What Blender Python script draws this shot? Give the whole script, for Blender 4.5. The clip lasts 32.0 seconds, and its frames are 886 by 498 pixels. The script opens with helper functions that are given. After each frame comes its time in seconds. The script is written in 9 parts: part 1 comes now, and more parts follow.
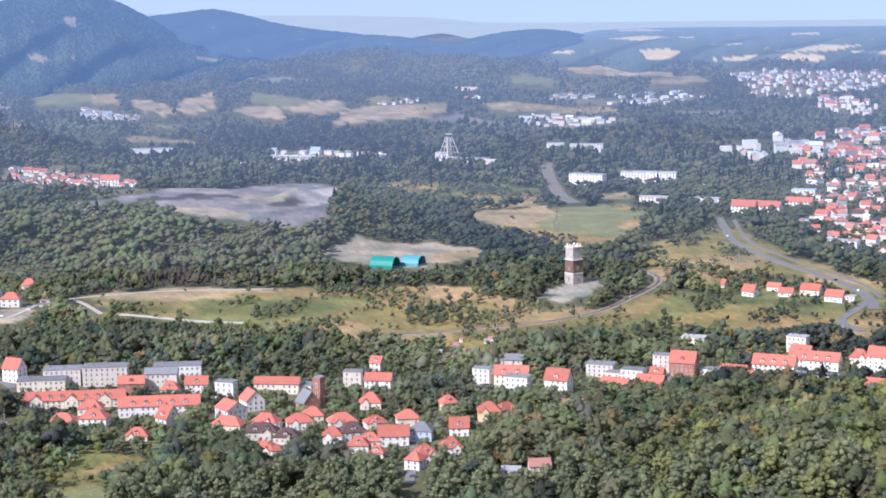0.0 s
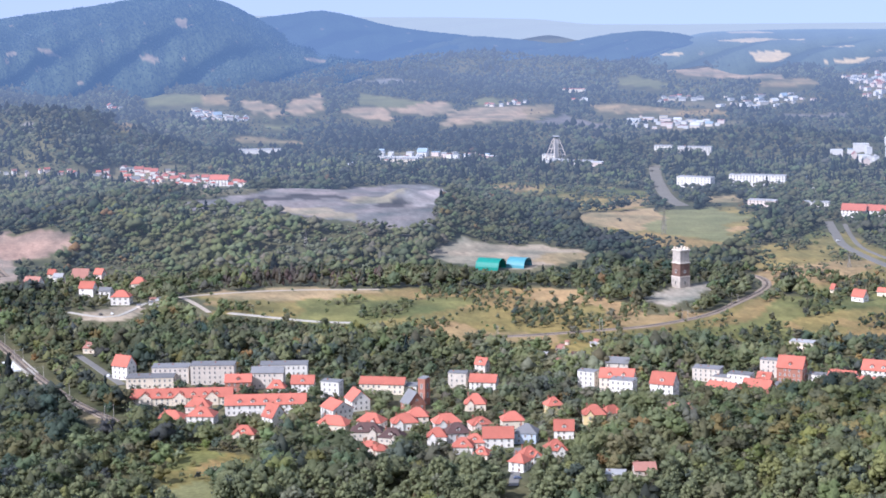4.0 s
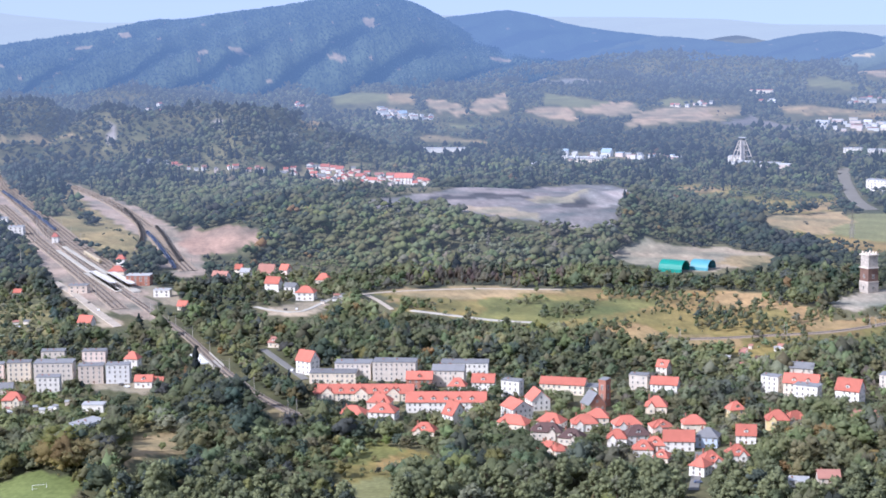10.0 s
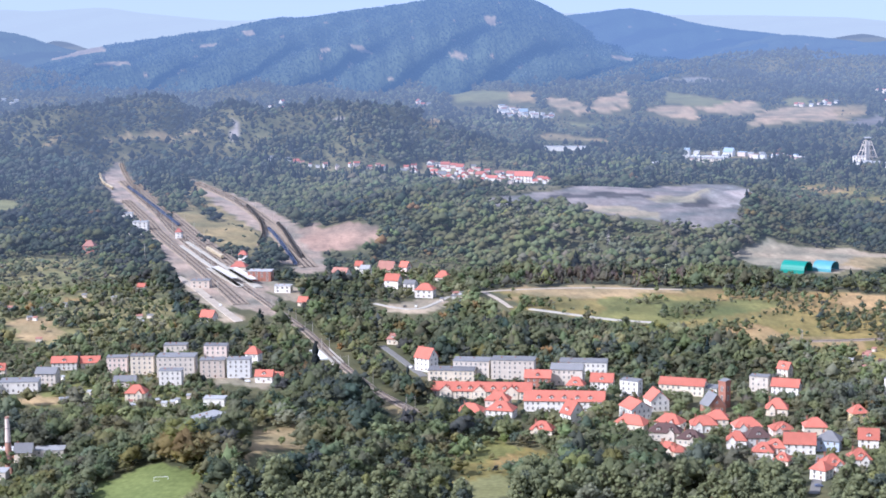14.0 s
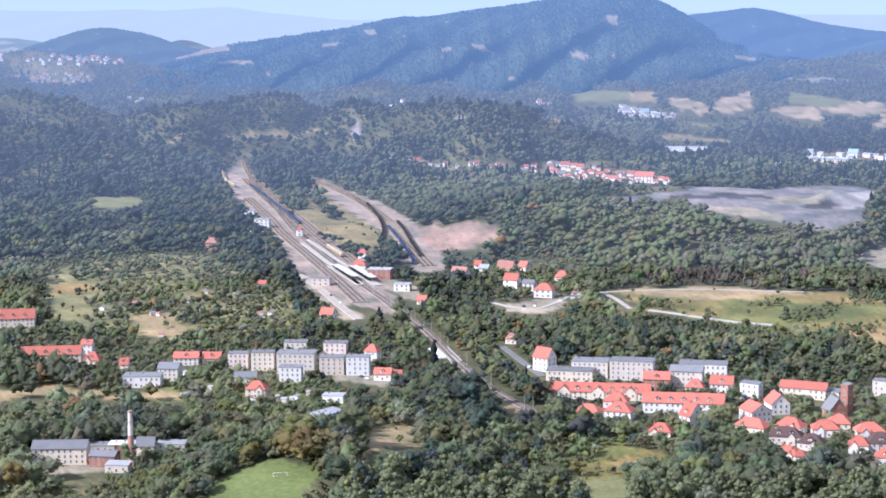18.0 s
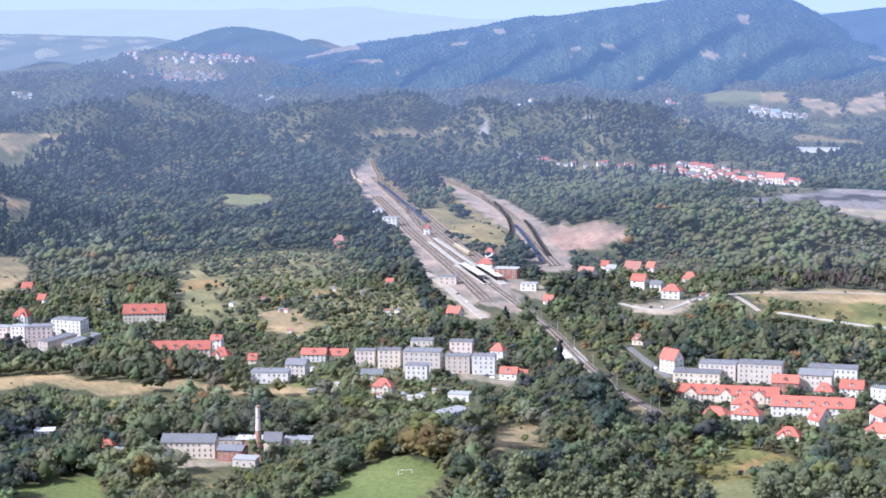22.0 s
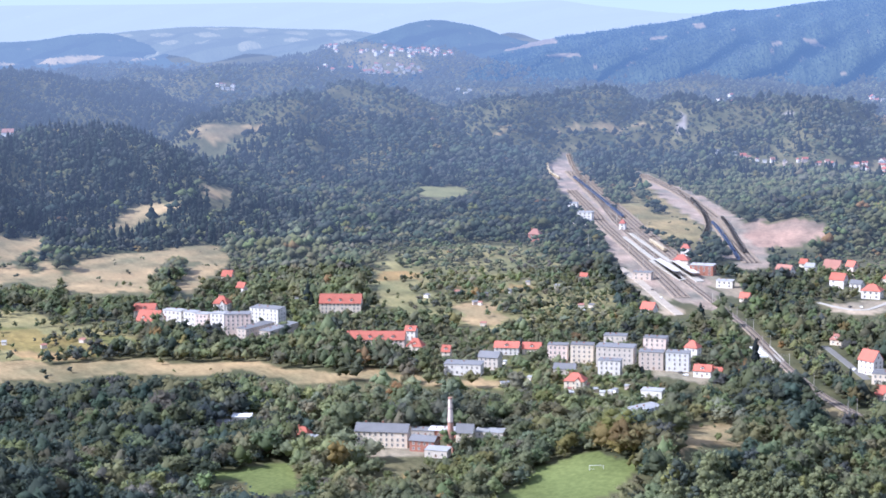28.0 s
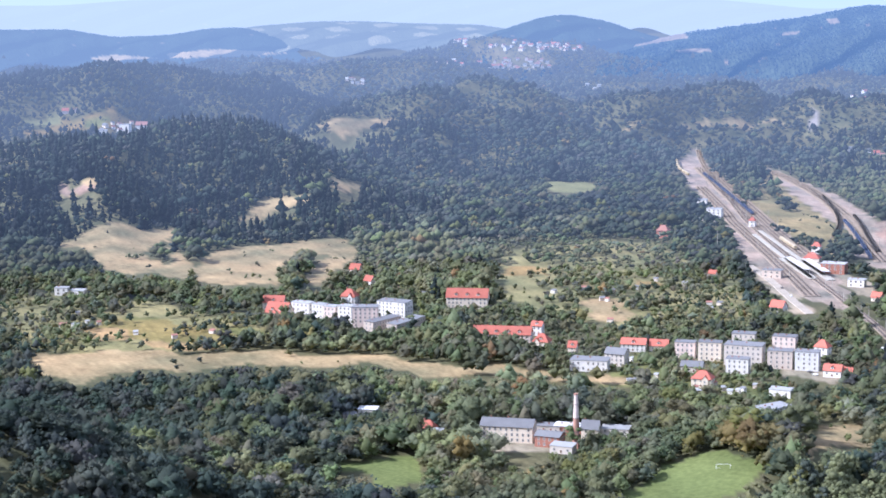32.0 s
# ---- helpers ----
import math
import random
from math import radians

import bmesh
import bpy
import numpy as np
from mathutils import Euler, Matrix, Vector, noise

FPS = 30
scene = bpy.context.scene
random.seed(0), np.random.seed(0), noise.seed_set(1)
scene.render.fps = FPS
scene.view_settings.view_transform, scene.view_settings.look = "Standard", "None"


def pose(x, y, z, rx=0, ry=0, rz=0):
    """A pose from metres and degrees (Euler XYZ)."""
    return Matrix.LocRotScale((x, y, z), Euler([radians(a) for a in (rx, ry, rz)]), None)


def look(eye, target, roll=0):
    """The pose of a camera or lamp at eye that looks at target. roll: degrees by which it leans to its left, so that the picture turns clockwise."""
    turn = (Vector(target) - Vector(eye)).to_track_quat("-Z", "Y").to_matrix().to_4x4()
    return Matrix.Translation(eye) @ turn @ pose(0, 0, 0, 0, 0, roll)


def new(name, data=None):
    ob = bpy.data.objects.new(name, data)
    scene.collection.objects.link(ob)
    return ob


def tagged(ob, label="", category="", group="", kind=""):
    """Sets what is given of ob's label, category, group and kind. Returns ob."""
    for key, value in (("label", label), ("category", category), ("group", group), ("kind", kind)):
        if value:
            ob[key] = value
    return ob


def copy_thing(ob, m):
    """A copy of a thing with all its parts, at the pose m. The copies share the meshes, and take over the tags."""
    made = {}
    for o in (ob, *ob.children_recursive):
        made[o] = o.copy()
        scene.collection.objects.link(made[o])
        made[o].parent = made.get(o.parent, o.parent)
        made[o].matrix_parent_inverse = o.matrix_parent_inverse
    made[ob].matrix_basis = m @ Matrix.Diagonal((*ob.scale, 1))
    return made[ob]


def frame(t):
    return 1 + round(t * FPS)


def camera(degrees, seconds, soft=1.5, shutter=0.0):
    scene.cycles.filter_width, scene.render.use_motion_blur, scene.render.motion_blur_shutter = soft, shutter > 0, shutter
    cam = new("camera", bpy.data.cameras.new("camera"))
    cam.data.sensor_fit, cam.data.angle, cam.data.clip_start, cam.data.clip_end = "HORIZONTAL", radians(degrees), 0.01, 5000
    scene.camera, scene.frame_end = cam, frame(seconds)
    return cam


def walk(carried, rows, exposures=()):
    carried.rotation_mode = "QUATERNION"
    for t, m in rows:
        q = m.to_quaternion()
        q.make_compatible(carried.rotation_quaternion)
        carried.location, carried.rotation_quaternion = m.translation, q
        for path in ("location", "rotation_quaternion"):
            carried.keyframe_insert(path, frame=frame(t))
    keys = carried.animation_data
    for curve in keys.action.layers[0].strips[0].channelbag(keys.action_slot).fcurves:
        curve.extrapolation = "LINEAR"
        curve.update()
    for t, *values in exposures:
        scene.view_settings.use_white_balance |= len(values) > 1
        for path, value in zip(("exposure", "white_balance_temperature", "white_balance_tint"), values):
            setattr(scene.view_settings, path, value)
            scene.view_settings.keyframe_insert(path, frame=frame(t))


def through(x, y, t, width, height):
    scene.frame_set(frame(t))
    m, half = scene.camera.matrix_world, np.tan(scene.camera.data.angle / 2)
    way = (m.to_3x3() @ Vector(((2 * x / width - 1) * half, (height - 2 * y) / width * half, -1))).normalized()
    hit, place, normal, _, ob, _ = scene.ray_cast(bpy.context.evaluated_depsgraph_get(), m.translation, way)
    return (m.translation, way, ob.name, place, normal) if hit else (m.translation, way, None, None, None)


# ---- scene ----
EYE = 260.0
cam = camera(27.533, 32.0, soft=1.75)
ROWS = [
    (0.0, -0.003, -8.288, 0.704),
    (0.5, 0.413, -8.260, 0.707),
    (1.0, 0.839, -8.241, 0.710),
    (1.5, 1.270, -8.229, 0.713),
    (2.0, 1.699, -8.221, 0.715),
    (2.5, 2.123, -8.214, 0.717),
    (3.0, 2.543, -8.208, 0.719),
    (3.5, 2.963, -8.201, 0.719),
    (5.5, 4.754, -8.171, 0.713),
    (6.0, 5.238, -8.163, 0.710),
    (6.5, 5.734, -8.155, 0.707),
    (7.0, 6.237, -8.149, 0.704),
    (7.5, 6.744, -8.144, 0.701),
    (8.0, 7.250, -8.139, 0.699),
    (8.5, 7.752, -8.136, 0.696),
    (9.0, 8.249, -8.135, 0.694),
    (9.5, 8.740, -8.134, 0.693),
    (10.0, 9.225, -8.134, 0.692),
    (10.5, 9.706, -8.136, 0.693),
    (11.0, 10.184, -8.137, 0.693),
    (11.5, 10.660, -8.139, 0.695),
    (12.0, 11.136, -8.141, 0.697),
    (12.5, 11.612, -8.143, 0.700),
    (13.0, 12.090, -8.145, 0.704),
    (13.5, 12.568, -8.146, 0.708),
    (14.0, 13.047, -8.146, 0.712),
    (14.5, 13.526, -8.145, 0.717),
    (16.5, 15.432, -8.133, 0.736),
    (17.0, 15.907, -8.128, 0.740),
    (17.5, 16.384, -8.123, 0.744),
    (18.0, 16.863, -8.117, 0.747),
    (18.5, 17.347, -8.111, 0.750),
    (19.0, 17.838, -8.105, 0.752),
    (19.5, 18.336, -8.100, 0.753),
    (20.0, 18.841, -8.096, 0.753),
    (20.5, 19.354, -8.092, 0.752),
    (21.0, 19.873, -8.090, 0.751),
    (21.5, 20.398, -8.089, 0.748),
    (22.0, 20.926, -8.089, 0.746),
    (22.5, 21.454, -8.092, 0.742),
    (23.0, 21.981, -8.096, 0.738),
    (23.5, 22.505, -8.101, 0.733),
    (24.0, 23.026, -8.109, 0.728),
    (24.5, 23.542, -8.118, 0.723),
    (25.0, 24.056, -8.128, 0.719),
    (25.5, 24.568, -8.139, 0.714),
    (27.5, 26.631, -8.192, 0.700),
    (28.0, 27.151, -8.206, 0.698),
    (28.5, 27.669, -8.220, 0.697),
    (29.0, 28.183, -8.233, 0.697),
    (29.5, 28.690, -8.246, 0.696),
    (30.0, 29.192, -8.259, 0.696),
    (30.5, 29.692, -8.273, 0.695),
    (31.0, 30.198, -8.287, 0.693),
    (31.5, 30.713, -8.302, 0.689),
    (32.0, 31.225, -8.320, 0.682),
]
walk(cam, [(t, pose(0, 0, EYE, 0, 0, yaw) @ pose(0, 0, 0, 90 + pitch, 0, 0) @ pose(0, 0, 0, 0, 0, -lean)) for t, yaw, pitch, lean in ROWS], [(0.0, 0.77, 5600, 19), (32.0, 1.08, 5400, 19)])

# ---- world and light ----
SUN_AZ, SUN_HIGH = 131.0, 40.0
world = bpy.data.worlds.new("world")
scene.world = world
world.use_nodes = True
wn = world.node_tree.nodes
sky = wn.new("ShaderNodeTexSky")
sky.sky_type, sky.sun_disc = "NISHITA", False
sky.sun_elevation, sky.sun_rotation = radians(SUN_HIGH), radians(-SUN_AZ)
sky.altitude, sky.air_density, sky.dust_density, sky.ozone_density = 600, 1.0, 2.0, 2.0
wn["Background"].inputs[1].default_value = 0.15
# the viewpoint stands high: the sky's level line lies a little below its own
rise = wn.new("ShaderNodeVectorMath")
rise.operation = "ADD"
rise.inputs[1].default_value = (0, 0, 0.26)
world.node_tree.links.new(wn.new("ShaderNodeTexCoord").outputs["Generated"], rise.inputs[0])
world.node_tree.links.new(rise.outputs[0], sky.inputs[0])
veil = wn.new("ShaderNodeMixRGB")  # thin bright haze over the whole sky
veil.inputs[0].default_value, veil.inputs[2].default_value = 0.58, (2.65, 2.8, 3.1, 1)
world.node_tree.links.new(sky.outputs[0], veil.inputs[1])
world.node_tree.links.new(veil.outputs[0], wn["Background"].inputs[0])
sun = new("sun", bpy.data.lights.new("sun", "SUN"))
sun.data.energy, sun.data.angle, sun.data.color = 3.5, radians(0.5), (1.0, 0.955, 0.88)
sa, sh = radians(SUN_AZ), radians(SUN_HIGH)
sun.matrix_world = look((-900 * math.sin(sa) * math.cos(sh), 900 * math.cos(sa) * math.cos(sh), 900 * math.sin(sh)), (0, 0, 0))

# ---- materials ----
# default colour of the haze glow painted on far surfaces
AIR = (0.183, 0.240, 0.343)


def material(name, colour, rough=0.85, metal=0.0, fine=1.5, coarse=0.15, vary=0.25, bump=0.3, island=0.0, each=0.0, tint="", air=(), spec=0.3, through=0.0):
    """A weathered surface: grain and stains at two scales, relief, and a spread between pieces.
    air: (near, far, most) for distant surfaces: haze painted on as a glow that grows with distance."""
    m = bpy.data.materials.new(name)
    m.use_nodes = True
    n, link = m.node_tree.nodes, m.node_tree.links.new
    p = n["Principled BSDF"]
    p.inputs["Roughness"].default_value, p.inputs["Metallic"].default_value = rough, metal
    p.inputs["Specular IOR Level"].default_value = spec
    geo = n.new("ShaderNodeNewGeometry")
    a, b = n.new("ShaderNodeTexNoise"), n.new("ShaderNodeTexNoise")
    a.inputs["Scale"].default_value, b.inputs["Scale"].default_value = fine, coarse
    a.inputs["Detail"].default_value, b.inputs["Detail"].default_value = 3, 4
    link(geo.outputs["Position"], a.inputs["Vector"])
    link(geo.outputs["Position"], b.inputs["Vector"])
    add = n.new("ShaderNodeMath")
    add.operation = "ADD"
    link(a.outputs["Fac"], add.inputs[0])
    link(b.outputs["Fac"], add.inputs[1])
    last = add.outputs[0]
    for amount, source in ((island, geo.outputs["Random Per Island"]), (each, n.new("ShaderNodeObjectInfo").outputs["Random"])):
        if amount:
            k = n.new("ShaderNodeMath")
            k.operation = "MULTIPLY_ADD"
            k.inputs[1].default_value = amount
            link(source, k.inputs[0])
            link(last, k.inputs[2])
            last = k.outputs[0]
    span = n.new("ShaderNodeMapRange")
    span.inputs[1].default_value, span.inputs[2].default_value = 0.6, 1.4 + island + each
    span.inputs[3].default_value, span.inputs[4].default_value = 1 - vary, 1 + vary
    link(last, span.inputs[0])
    mul = n.new("ShaderNodeVectorMath")
    mul.operation = "SCALE"
    link(span.outputs[0], mul.inputs["Scale"])
    if tint:
        t = n.new("ShaderNodeVertexColor")
        t.layer_name = tint
        mix = n.new("ShaderNodeVectorMath")
        mix.operation = "MULTIPLY"
        mix.inputs[1].default_value = colour
        link(t.outputs["Color"], mix.inputs[0])
        link(mix.outputs[0], mul.inputs[0])
    else:
        mul.inputs[0].default_value = colour
    link(mul.outputs[0], p.inputs["Base Color"])
    if bump:
        bn = n.new("ShaderNodeBump")
        bn.inputs["Strength"].default_value, bn.inputs["Distance"].default_value = bump, 0.5
        link(a.outputs["Fac"], bn.inputs["Height"])
        link(bn.outputs[0], p.inputs["Normal"])
    surface = p.outputs[0]
    if through:
        back, leaf = n.new("ShaderNodeBsdfTranslucent"), n.new("ShaderNodeMixShader")
        leaf.inputs[0].default_value = through
        link(mul.outputs[0], back.inputs[0])
        link(surface, leaf.inputs[1])
        link(back.outputs[0], leaf.inputs[2])
        surface = leaf.outputs[0]
        link(surface, n["Material Output"].inputs[0])
    # haze: a blue emission mixed over the surface by its distance
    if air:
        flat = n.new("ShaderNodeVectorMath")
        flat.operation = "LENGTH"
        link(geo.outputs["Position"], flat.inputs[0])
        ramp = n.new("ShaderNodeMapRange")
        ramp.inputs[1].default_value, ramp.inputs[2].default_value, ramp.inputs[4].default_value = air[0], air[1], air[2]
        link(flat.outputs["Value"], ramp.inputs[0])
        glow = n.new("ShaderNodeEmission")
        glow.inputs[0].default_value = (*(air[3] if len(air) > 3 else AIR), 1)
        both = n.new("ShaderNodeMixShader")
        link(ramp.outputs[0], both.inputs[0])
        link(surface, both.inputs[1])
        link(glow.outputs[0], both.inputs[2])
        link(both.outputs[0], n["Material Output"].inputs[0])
    return m


# painted haze: distance where it starts, where it peaks, greatest share
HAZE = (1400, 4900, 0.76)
MAT = {
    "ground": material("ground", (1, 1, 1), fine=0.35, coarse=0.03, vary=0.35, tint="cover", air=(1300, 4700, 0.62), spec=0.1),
    "leaf": material("leaf", (1, 1, 1), fine=1.3, coarse=0.05, vary=0.36, bump=0.5, island=0.2, tint="tint", spec=0.06, through=0.5),
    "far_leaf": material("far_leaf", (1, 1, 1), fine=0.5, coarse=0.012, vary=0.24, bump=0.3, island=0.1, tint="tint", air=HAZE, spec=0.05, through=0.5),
    "bark": material("bark", (0.10, 0.075, 0.055), fine=4, vary=0.3),
    "asphalt": material("asphalt", (0.185, 0.178, 0.165), fine=0.8, coarse=0.05, vary=0.15, bump=0.05),
    "concrete": material("concrete", (0.42, 0.39, 0.335), fine=0.8, coarse=0.08, vary=0.2, bump=0.1),
    "pale_gravel": material("pale_gravel", (0.42, 0.36, 0.29), fine=1.2, coarse=0.08, vary=0.25),
    "ballast": material("ballast", (0.29, 0.23, 0.175), fine=1.5, coarse=0.06, vary=0.3),
    "steel": material("steel", (0.30, 0.28, 0.26), rough=0.5, metal=0.7, bump=0.05),
    "sleeper": material("sleeper", (0.13, 0.10, 0.08), vary=0.3),
    "glass": material("glass", (0.20, 0.19, 0.18), rough=0.12, vary=0.3, bump=0, each=0.5, spec=0.6),
    "frame": material("frame", (0.58, 0.56, 0.52), rough=0.6, vary=0.1, bump=0),
    "door": material("door", (0.15, 0.08, 0.05), rough=0.6),
    "chimney_brick": material("chimney_brick", (0.34, 0.16, 0.11), fine=3, vary=0.3),
    "soot_brick": material("soot_brick", (0.19, 0.115, 0.09), fine=2, coarse=0.2, vary=0.4),
    "old_plaster": material("old_plaster", (0.45, 0.40, 0.35), fine=1.2, coarse=0.25, vary=0.4),
    "stack_brick": material("stack_brick", (0.42, 0.23, 0.17), fine=2, coarse=0.12, vary=0.25),
    "blue_paint": material("blue_paint", (0.10, 0.13, 0.21), rough=0.5, vary=0.3),
    "dark_paint": material("dark_paint", (0.085, 0.08, 0.08), rough=0.6, vary=0.3),
    "white_paint": material("white_paint", (0.78, 0.78, 0.76), rough=0.5, vary=0.12, bump=0.02),
    "pale_sheet": material("pale_sheet", (0.60, 0.57, 0.52), rough=0.5, vary=0.2, bump=0.05),
    "green_sheet": material("green_sheet", (0.015, 0.23, 0.18), rough=0.45, vary=0.12, bump=0.05),
    "blue_sheet": material("blue_sheet", (0.09, 0.29, 0.34), rough=0.45, vary=0.12, bump=0.05),
    "yellow_paint": material("yellow_paint", (0.50, 0.42, 0.29), rough=0.5, vary=0.2),
}
WALLS = {"white": (0.76, 0.72, 0.66), "cream": (0.74, 0.64, 0.51), "grey": (0.63, 0.56, 0.48), "brick": (0.38, 0.17, 0.12), "pink": (0.75, 0.61, 0.53),
         "yellow": (0.72, 0.58, 0.32), "lightblue": (0.47, 0.53, 0.62), "brownish": (0.58, 0.49, 0.41), "lightgrey": (0.65, 0.64, 0.62)}
ROOFS = {"red": (0.46, 0.148, 0.104), "rust": (0.37, 0.18, 0.14), "brown": (0.10, 0.06, 0.055), "slate": (0.20, 0.20, 0.205), "grey": (0.36, 0.36, 0.36),
         "white": (0.7, 0.7, 0.7), "bluegrey": (0.35, 0.45, 0.55)}
WALL = {k: material("plaster_" + k, c, fine=1.2, coarse=0.25, vary=0.16, bump=0.08, each=0.35) for k, c in WALLS.items()}
ROOF = {k: material("roof_" + k, c, fine=2.2, coarse=0.2, vary=0.3, bump=0.3, each=0.9) for k, c in ROOFS.items()}
# same plasters and roofs with the haze glow painted over them
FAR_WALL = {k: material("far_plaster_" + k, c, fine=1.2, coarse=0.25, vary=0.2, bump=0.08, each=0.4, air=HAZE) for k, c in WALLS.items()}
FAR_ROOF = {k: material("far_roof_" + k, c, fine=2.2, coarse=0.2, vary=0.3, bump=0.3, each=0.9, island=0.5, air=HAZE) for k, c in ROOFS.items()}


# ---- helpers of this place ----
def mesh_of(name, verts, faces, mats, index=None, tint=None, layer="tint", smooth=False):
    me = bpy.data.meshes.new(name)
    me.from_pydata([tuple(v) for v in verts], [], [tuple(f) for f in faces])
    for m in mats:
        me.materials.append(m)
    if index is not None:
        me.polygons.foreach_set("material_index", np.asarray(index, np.int32))
    if smooth:
        me.polygons.foreach_set("use_smooth", np.ones(len(me.polygons), bool))
    me.update()
    return me


def big_mesh(name, verts, faces, mat, tint, layer, smooth):
    """A large mesh from arrays; faces all have the same number of corners."""
    verts, faces = np.asarray(verts, np.float32), np.asarray(faces, np.int32)
    me = bpy.data.meshes.new(name)
    me.vertices.add(len(verts))
    me.vertices.foreach_set("co", verts.ravel())
    k = faces.shape[1]
    me.loops.add(faces.size)
    me.loops.foreach_set("vertex_index", faces.ravel())
    me.polygons.add(len(faces))
    me.polygons.foreach_set("loop_start", np.arange(0, faces.size, k, dtype=np.int32))
    me.polygons.foreach_set("use_smooth", np.full(len(faces), smooth))
    col = me.color_attributes.new(layer, "FLOAT_COLOR", "POINT")
    col.data.foreach_set("color", np.c_[tint, np.ones(len(verts))].astype(np.float32).ravel())
    me.materials.append(mat)
    me.update(calc_edges=True)
    return me


def box(x0, x1, y0, y1, z0, z1):
    v = [(x, y, z) for z in (z0, z1) for y in (y0, y1) for x in (x0, x1)]
    return v, [(0, 2, 3, 1), (4, 5, 7, 6), (0, 1, 5, 4), (2, 6, 7, 3), (0, 4, 6, 2), (1, 3, 7, 5)]


def join(*pieces):
    verts, faces = [], []
    for v, f in pieces:
        faces += [tuple(i + len(verts) for i in q) for q in f]
        verts += list(v)
    return verts, faces


def part(name, geometry, mat, parent, label="", m=None):
    """One mesh object under a thing; geometry is (verts, faces) or a mesh."""
    me = geometry if isinstance(geometry, bpy.types.Mesh) else mesh_of(name, geometry[0], geometry[1], [mat])
    ob = new(name, me)
    ob.parent = parent
    if m is not None:
        ob.matrix_basis = m
    return tagged(ob, label)


def thing(name, x, y, turn, label, category, group="", z=None):
    e = new(name)
    e.matrix_basis = pose(x, y, float(terrain(x, y)) if z is None else z, 0, 0, turn)
    return tagged(e, label, category, group)


def tube(points, radii, sides=8):
    """A tapered round bar through points."""
    verts, faces = [], []
    for i, (p, r) in enumerate(zip(points, radii)):
        d = (Vector(points[min(i + 1, len(points) - 1)]) - Vector(points[max(i - 1, 0)])).normalized()
        q = d.to_track_quat("Z", "Y")
        verts += [tuple(Vector(p) + q @ Vector((r * math.cos(a), r * math.sin(a), 0))) for a in [2 * math.pi * k / sides for k in range(sides)]]
    for i in range(len(points) - 1):
        for k in range(sides):
            a, b = i * sides + k, i * sides + (k + 1) % sides
            faces.append((a, b, b + sides, a + sides))
    faces += [tuple(reversed(range(sides))), tuple(range(len(verts) - sides, len(verts)))]
    return verts, faces


def ribbon(points, width, lift, thick=0.0):
    """A strip that lies on the ground along a line of (x, y)."""
    pts = [Vector(p) for p in points]
    fine = []
    for i in range(len(pts) - 1):
        p0, p1, p2, p3 = pts[max(i - 1, 0)], pts[i], pts[i + 1], pts[min(i + 2, len(pts) - 1)]
        n = max(2, int((p2 - p1).length / 12))
        for k in range(n):
            t = k / n
            fine.append(0.5 * ((2 * p1) + (p2 - p0) * t + (2 * p0 - 5 * p1 + 4 * p2 - p3) * t * t + (3 * p1 - p0 - 3 * p2 + p3) * t ** 3))
    fine.append(pts[-1])
    verts, faces = [], []
    for i, p in enumerate(fine):
        d = (fine[min(i + 1, len(fine) - 1)] - fine[max(i - 1, 0)]).normalized()
        s = Vector((-d.y, d.x)) * width / 2
        for q, dz in ((p - s * 1.15, -0.6), (p - s, 0), (p + s, 0), (p + s * 1.15, -0.6)):
            verts.append((q.x, q.y, float(terrain(q.x, q.y)) + lift + dz))
    for i in range(len(fine) - 1):
        faces += [(4 * i + k, 4 * i + k + 1, 4 * i + k + 5, 4 * i + k + 4) for k in range(3)]
    return (verts, faces), fine


# ---- land ----
def bump(x, y, az, r, across, along, high):
    """A rounded hill, az degrees to the left of north and r metres off."""
    a = math.radians(az)
    dx, dy = x + r * math.sin(a), y - r * math.cos(a)
    u, v = dx * math.cos(a) + dy * math.sin(a), -dx * math.sin(a) + dy * math.cos(a)
    return high * np.exp(-(u / across) ** 2 - (v / along) ** 2)


def plateau(x, y, az, r, across, along, high, edge):
    """A tipped heap with a flat top and steep sides."""
    a = math.radians(az)
    dx, dy = x + r * math.sin(a), y - r * math.cos(a)
    u, v = dx * math.cos(a) + dy * math.sin(a), -dx * math.sin(a) + dy * math.cos(a)
    d = np.sqrt((u / across) ** 2 + (v / along) ** 2)
    return high / (1 + np.exp((d - 1) * edge))


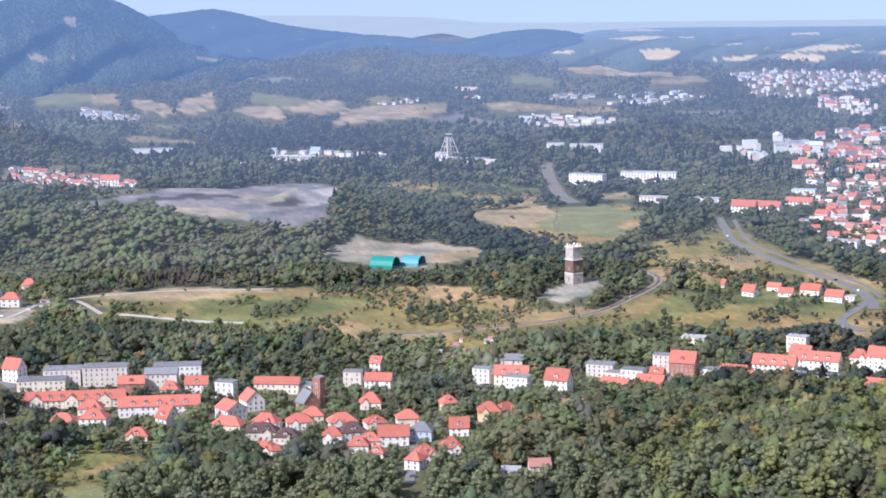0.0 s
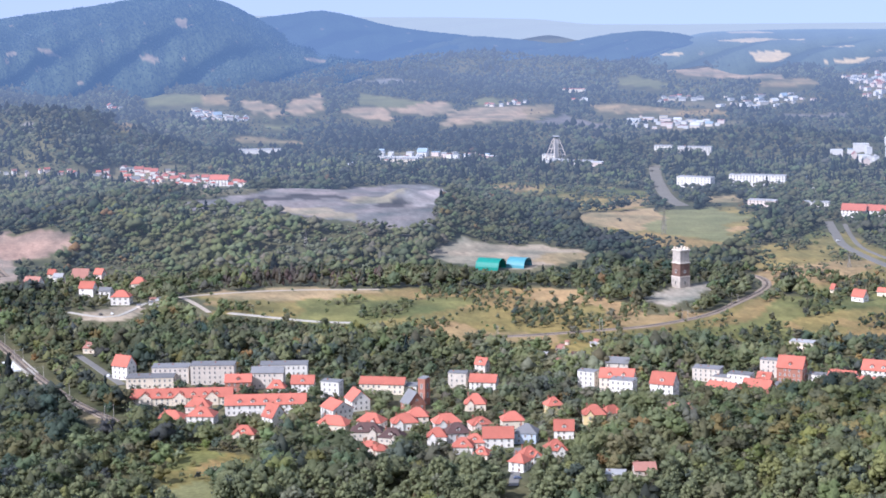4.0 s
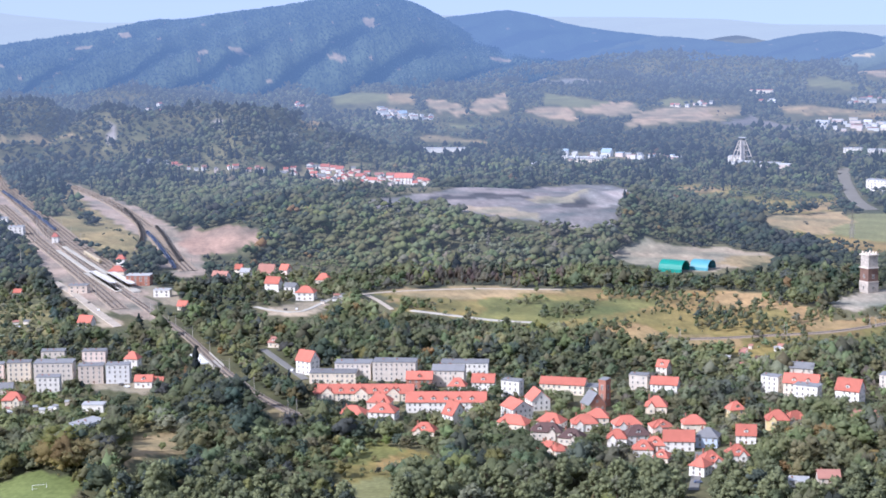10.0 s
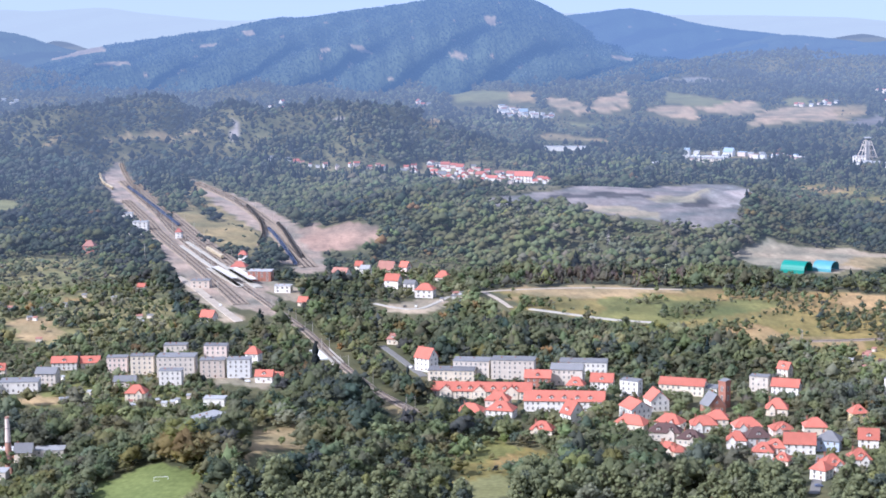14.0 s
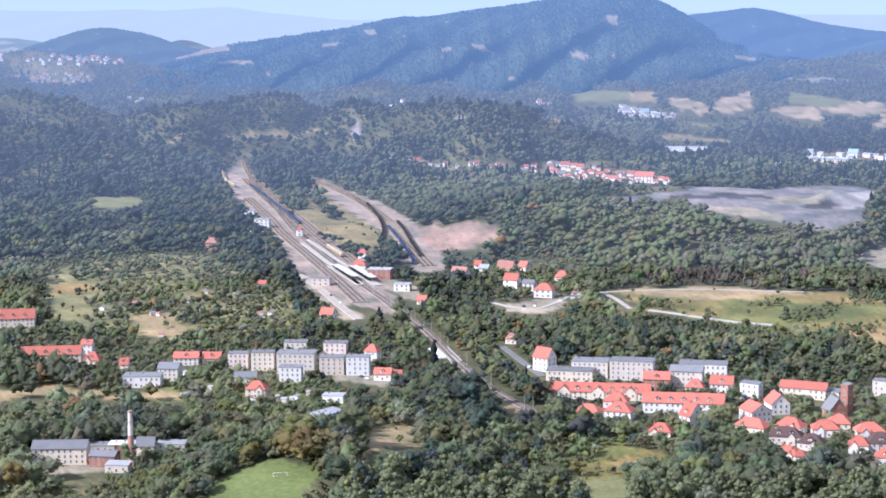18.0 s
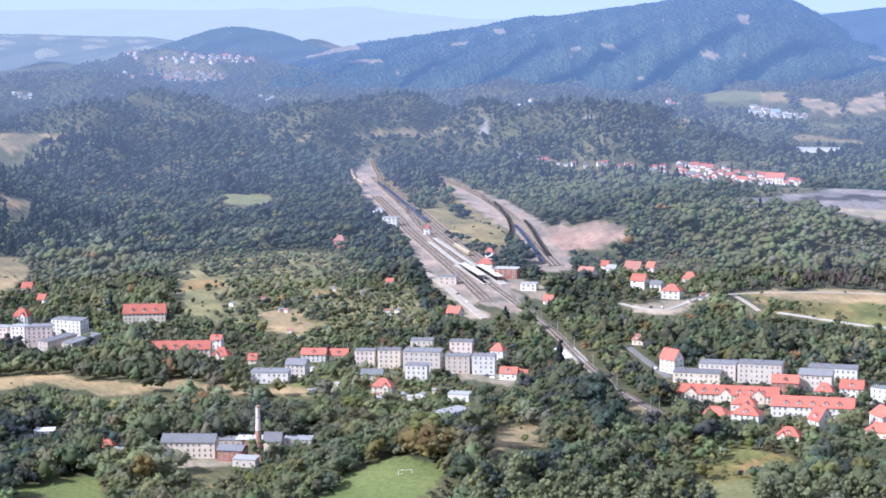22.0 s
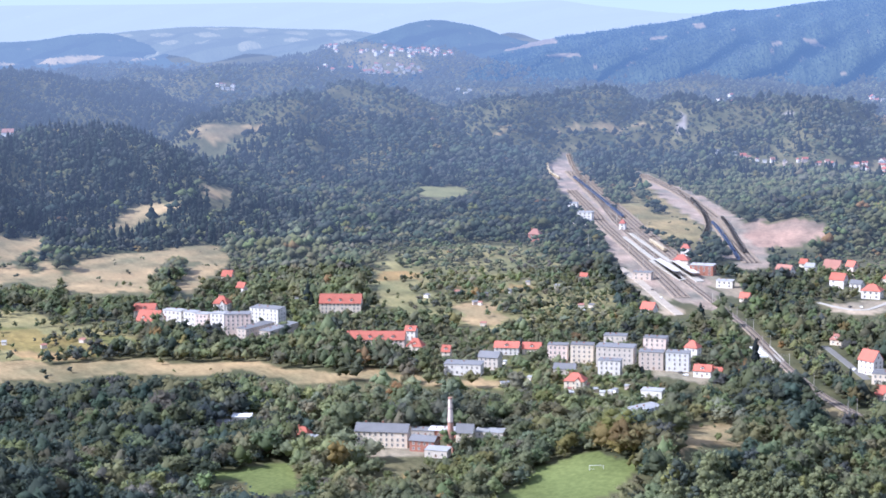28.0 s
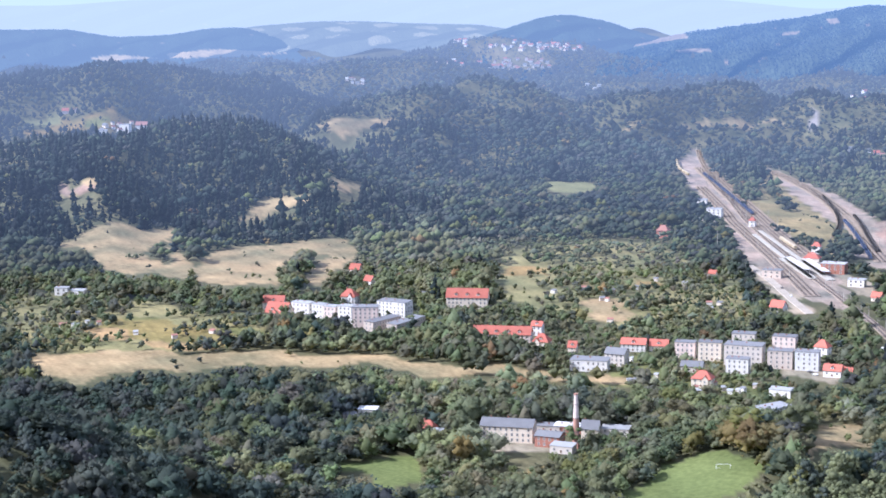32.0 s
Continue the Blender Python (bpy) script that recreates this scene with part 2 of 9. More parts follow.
# the long hills: crest as (degrees to the left of north, height), then its distance and how far it falls to the front and the back
FOLDS = [
    ([(31.5, 0), (32.7, 12), (34.1, 30), (35.2, 47), (35.9, 62), (37.1, 76), (38.9, 73), (40.7, 69), (42.4, 67), (44.0, 60), (45.7, 57), (46.9, 0)], 2300, 240, 260),  # conifer hill
    ([(33.3, 0), (34.5, 35), (35.9, 73), (37.4, 98), (38.7, 108), (40.1, 119), (41.6, 120), (42.8, 111), (43.9, 106), (45.9, 103), (47.1, 0)], 3350, 330, 200),  # west wood
    ([(27.4, 0), (28.6, 46), (29.6, 67), (30.3, 83), (31.0, 93), (31.8, 107), (33.0, 110), (34.1, 113), (35.1, 100), (36.2, 91), (37.3, 71), (38.5, 0)], 3750, 260, 200),  # hump
    ([(25.0, 0), (26.2, 39), (27.7, 66), (28.7, 85), (29.4, 96), (30.5, 102), (31.6, 100), (32.7, 92), (33.7, 83), (35.2, 59), (36.4, 0)], 3000, 230, 200),  # middle rise
    ([(24.7, 0), (25.9, 18), (27.3, 31), (28.7, 50), (29.8, 62), (30.9, 67), (32.0, 61), (32.7, 57), (33.8, 39), (35.0, 0)], 2700, 180, 150),  # wood swell
    ([(18.7, 0), (19.9, 47), (21.0, 66), (21.8, 80), (23.4, 87), (24.8, 85), (26.0, 76), (27.4, 47), (28.6, 0)], 3050, 220, 200),  # dark ridge
    ([(10.7, 0), (11.9, 19), (12.8, 40), (13.7, 62), (14.4, 75), (15.8, 79), (17.1, 77), (18.7, 74), (19.6, 79), (20.8, 57), (21.5, 31), (22.7, 0)], 2850, 170, 170),  # quarry hill
    ([(-9.5, 0), (-8.3, 42), (-6.6, 59), (-5.0, 73), (-3.9, 80), (-2.1, 88), (-0.4, 93), (1.1, 103), (2.3, 110), (3.5, 106), (4.6, 98), (6.0, 81), (7.1, 55), (8.3, 0)], 4150, 260, 200),  # plain wood
    ([(8.1, 0), (9.3, 0), (10.7, 18), (11.9, 38), (13.4, 52), (14.7, 51), (15.9, 0)], 2750, 150, 140),  # wood strip
    ([(-13.5, 0), (-12.3, 1), (-11.0, 20), (-9.2, 32), (-7.5, 35), (-5.3, 32), (-3.2, 28), (-1.8, 21), (-0.7, 2), (0.5, 0)], 2800, 170, 150),  # dark belt
    ([(24.2, 0), (25.2, 87), (26.2, 108), (27.0, 120), (28.0, 125), (29.4, 130), (30.2, 121), (30.9, 114), (31.9, 102), (33.0, 90), (34.0, 0)], 4190, 330, 120),  # town rise
]


def rolling(x, y, r):
    """Spurs and hollows of the wooded country behind the valley."""
    u = np.sin(x / 131 + 1.7 * np.sin(y / 230)) * np.sin(y / 117 + 1.3 * np.sin(x / 190)) + 0.5 * np.sin(x / 61 + y / 83 + 2) * np.sin(y / 57 - x / 97)
    az = np.degrees(np.arctan2(-x, y))
    return (4 + 9 * np.clip((az - 11) / 5, 0, 1)) * u * np.clip((r - 2150) / 500, 0, 1) * np.clip((4500 - r) / 300, 0, 1) * np.clip(np.maximum(np.abs(az - 21.5) / 2.5 - 1.2, (r - 2850) / 200), 0, 1)


def terrain(x, y):
    """Height of the ground over the valley floor."""
    x, y = np.asarray(x, float), np.asarray(y, float)
    r = np.hypot(x, y)
    z = 3 * np.sin(x / 173 + 1) * np.sin(y / 211) * np.clip((r - 1250) / 600, 0, 1)
    z = z + 5 * np.sin(x / 97 + y / 260) * np.sin(y / 143 + 2) * np.clip((r - 1700) / 900, 0, 1)
    far = np.clip((r - 2800) / 2050, 0, 1)
    z = z + 138 * far ** 1.25
    z = z + bump(x, y, -9, 960, 190, 110, 14)
    z = z + bump(x, y, 46.5, 830, 95, 130, 62)
    z = z + bump(x, y, 20.5, 965, 60, 60, 12)
    z = z + bump(x, y, 4.6, 2040, 22, 26, 12) + bump(x, y, 3.4, 2090, 40, 40, 10)
    z = z + plateau(x, y, 9.3, 1985, 270, 215, 24, 14)
    az = np.degrees(np.arctan2(-x, y))
    bend = 70 * np.sin(az * 0.7) + 35 * np.sin(az * 1.9 + 1)
    for crest, r0, front, back in FOLDS:
        step = r - r0 - bend
        lift = np.interp(az, [c[0] for c in crest], [c[1] for c in crest], 0, 0) * np.exp(-(step / np.where(step < 0, front, back)) ** 2)
        z = np.maximum(z, lift)
    return z + rolling(x, y, r)


COVERS, TAKEN = [], []
COLOUR = {"woodland": (0.11, 0.105, 0.055), "meadow": (0.262, 0.186, 0.076), "dry": (0.31, 0.235, 0.125), "green": (0.205, 0.20, 0.09), "gravel": (0.31, 0.26, 0.185), "pale": (0.33, 0.29, 0.225),
          "spoil": (0.205, 0.185, 0.175), "coal": (0.075, 0.068, 0.068), "shale": (0.30, 0.275, 0.26), "verge": (0.235, 0.19, 0.09), "pitch": (0.145, 0.172, 0.058), "ballast": (0.31, 0.245, 0.19), "pink": (0.29, 0.20, 0.15), "garden": (0.15, 0.155, 0.06), "town": (0.12, 0.115, 0.065),
          "field": (0.42, 0.31, 0.195), "scrub": (0.225, 0.18, 0.065), "hamlet": (0.17, 0.15, 0.085), "orchard": (0.22, 0.20, 0.09)}
GROWTH = {"woodland": 1.0, "meadow": 0.55, "dry": 0.05, "green": 0.0, "gravel": 0.0, "pale": 0.0, "spoil": 0.0, "coal": 0.0, "shale": 0.0, "verge": 0.07, "pitch": 0.0, "ballast": 0.0, "pink": 0.0, "garden": 0.92, "town": 0.95,
          "field": 0.0, "scrub": 0.88, "hamlet": 0.7, "orchard": 0.95}
HEIGHT = {"verge": 0.4, "meadow": 0.48, "dry": 0.42, "garden": 0.6, "town": 0.68, "scrub": 0.5, "hamlet": 0.5, "orchard": 0.6}


def cover(kind, corners):
    COVERS.append((kind, np.array(corners, float)))


def inside(px, py, poly):
    hit = np.zeros(px.shape, bool)
    x0, y0 = poly[-1]
    for x1, y1 in poly:
        if y0 != y1:
            hit ^= ((y0 > py) != (y1 > py)) & (px < (x1 - x0) * (py - y0) / (y1 - y0) + x0)
        x0, y0 = x1, y1
    return hit


def cover_at(x, y):
    """Index into the kinds of cover at each place."""
    kinds = list(COLOUR)
    out = np.zeros(x.shape, int)
    wx = x + 4 * np.sin(x / 13 + y / 29) + 3 * np.sin(y / 7.1)
    wy = y + 8 * np.sin(y / 23 + x / 17) + 4 * np.sin(x / 6.3)
    for kind, poly in COVERS:
        lo, hi = poly.min(0) - 15, poly.max(0) + 15
        near = np.nonzero((x > lo[0]) & (x < hi[0]) & (y > lo[1]) & (y < hi[1]))[0] if x.ndim == 1 else None
        sel = near[inside(wx[near], wy[near], poly)]
        out[sel] = kinds.index(kind)
    return out


cover("scrub", [(176, 1759), (313, 1923), (338, 1684), (385, 1552), (346, 1390), (312, 1392), (236, 1473), (195, 1558)])
cover("scrub", [(80, 2375), (128, 2300), (118, 2129), (25, 2100), (-106, 2386), (-63, 2449)])
cover("scrub", [(214, 1757), (294, 1956), (294, 1843), (256, 1739)])
cover("town", [(-302, 1205), (-253, 1208), (-209, 1223), (-158, 1220), (-86, 1193), (-33, 1213), (17, 1192), (66, 1189), (145, 1221), (242, 1281), (311, 1250), (293, 1176), (186, 1137), (110, 1141), (82, 1052), (48, 1047), (12, 928), (-26, 927), (-72, 982), (-117, 990), (-150, 1049), (-191, 1012), (-251, 1078)])
cover("town", [(-710, 1205), (-641, 1222), (-567, 1206), (-523, 1275), (-476, 1274), (-431, 1274), (-378, 1142), (-411, 1098), (-438, 1056), (-506, 1073), (-567, 1104), (-612, 1131), (-661, 1129)])
cover("town", [(-928, 1227), (-874, 1285), (-840, 1270), (-761, 1233), (-692, 1121), (-751, 1103), (-848, 1120)])
cover("town", [(341, 2228), (604, 3020), (752, 3055), (434, 1753), (366, 1738), (375, 1926)])
cover("town", [(-943, 2137), (-848, 2078), (-720, 1795), (-744, 1789)])
cover("town", [(-507, 1675), (-425, 1712), (-370, 1644), (-345, 1513), (-385, 1472), (-455, 1537)])
cover("garden", [(-545, 1158), (-480, 1098), (-411, 1098), (-366, 1058), (-385, 988), (-451, 1005), (-517, 1053)])
cover("orchard", [(-851, 1513), (-828, 1634), (-753, 1659), (-585, 1454), (-497, 1281), (-552, 1244), (-641, 1222), (-737, 1299)])
cover("orchard", [(-1132, 1124), (-1024, 1148), (-879, 1132), (-798, 1067), (-831, 990), (-950, 941)])
cover("scrub", [(-973, 1044), (-941, 1087), (-811, 1085), (-785, 1050), (-838, 998), (-916, 1007)])
cover("scrub", [(-319, 1535), (-150, 1554), (22, 1541), (79, 1419), (126, 1441), (192, 1529), (236, 1473), (346, 1390), (324, 1301), (247, 1306), (171, 1300), (88, 1294), (26, 1267), (-61, 1304), (-152, 1342), (-280, 1461)])
cover("scrub", [(54, 1979), (214, 2143), (238, 2060), (188, 1722), (109, 1763)])
cover("meadow", [(-310, 1528), (-288, 1556), (-150, 1554), (-42, 1562), (17, 1536), (35, 1486), (7, 1442), (-67, 1455), (-107, 1498), (-184, 1506), (-225, 1461), (-278, 1474)])
cover("meadow", [(-150, 1364), (-98, 1372), (-28, 1349), (-40, 1324), (-96, 1332)])
cover("meadow", [(121, 1392), (191, 1524), (211, 1495), (191, 1400), (181, 1343), (142, 1334)])
cover("meadow", [(224, 1398), (274, 1404), (305, 1364), (284, 1325), (232, 1339)])
cover("meadow", [(38, 1410), (79, 1417), (93, 1371), (49, 1351)])
cover("green", [(130, 2100), (187, 2140), (230, 2045), (199, 1990), (183, 1889), (194, 1832), (118, 1906), (96, 1948)])
cover("dry", [(25, 2084), (125, 2128), (130, 2058), (102, 1945), (89, 1922), (30, 2032)])
cover("meadow", [(89, 1922), (193, 1816), (189, 1732), (150, 1723), (112, 1801)])
cover("gravel", [(-121, 1788), (-83, 1828), (-14, 1816), (48, 1749), (8, 1683), (-23, 1663), (-77, 1684), (-106, 1725)])
cover("dry", [(-2, 1776), (49, 1745), (8, 1679), (-10, 1695)])
cover("spoil", [(-426, 2001), (-346, 2067), (-262, 2368), (-169, 2424), (-120, 2351), (-117, 1989), (-121, 1842), (-151, 1822), (-204, 1835), (-291, 1916), (-353, 1924), (-411, 1941)])
cover("gravel", [(-229, 2063), (-168, 2035), (-143, 2043), (-190, 1995), (-220, 1980)])
cover("gravel", [(-314, 1945), (-249, 1964), (-206, 1905), (-205, 1845), (-293, 1926)])
cover("pale", [(77, 1517), (106, 1549), (149, 1590), (140, 1538), (100, 1468)])
cover("dry", [(-1243, 1615), (-1261, 1672), (-1217, 1677), (-1228, 1649), (-1218, 1583)])
cover("dry", [(-1208, 1711), (-1200, 1769), (-1192, 1806), (-1186, 1702)])
cover("green", [(-1125, 2081), (-1094, 2118), (-1033, 2046), (-1047, 1996)])
cover("dry", [(-1286, 1352), (-1284, 1401), (-1267, 1453), (-1246, 1500), (-1187, 1411), (-1072, 1318), (-1019, 1247), (-1091, 1260), (-1155, 1277), (-1235, 1339)])
cover("dry", [(-1064, 1311), (-1115, 1415), (-1085, 1469), (-1055, 1517), (-976, 1455), (-952, 1382), (-904, 1280), (-929, 1291), (-999, 1398), (-1001, 1359), (-936, 1271), (-955, 1255), (-1007, 1253)])
cover("dry", [(-921, 932), (-880, 972), (-813, 1000), (-762, 1033), (-676, 1049), (-558, 1063), (-502, 1065), (-498, 1052), (-548, 1044), (-634, 1011), (-688, 1019), (-779, 958), (-823, 914), (-820, 883), (-867, 905)])
cover("pitch", [(-391, 824), (-387, 874), (-373, 880), (-333, 872), (-334, 832), (-351, 801), (-381, 792)])
cover("pitch", [(-559, 803), (-520, 817), (-503, 811), (-489, 782), (-493, 762), (-532, 782)])
cover("meadow", [(-475, 785), (-467, 824), (-439, 838), (-430, 812), (-455, 784)])
cover("dry", [(-330, 924), (-342, 989), (-333, 1019), (-318, 978), (-316, 936), (-314, 893)])
cover("meadow", [(-308, 969), (-288, 974), (-287, 945), (-300, 945)])
cover("dry", [(-668, 1316), (-655, 1341), (-633, 1338), (-592, 1257), (-609, 1234)])
cover("meadow", [(-718, 1418), (-701, 1423), (-662, 1345), (-676, 1341)])
cover("meadow", [(-806, 1442), (-776, 1456), (-757, 1414), (-784, 1407)])
cover("meadow", [(-674, 1430), (-650, 1430), (-636, 1394), (-658, 1395)])
cover("green", [(-1107, 2055), (-1059, 2111), (-1016, 2041), (-1037, 1990)])
cover("meadow", [(60, 955), (79, 981), (84, 959), (73, 941)])
cover("meadow", [(-208, 925), (-188, 960), (-167, 938), (-170, 901)])
cover("meadow", [(-85, 910), (-67, 913), (-66, 894), (-83, 893)])
cover("gravel", [(-620, 1563), (-596, 1552), (-526, 1438), (-480, 1349), (-482, 1330), (-545, 1433)])
cover("gravel", [(-532, 1552), (-489, 1528), (-451, 1441), (-479, 1450)])
cover("gravel", [(-378, 1444), (-343, 1482), (-327, 1433), (-350, 1408), (-375, 1416)])
cover("gravel", [(-433, 1157), (-384, 1160), (-374, 1129), (-413, 1115)])
cover("gravel", [(-506, 875), (-476, 886), (-454, 872), (-486, 861)])
cover("coal", [(-192, 2001), (-176, 2010), (-158, 2004), (-162, 1955), (-187, 1953)])
cover("coal", [(-350, 2036), (-294, 2069), (-231, 2059), (-224, 2024), (-289, 2032), (-342, 2003)])
cover("shale", [(-156, 2010), (-167, 2390), (-120, 2351), (-117, 2037), (-134, 1953)])
cover("woodland", [(-937, 1277), (-991, 1364), (-1031, 1434), (-1029, 1460), (-995, 1418), (-955, 1339), (-917, 1270)])
cover("woodland", [(-1175, 1372), (-1213, 1437), (-1169, 1397), (-1104, 1311), (-1114, 1305)])
cover("dry", [(-1216, 1570), (-1255, 1641), (-1220, 1682), (-1187, 1659), (-1205, 1629), (-1198, 1567)])
cover("dry", [(-1214, 1714), (-1212, 1788), (-1196, 1827), (-1174, 1708)])
cover("dry", [(-1441, 1527), (-1392, 1530), (-1357, 1515), (-1390, 1499)])
cover("gravel", [(-598, 1544), (-566, 1525), (-498, 1415), (-521, 1424)])
cover("meadow", [(201, 1651), (244, 1623), (299, 1584), (279, 1560), (223, 1580)])
cover("meadow", [(327, 1442), (346, 1390), (334, 1344), (317, 1357)])
cover("scrub", [(-227, 989), (-202, 1009), (-167, 993), (-148, 936), (-159, 898), (-201, 887)])
cover("meadow", [(-208, 983), (-196, 989), (-166, 955), (-168, 932), (-191, 940)])
cover("green", [(-203, 923), (-192, 928), (-175, 910), (-173, 892), (-192, 887)])
cover("dry", [(-295, 1084), (-286, 1083), (-272, 1060), (-281, 1053)])
cover("dry", [(-345, 1001), (-331, 999), (-316, 972), (-305, 965), (-294, 967), (-291, 953), (-314, 932), (-331, 951)])
cover("dry", [(-311, 1524), (-290, 1556), (-221, 1563), (-149, 1560), (-184, 1505), (-291, 1508)])
cover("scrub", [(-283, 1469), (-272, 1507), (-243, 1508), (-182, 1485), (-150, 1451), (-151, 1416), (-202, 1423), (-272, 1441)])
cover("scrub", [(-178, 1530), (-139, 1533), (-111, 1489), (-153, 1478)])
cover("scrub", [(-65, 1461), (-35, 1452), (7, 1416), (48, 1395), (45, 1368), (-11, 1369), (-62, 1379)])
cover("scrub", [(40, 1482), (67, 1469), (60, 1419), (25, 1430)])
cover("scrub", [(189, 1466), (205, 1497), (220, 1475), (222, 1410), (188, 1401)])
cover("hamlet", [(-614, 2551), (-537, 2564), (-436, 2521), (-338, 2089), (-397, 2042), (-507, 2262)])
cover("green", [(-855, 3754), (-843, 3779), (-714, 3634), (-694, 3636), (-677, 3522), (-795, 3536)])
cover("dry", [(-691, 3621), (-651, 3661), (-628, 3510), (-647, 3511), (-676, 3522)])
cover("field", [(-614, 3543), (-601, 3562), (-522, 3447), (-518, 3415), (-551, 3359), (-608, 3506)])
cover("field", [(-535, 3356), (-519, 3390), (-435, 3433), (-417, 3421), (-474, 3365), (-522, 3335)])
cover("field", [(-508, 3459), (-495, 3525), (-462, 3701), (-433, 3489), (-452, 3438), (-496, 3414)])
cover("field", [(-408, 3434), (-367, 3455), (-303, 3457), (-289, 3291), (-332, 3309), (-394, 3399)])
cover("green", [(-371, 3492), (-380, 3684), (-317, 3622), (-245, 3560), (-272, 3483), (-326, 3471)])
cover("field", [(-303, 3463), (-272, 3483), (-245, 3560), (-186, 3541), (-183, 3479), (-202, 3392), (-251, 3403), (-295, 3421)])
cover("field", [(-189, 3204), (-181, 3429), (-152, 3461), (-44, 3480), (-41, 3226), (-131, 3191), (-140, 3167)])
cover("dry", [(-44, 3480), (16, 3526), (15, 3440), (-41, 3214)])
cover("green", [(-178, 3562), (-135, 3599), (-67, 3571), (-56, 3524), (-155, 3523)])
cover("shale", [(-464, 3768), (-411, 3878), (-338, 3879), (-283, 3868), (-268, 3815), (-394, 3830)])
cover("field", [(-593, 4386), (-536, 4369), (-537, 4349), (-582, 4359)])
cover("green", [(152, 3913), (183, 3924), (267, 3732), (323, 3710), (321, 3678), (142, 3799)])
cover("field", [(255, 3994), (323, 4151), (385, 4120), (504, 3946), (505, 3863), (318, 3929)])
cover("dry", [(422, 3760), (545, 3886), (559, 3738), (425, 3690)])
cover("dry", [(81, 3509), (131, 3514), (292, 3345), (277, 3300), (94, 3387)])
cover("meadow", [(264, 3536), (306, 3511), (329, 3298), (315, 3265), (239, 3335)])
cover("spoil", [(-26, 3186), (20, 3380), (108, 3160), (67, 3095), (-11, 3148)])
cover("spoil", [(407, 3261), (432, 3296), (535, 3297), (540, 3266), (425, 3248)])
cover("dry", [(-540, 3048), (-528, 3116), (-412, 3050), (-412, 3012)])
cover("green", [(-533, 3206), (-502, 3266), (-462, 3272), (-468, 3240)])
cover("scrub", [(-665, 2722), (-729, 3149), (-654, 2907), (-631, 2685), (-652, 2669)])
cover("dry", [(193, 2250), (238, 2241), (239, 2187), (191, 2188)])
cover("dry", [(-1190, 2508), (-1160, 2542), (-1155, 2529), (-1182, 2499)])
cover("shale", [(-966, 2694), (-940, 2667), (-920, 2619), (-941, 2635)])
cover("shale", [(-785, 2623), (-761, 2611), (-738, 2581), (-744, 2573), (-773, 2598)])
cover("shale", [(-726, 2549), (-708, 2545), (-708, 2537)])
cover("meadow", [(-667, 2709), (-784, 3317), (-696, 3072), (-636, 2706)])
cover("dry", [(-1611, 2285), (-1603, 2335), (-1571, 2351), (-1504, 2352), (-1482, 2329), (-1534, 2311), (-1534, 2256), (-1548, 2251)])
cover("dry", [(-1286, 2104), (-1279, 2215), (-1268, 2180)])
cover("dry", [(-2053, 2054), (-2020, 2064), (-1983, 2019), (-1634, 1635)])
cover("green", [(-2096, 2163), (-2078, 2203), (-2047, 2190), (-2068, 2159)])
cover("meadow", [(-2052, 2202), (-2018, 2212), (-1976, 2252), (-1957, 2279), (-1932, 2221), (-1923, 2144), (-2009, 2161), (-2044, 2121), (-2067, 2119), (-2054, 2170)])
cover("dry", [(-1395, 1760), (-1391, 1764), (-1361, 1723), (-1364, 1721)])
cover("dry", [(-1221, 1579), (-1256, 1655), (-1247, 1675), (-1231, 1627), (-1213, 1587)])
cover("dry", [(-1251, 1692), (-1221, 1684), (-1177, 1666), (-1179, 1658), (-1232, 1676)])
cover("pink", [(-1448, 1535), (-1434, 1539), (-1375, 1516), (-1365, 1505), (-1404, 1510)])
cover("dry", [(-1992, 2924), (-1976, 2980), (-1962, 2968), (-1979, 2923)])
cover("hamlet", [(-1941, 3413), (-2109, 3630), (-2065, 3712), (-1846, 3548), (-1863, 3501)])
cover("hamlet", [(-2279, 3813), (-2256, 3997), (-2167, 4071), (-2023, 4040), (-1966, 3808), (-2100, 3720)])
cover("hamlet", [(-686, 3483), (-544, 3314), (-544, 3279), (-646, 3275)])
cover("hamlet", [(-278, 2852), (-71, 2775), (-78, 2699), (-246, 2596)])
cover("hamlet", [(-14, 2730), (72, 2589), (67, 2557), (-6, 2618)])
cover("hamlet", [(140, 3333), (341, 3216), (316, 2895), (176, 3145)])
cover("hamlet", [(201, 3592), (516, 3520), (373, 3323), (219, 3525)])
cover("hamlet", [(623, 3925), (953, 3825), (905, 3629), (762, 3490), (658, 3405), (592, 3452)])
cover("hamlet", [(704, 3418), (798, 3280), (749, 3198), (683, 3267)])
cover("town", [(371, 2640), (430, 2700), (615, 2852), (689, 3062), (756, 3023), (415, 1647), (386, 1756), (399, 2056), (454, 2228), (517, 2360), (567, 2626), (424, 2612)])
cover("hamlet", [(-877, 2520), (-737, 2479), (-644, 2459), (-605, 2551), (-483, 2484), (-406, 2408), (-404, 2352), (-490, 2327), (-633, 2431), (-740, 2461)])
cover("woodland", [(-1069, 2510), (-1009, 2463), (-918, 2370), (-856, 2193), (-801, 2034), (-913, 2228), (-987, 2360)])
cover("verge", [(-866, 2226), (-915, 2372), (-822, 2197), (-729, 2035), (-650, 1887), (-602, 1781), (-554, 1630), (-611, 1727), (-637, 1731), (-704, 1844), (-770, 1962)])
cover("woodland", [(-837, 2176), (-809, 2142), (-720, 1949), (-719, 1920), (-773, 2027)])
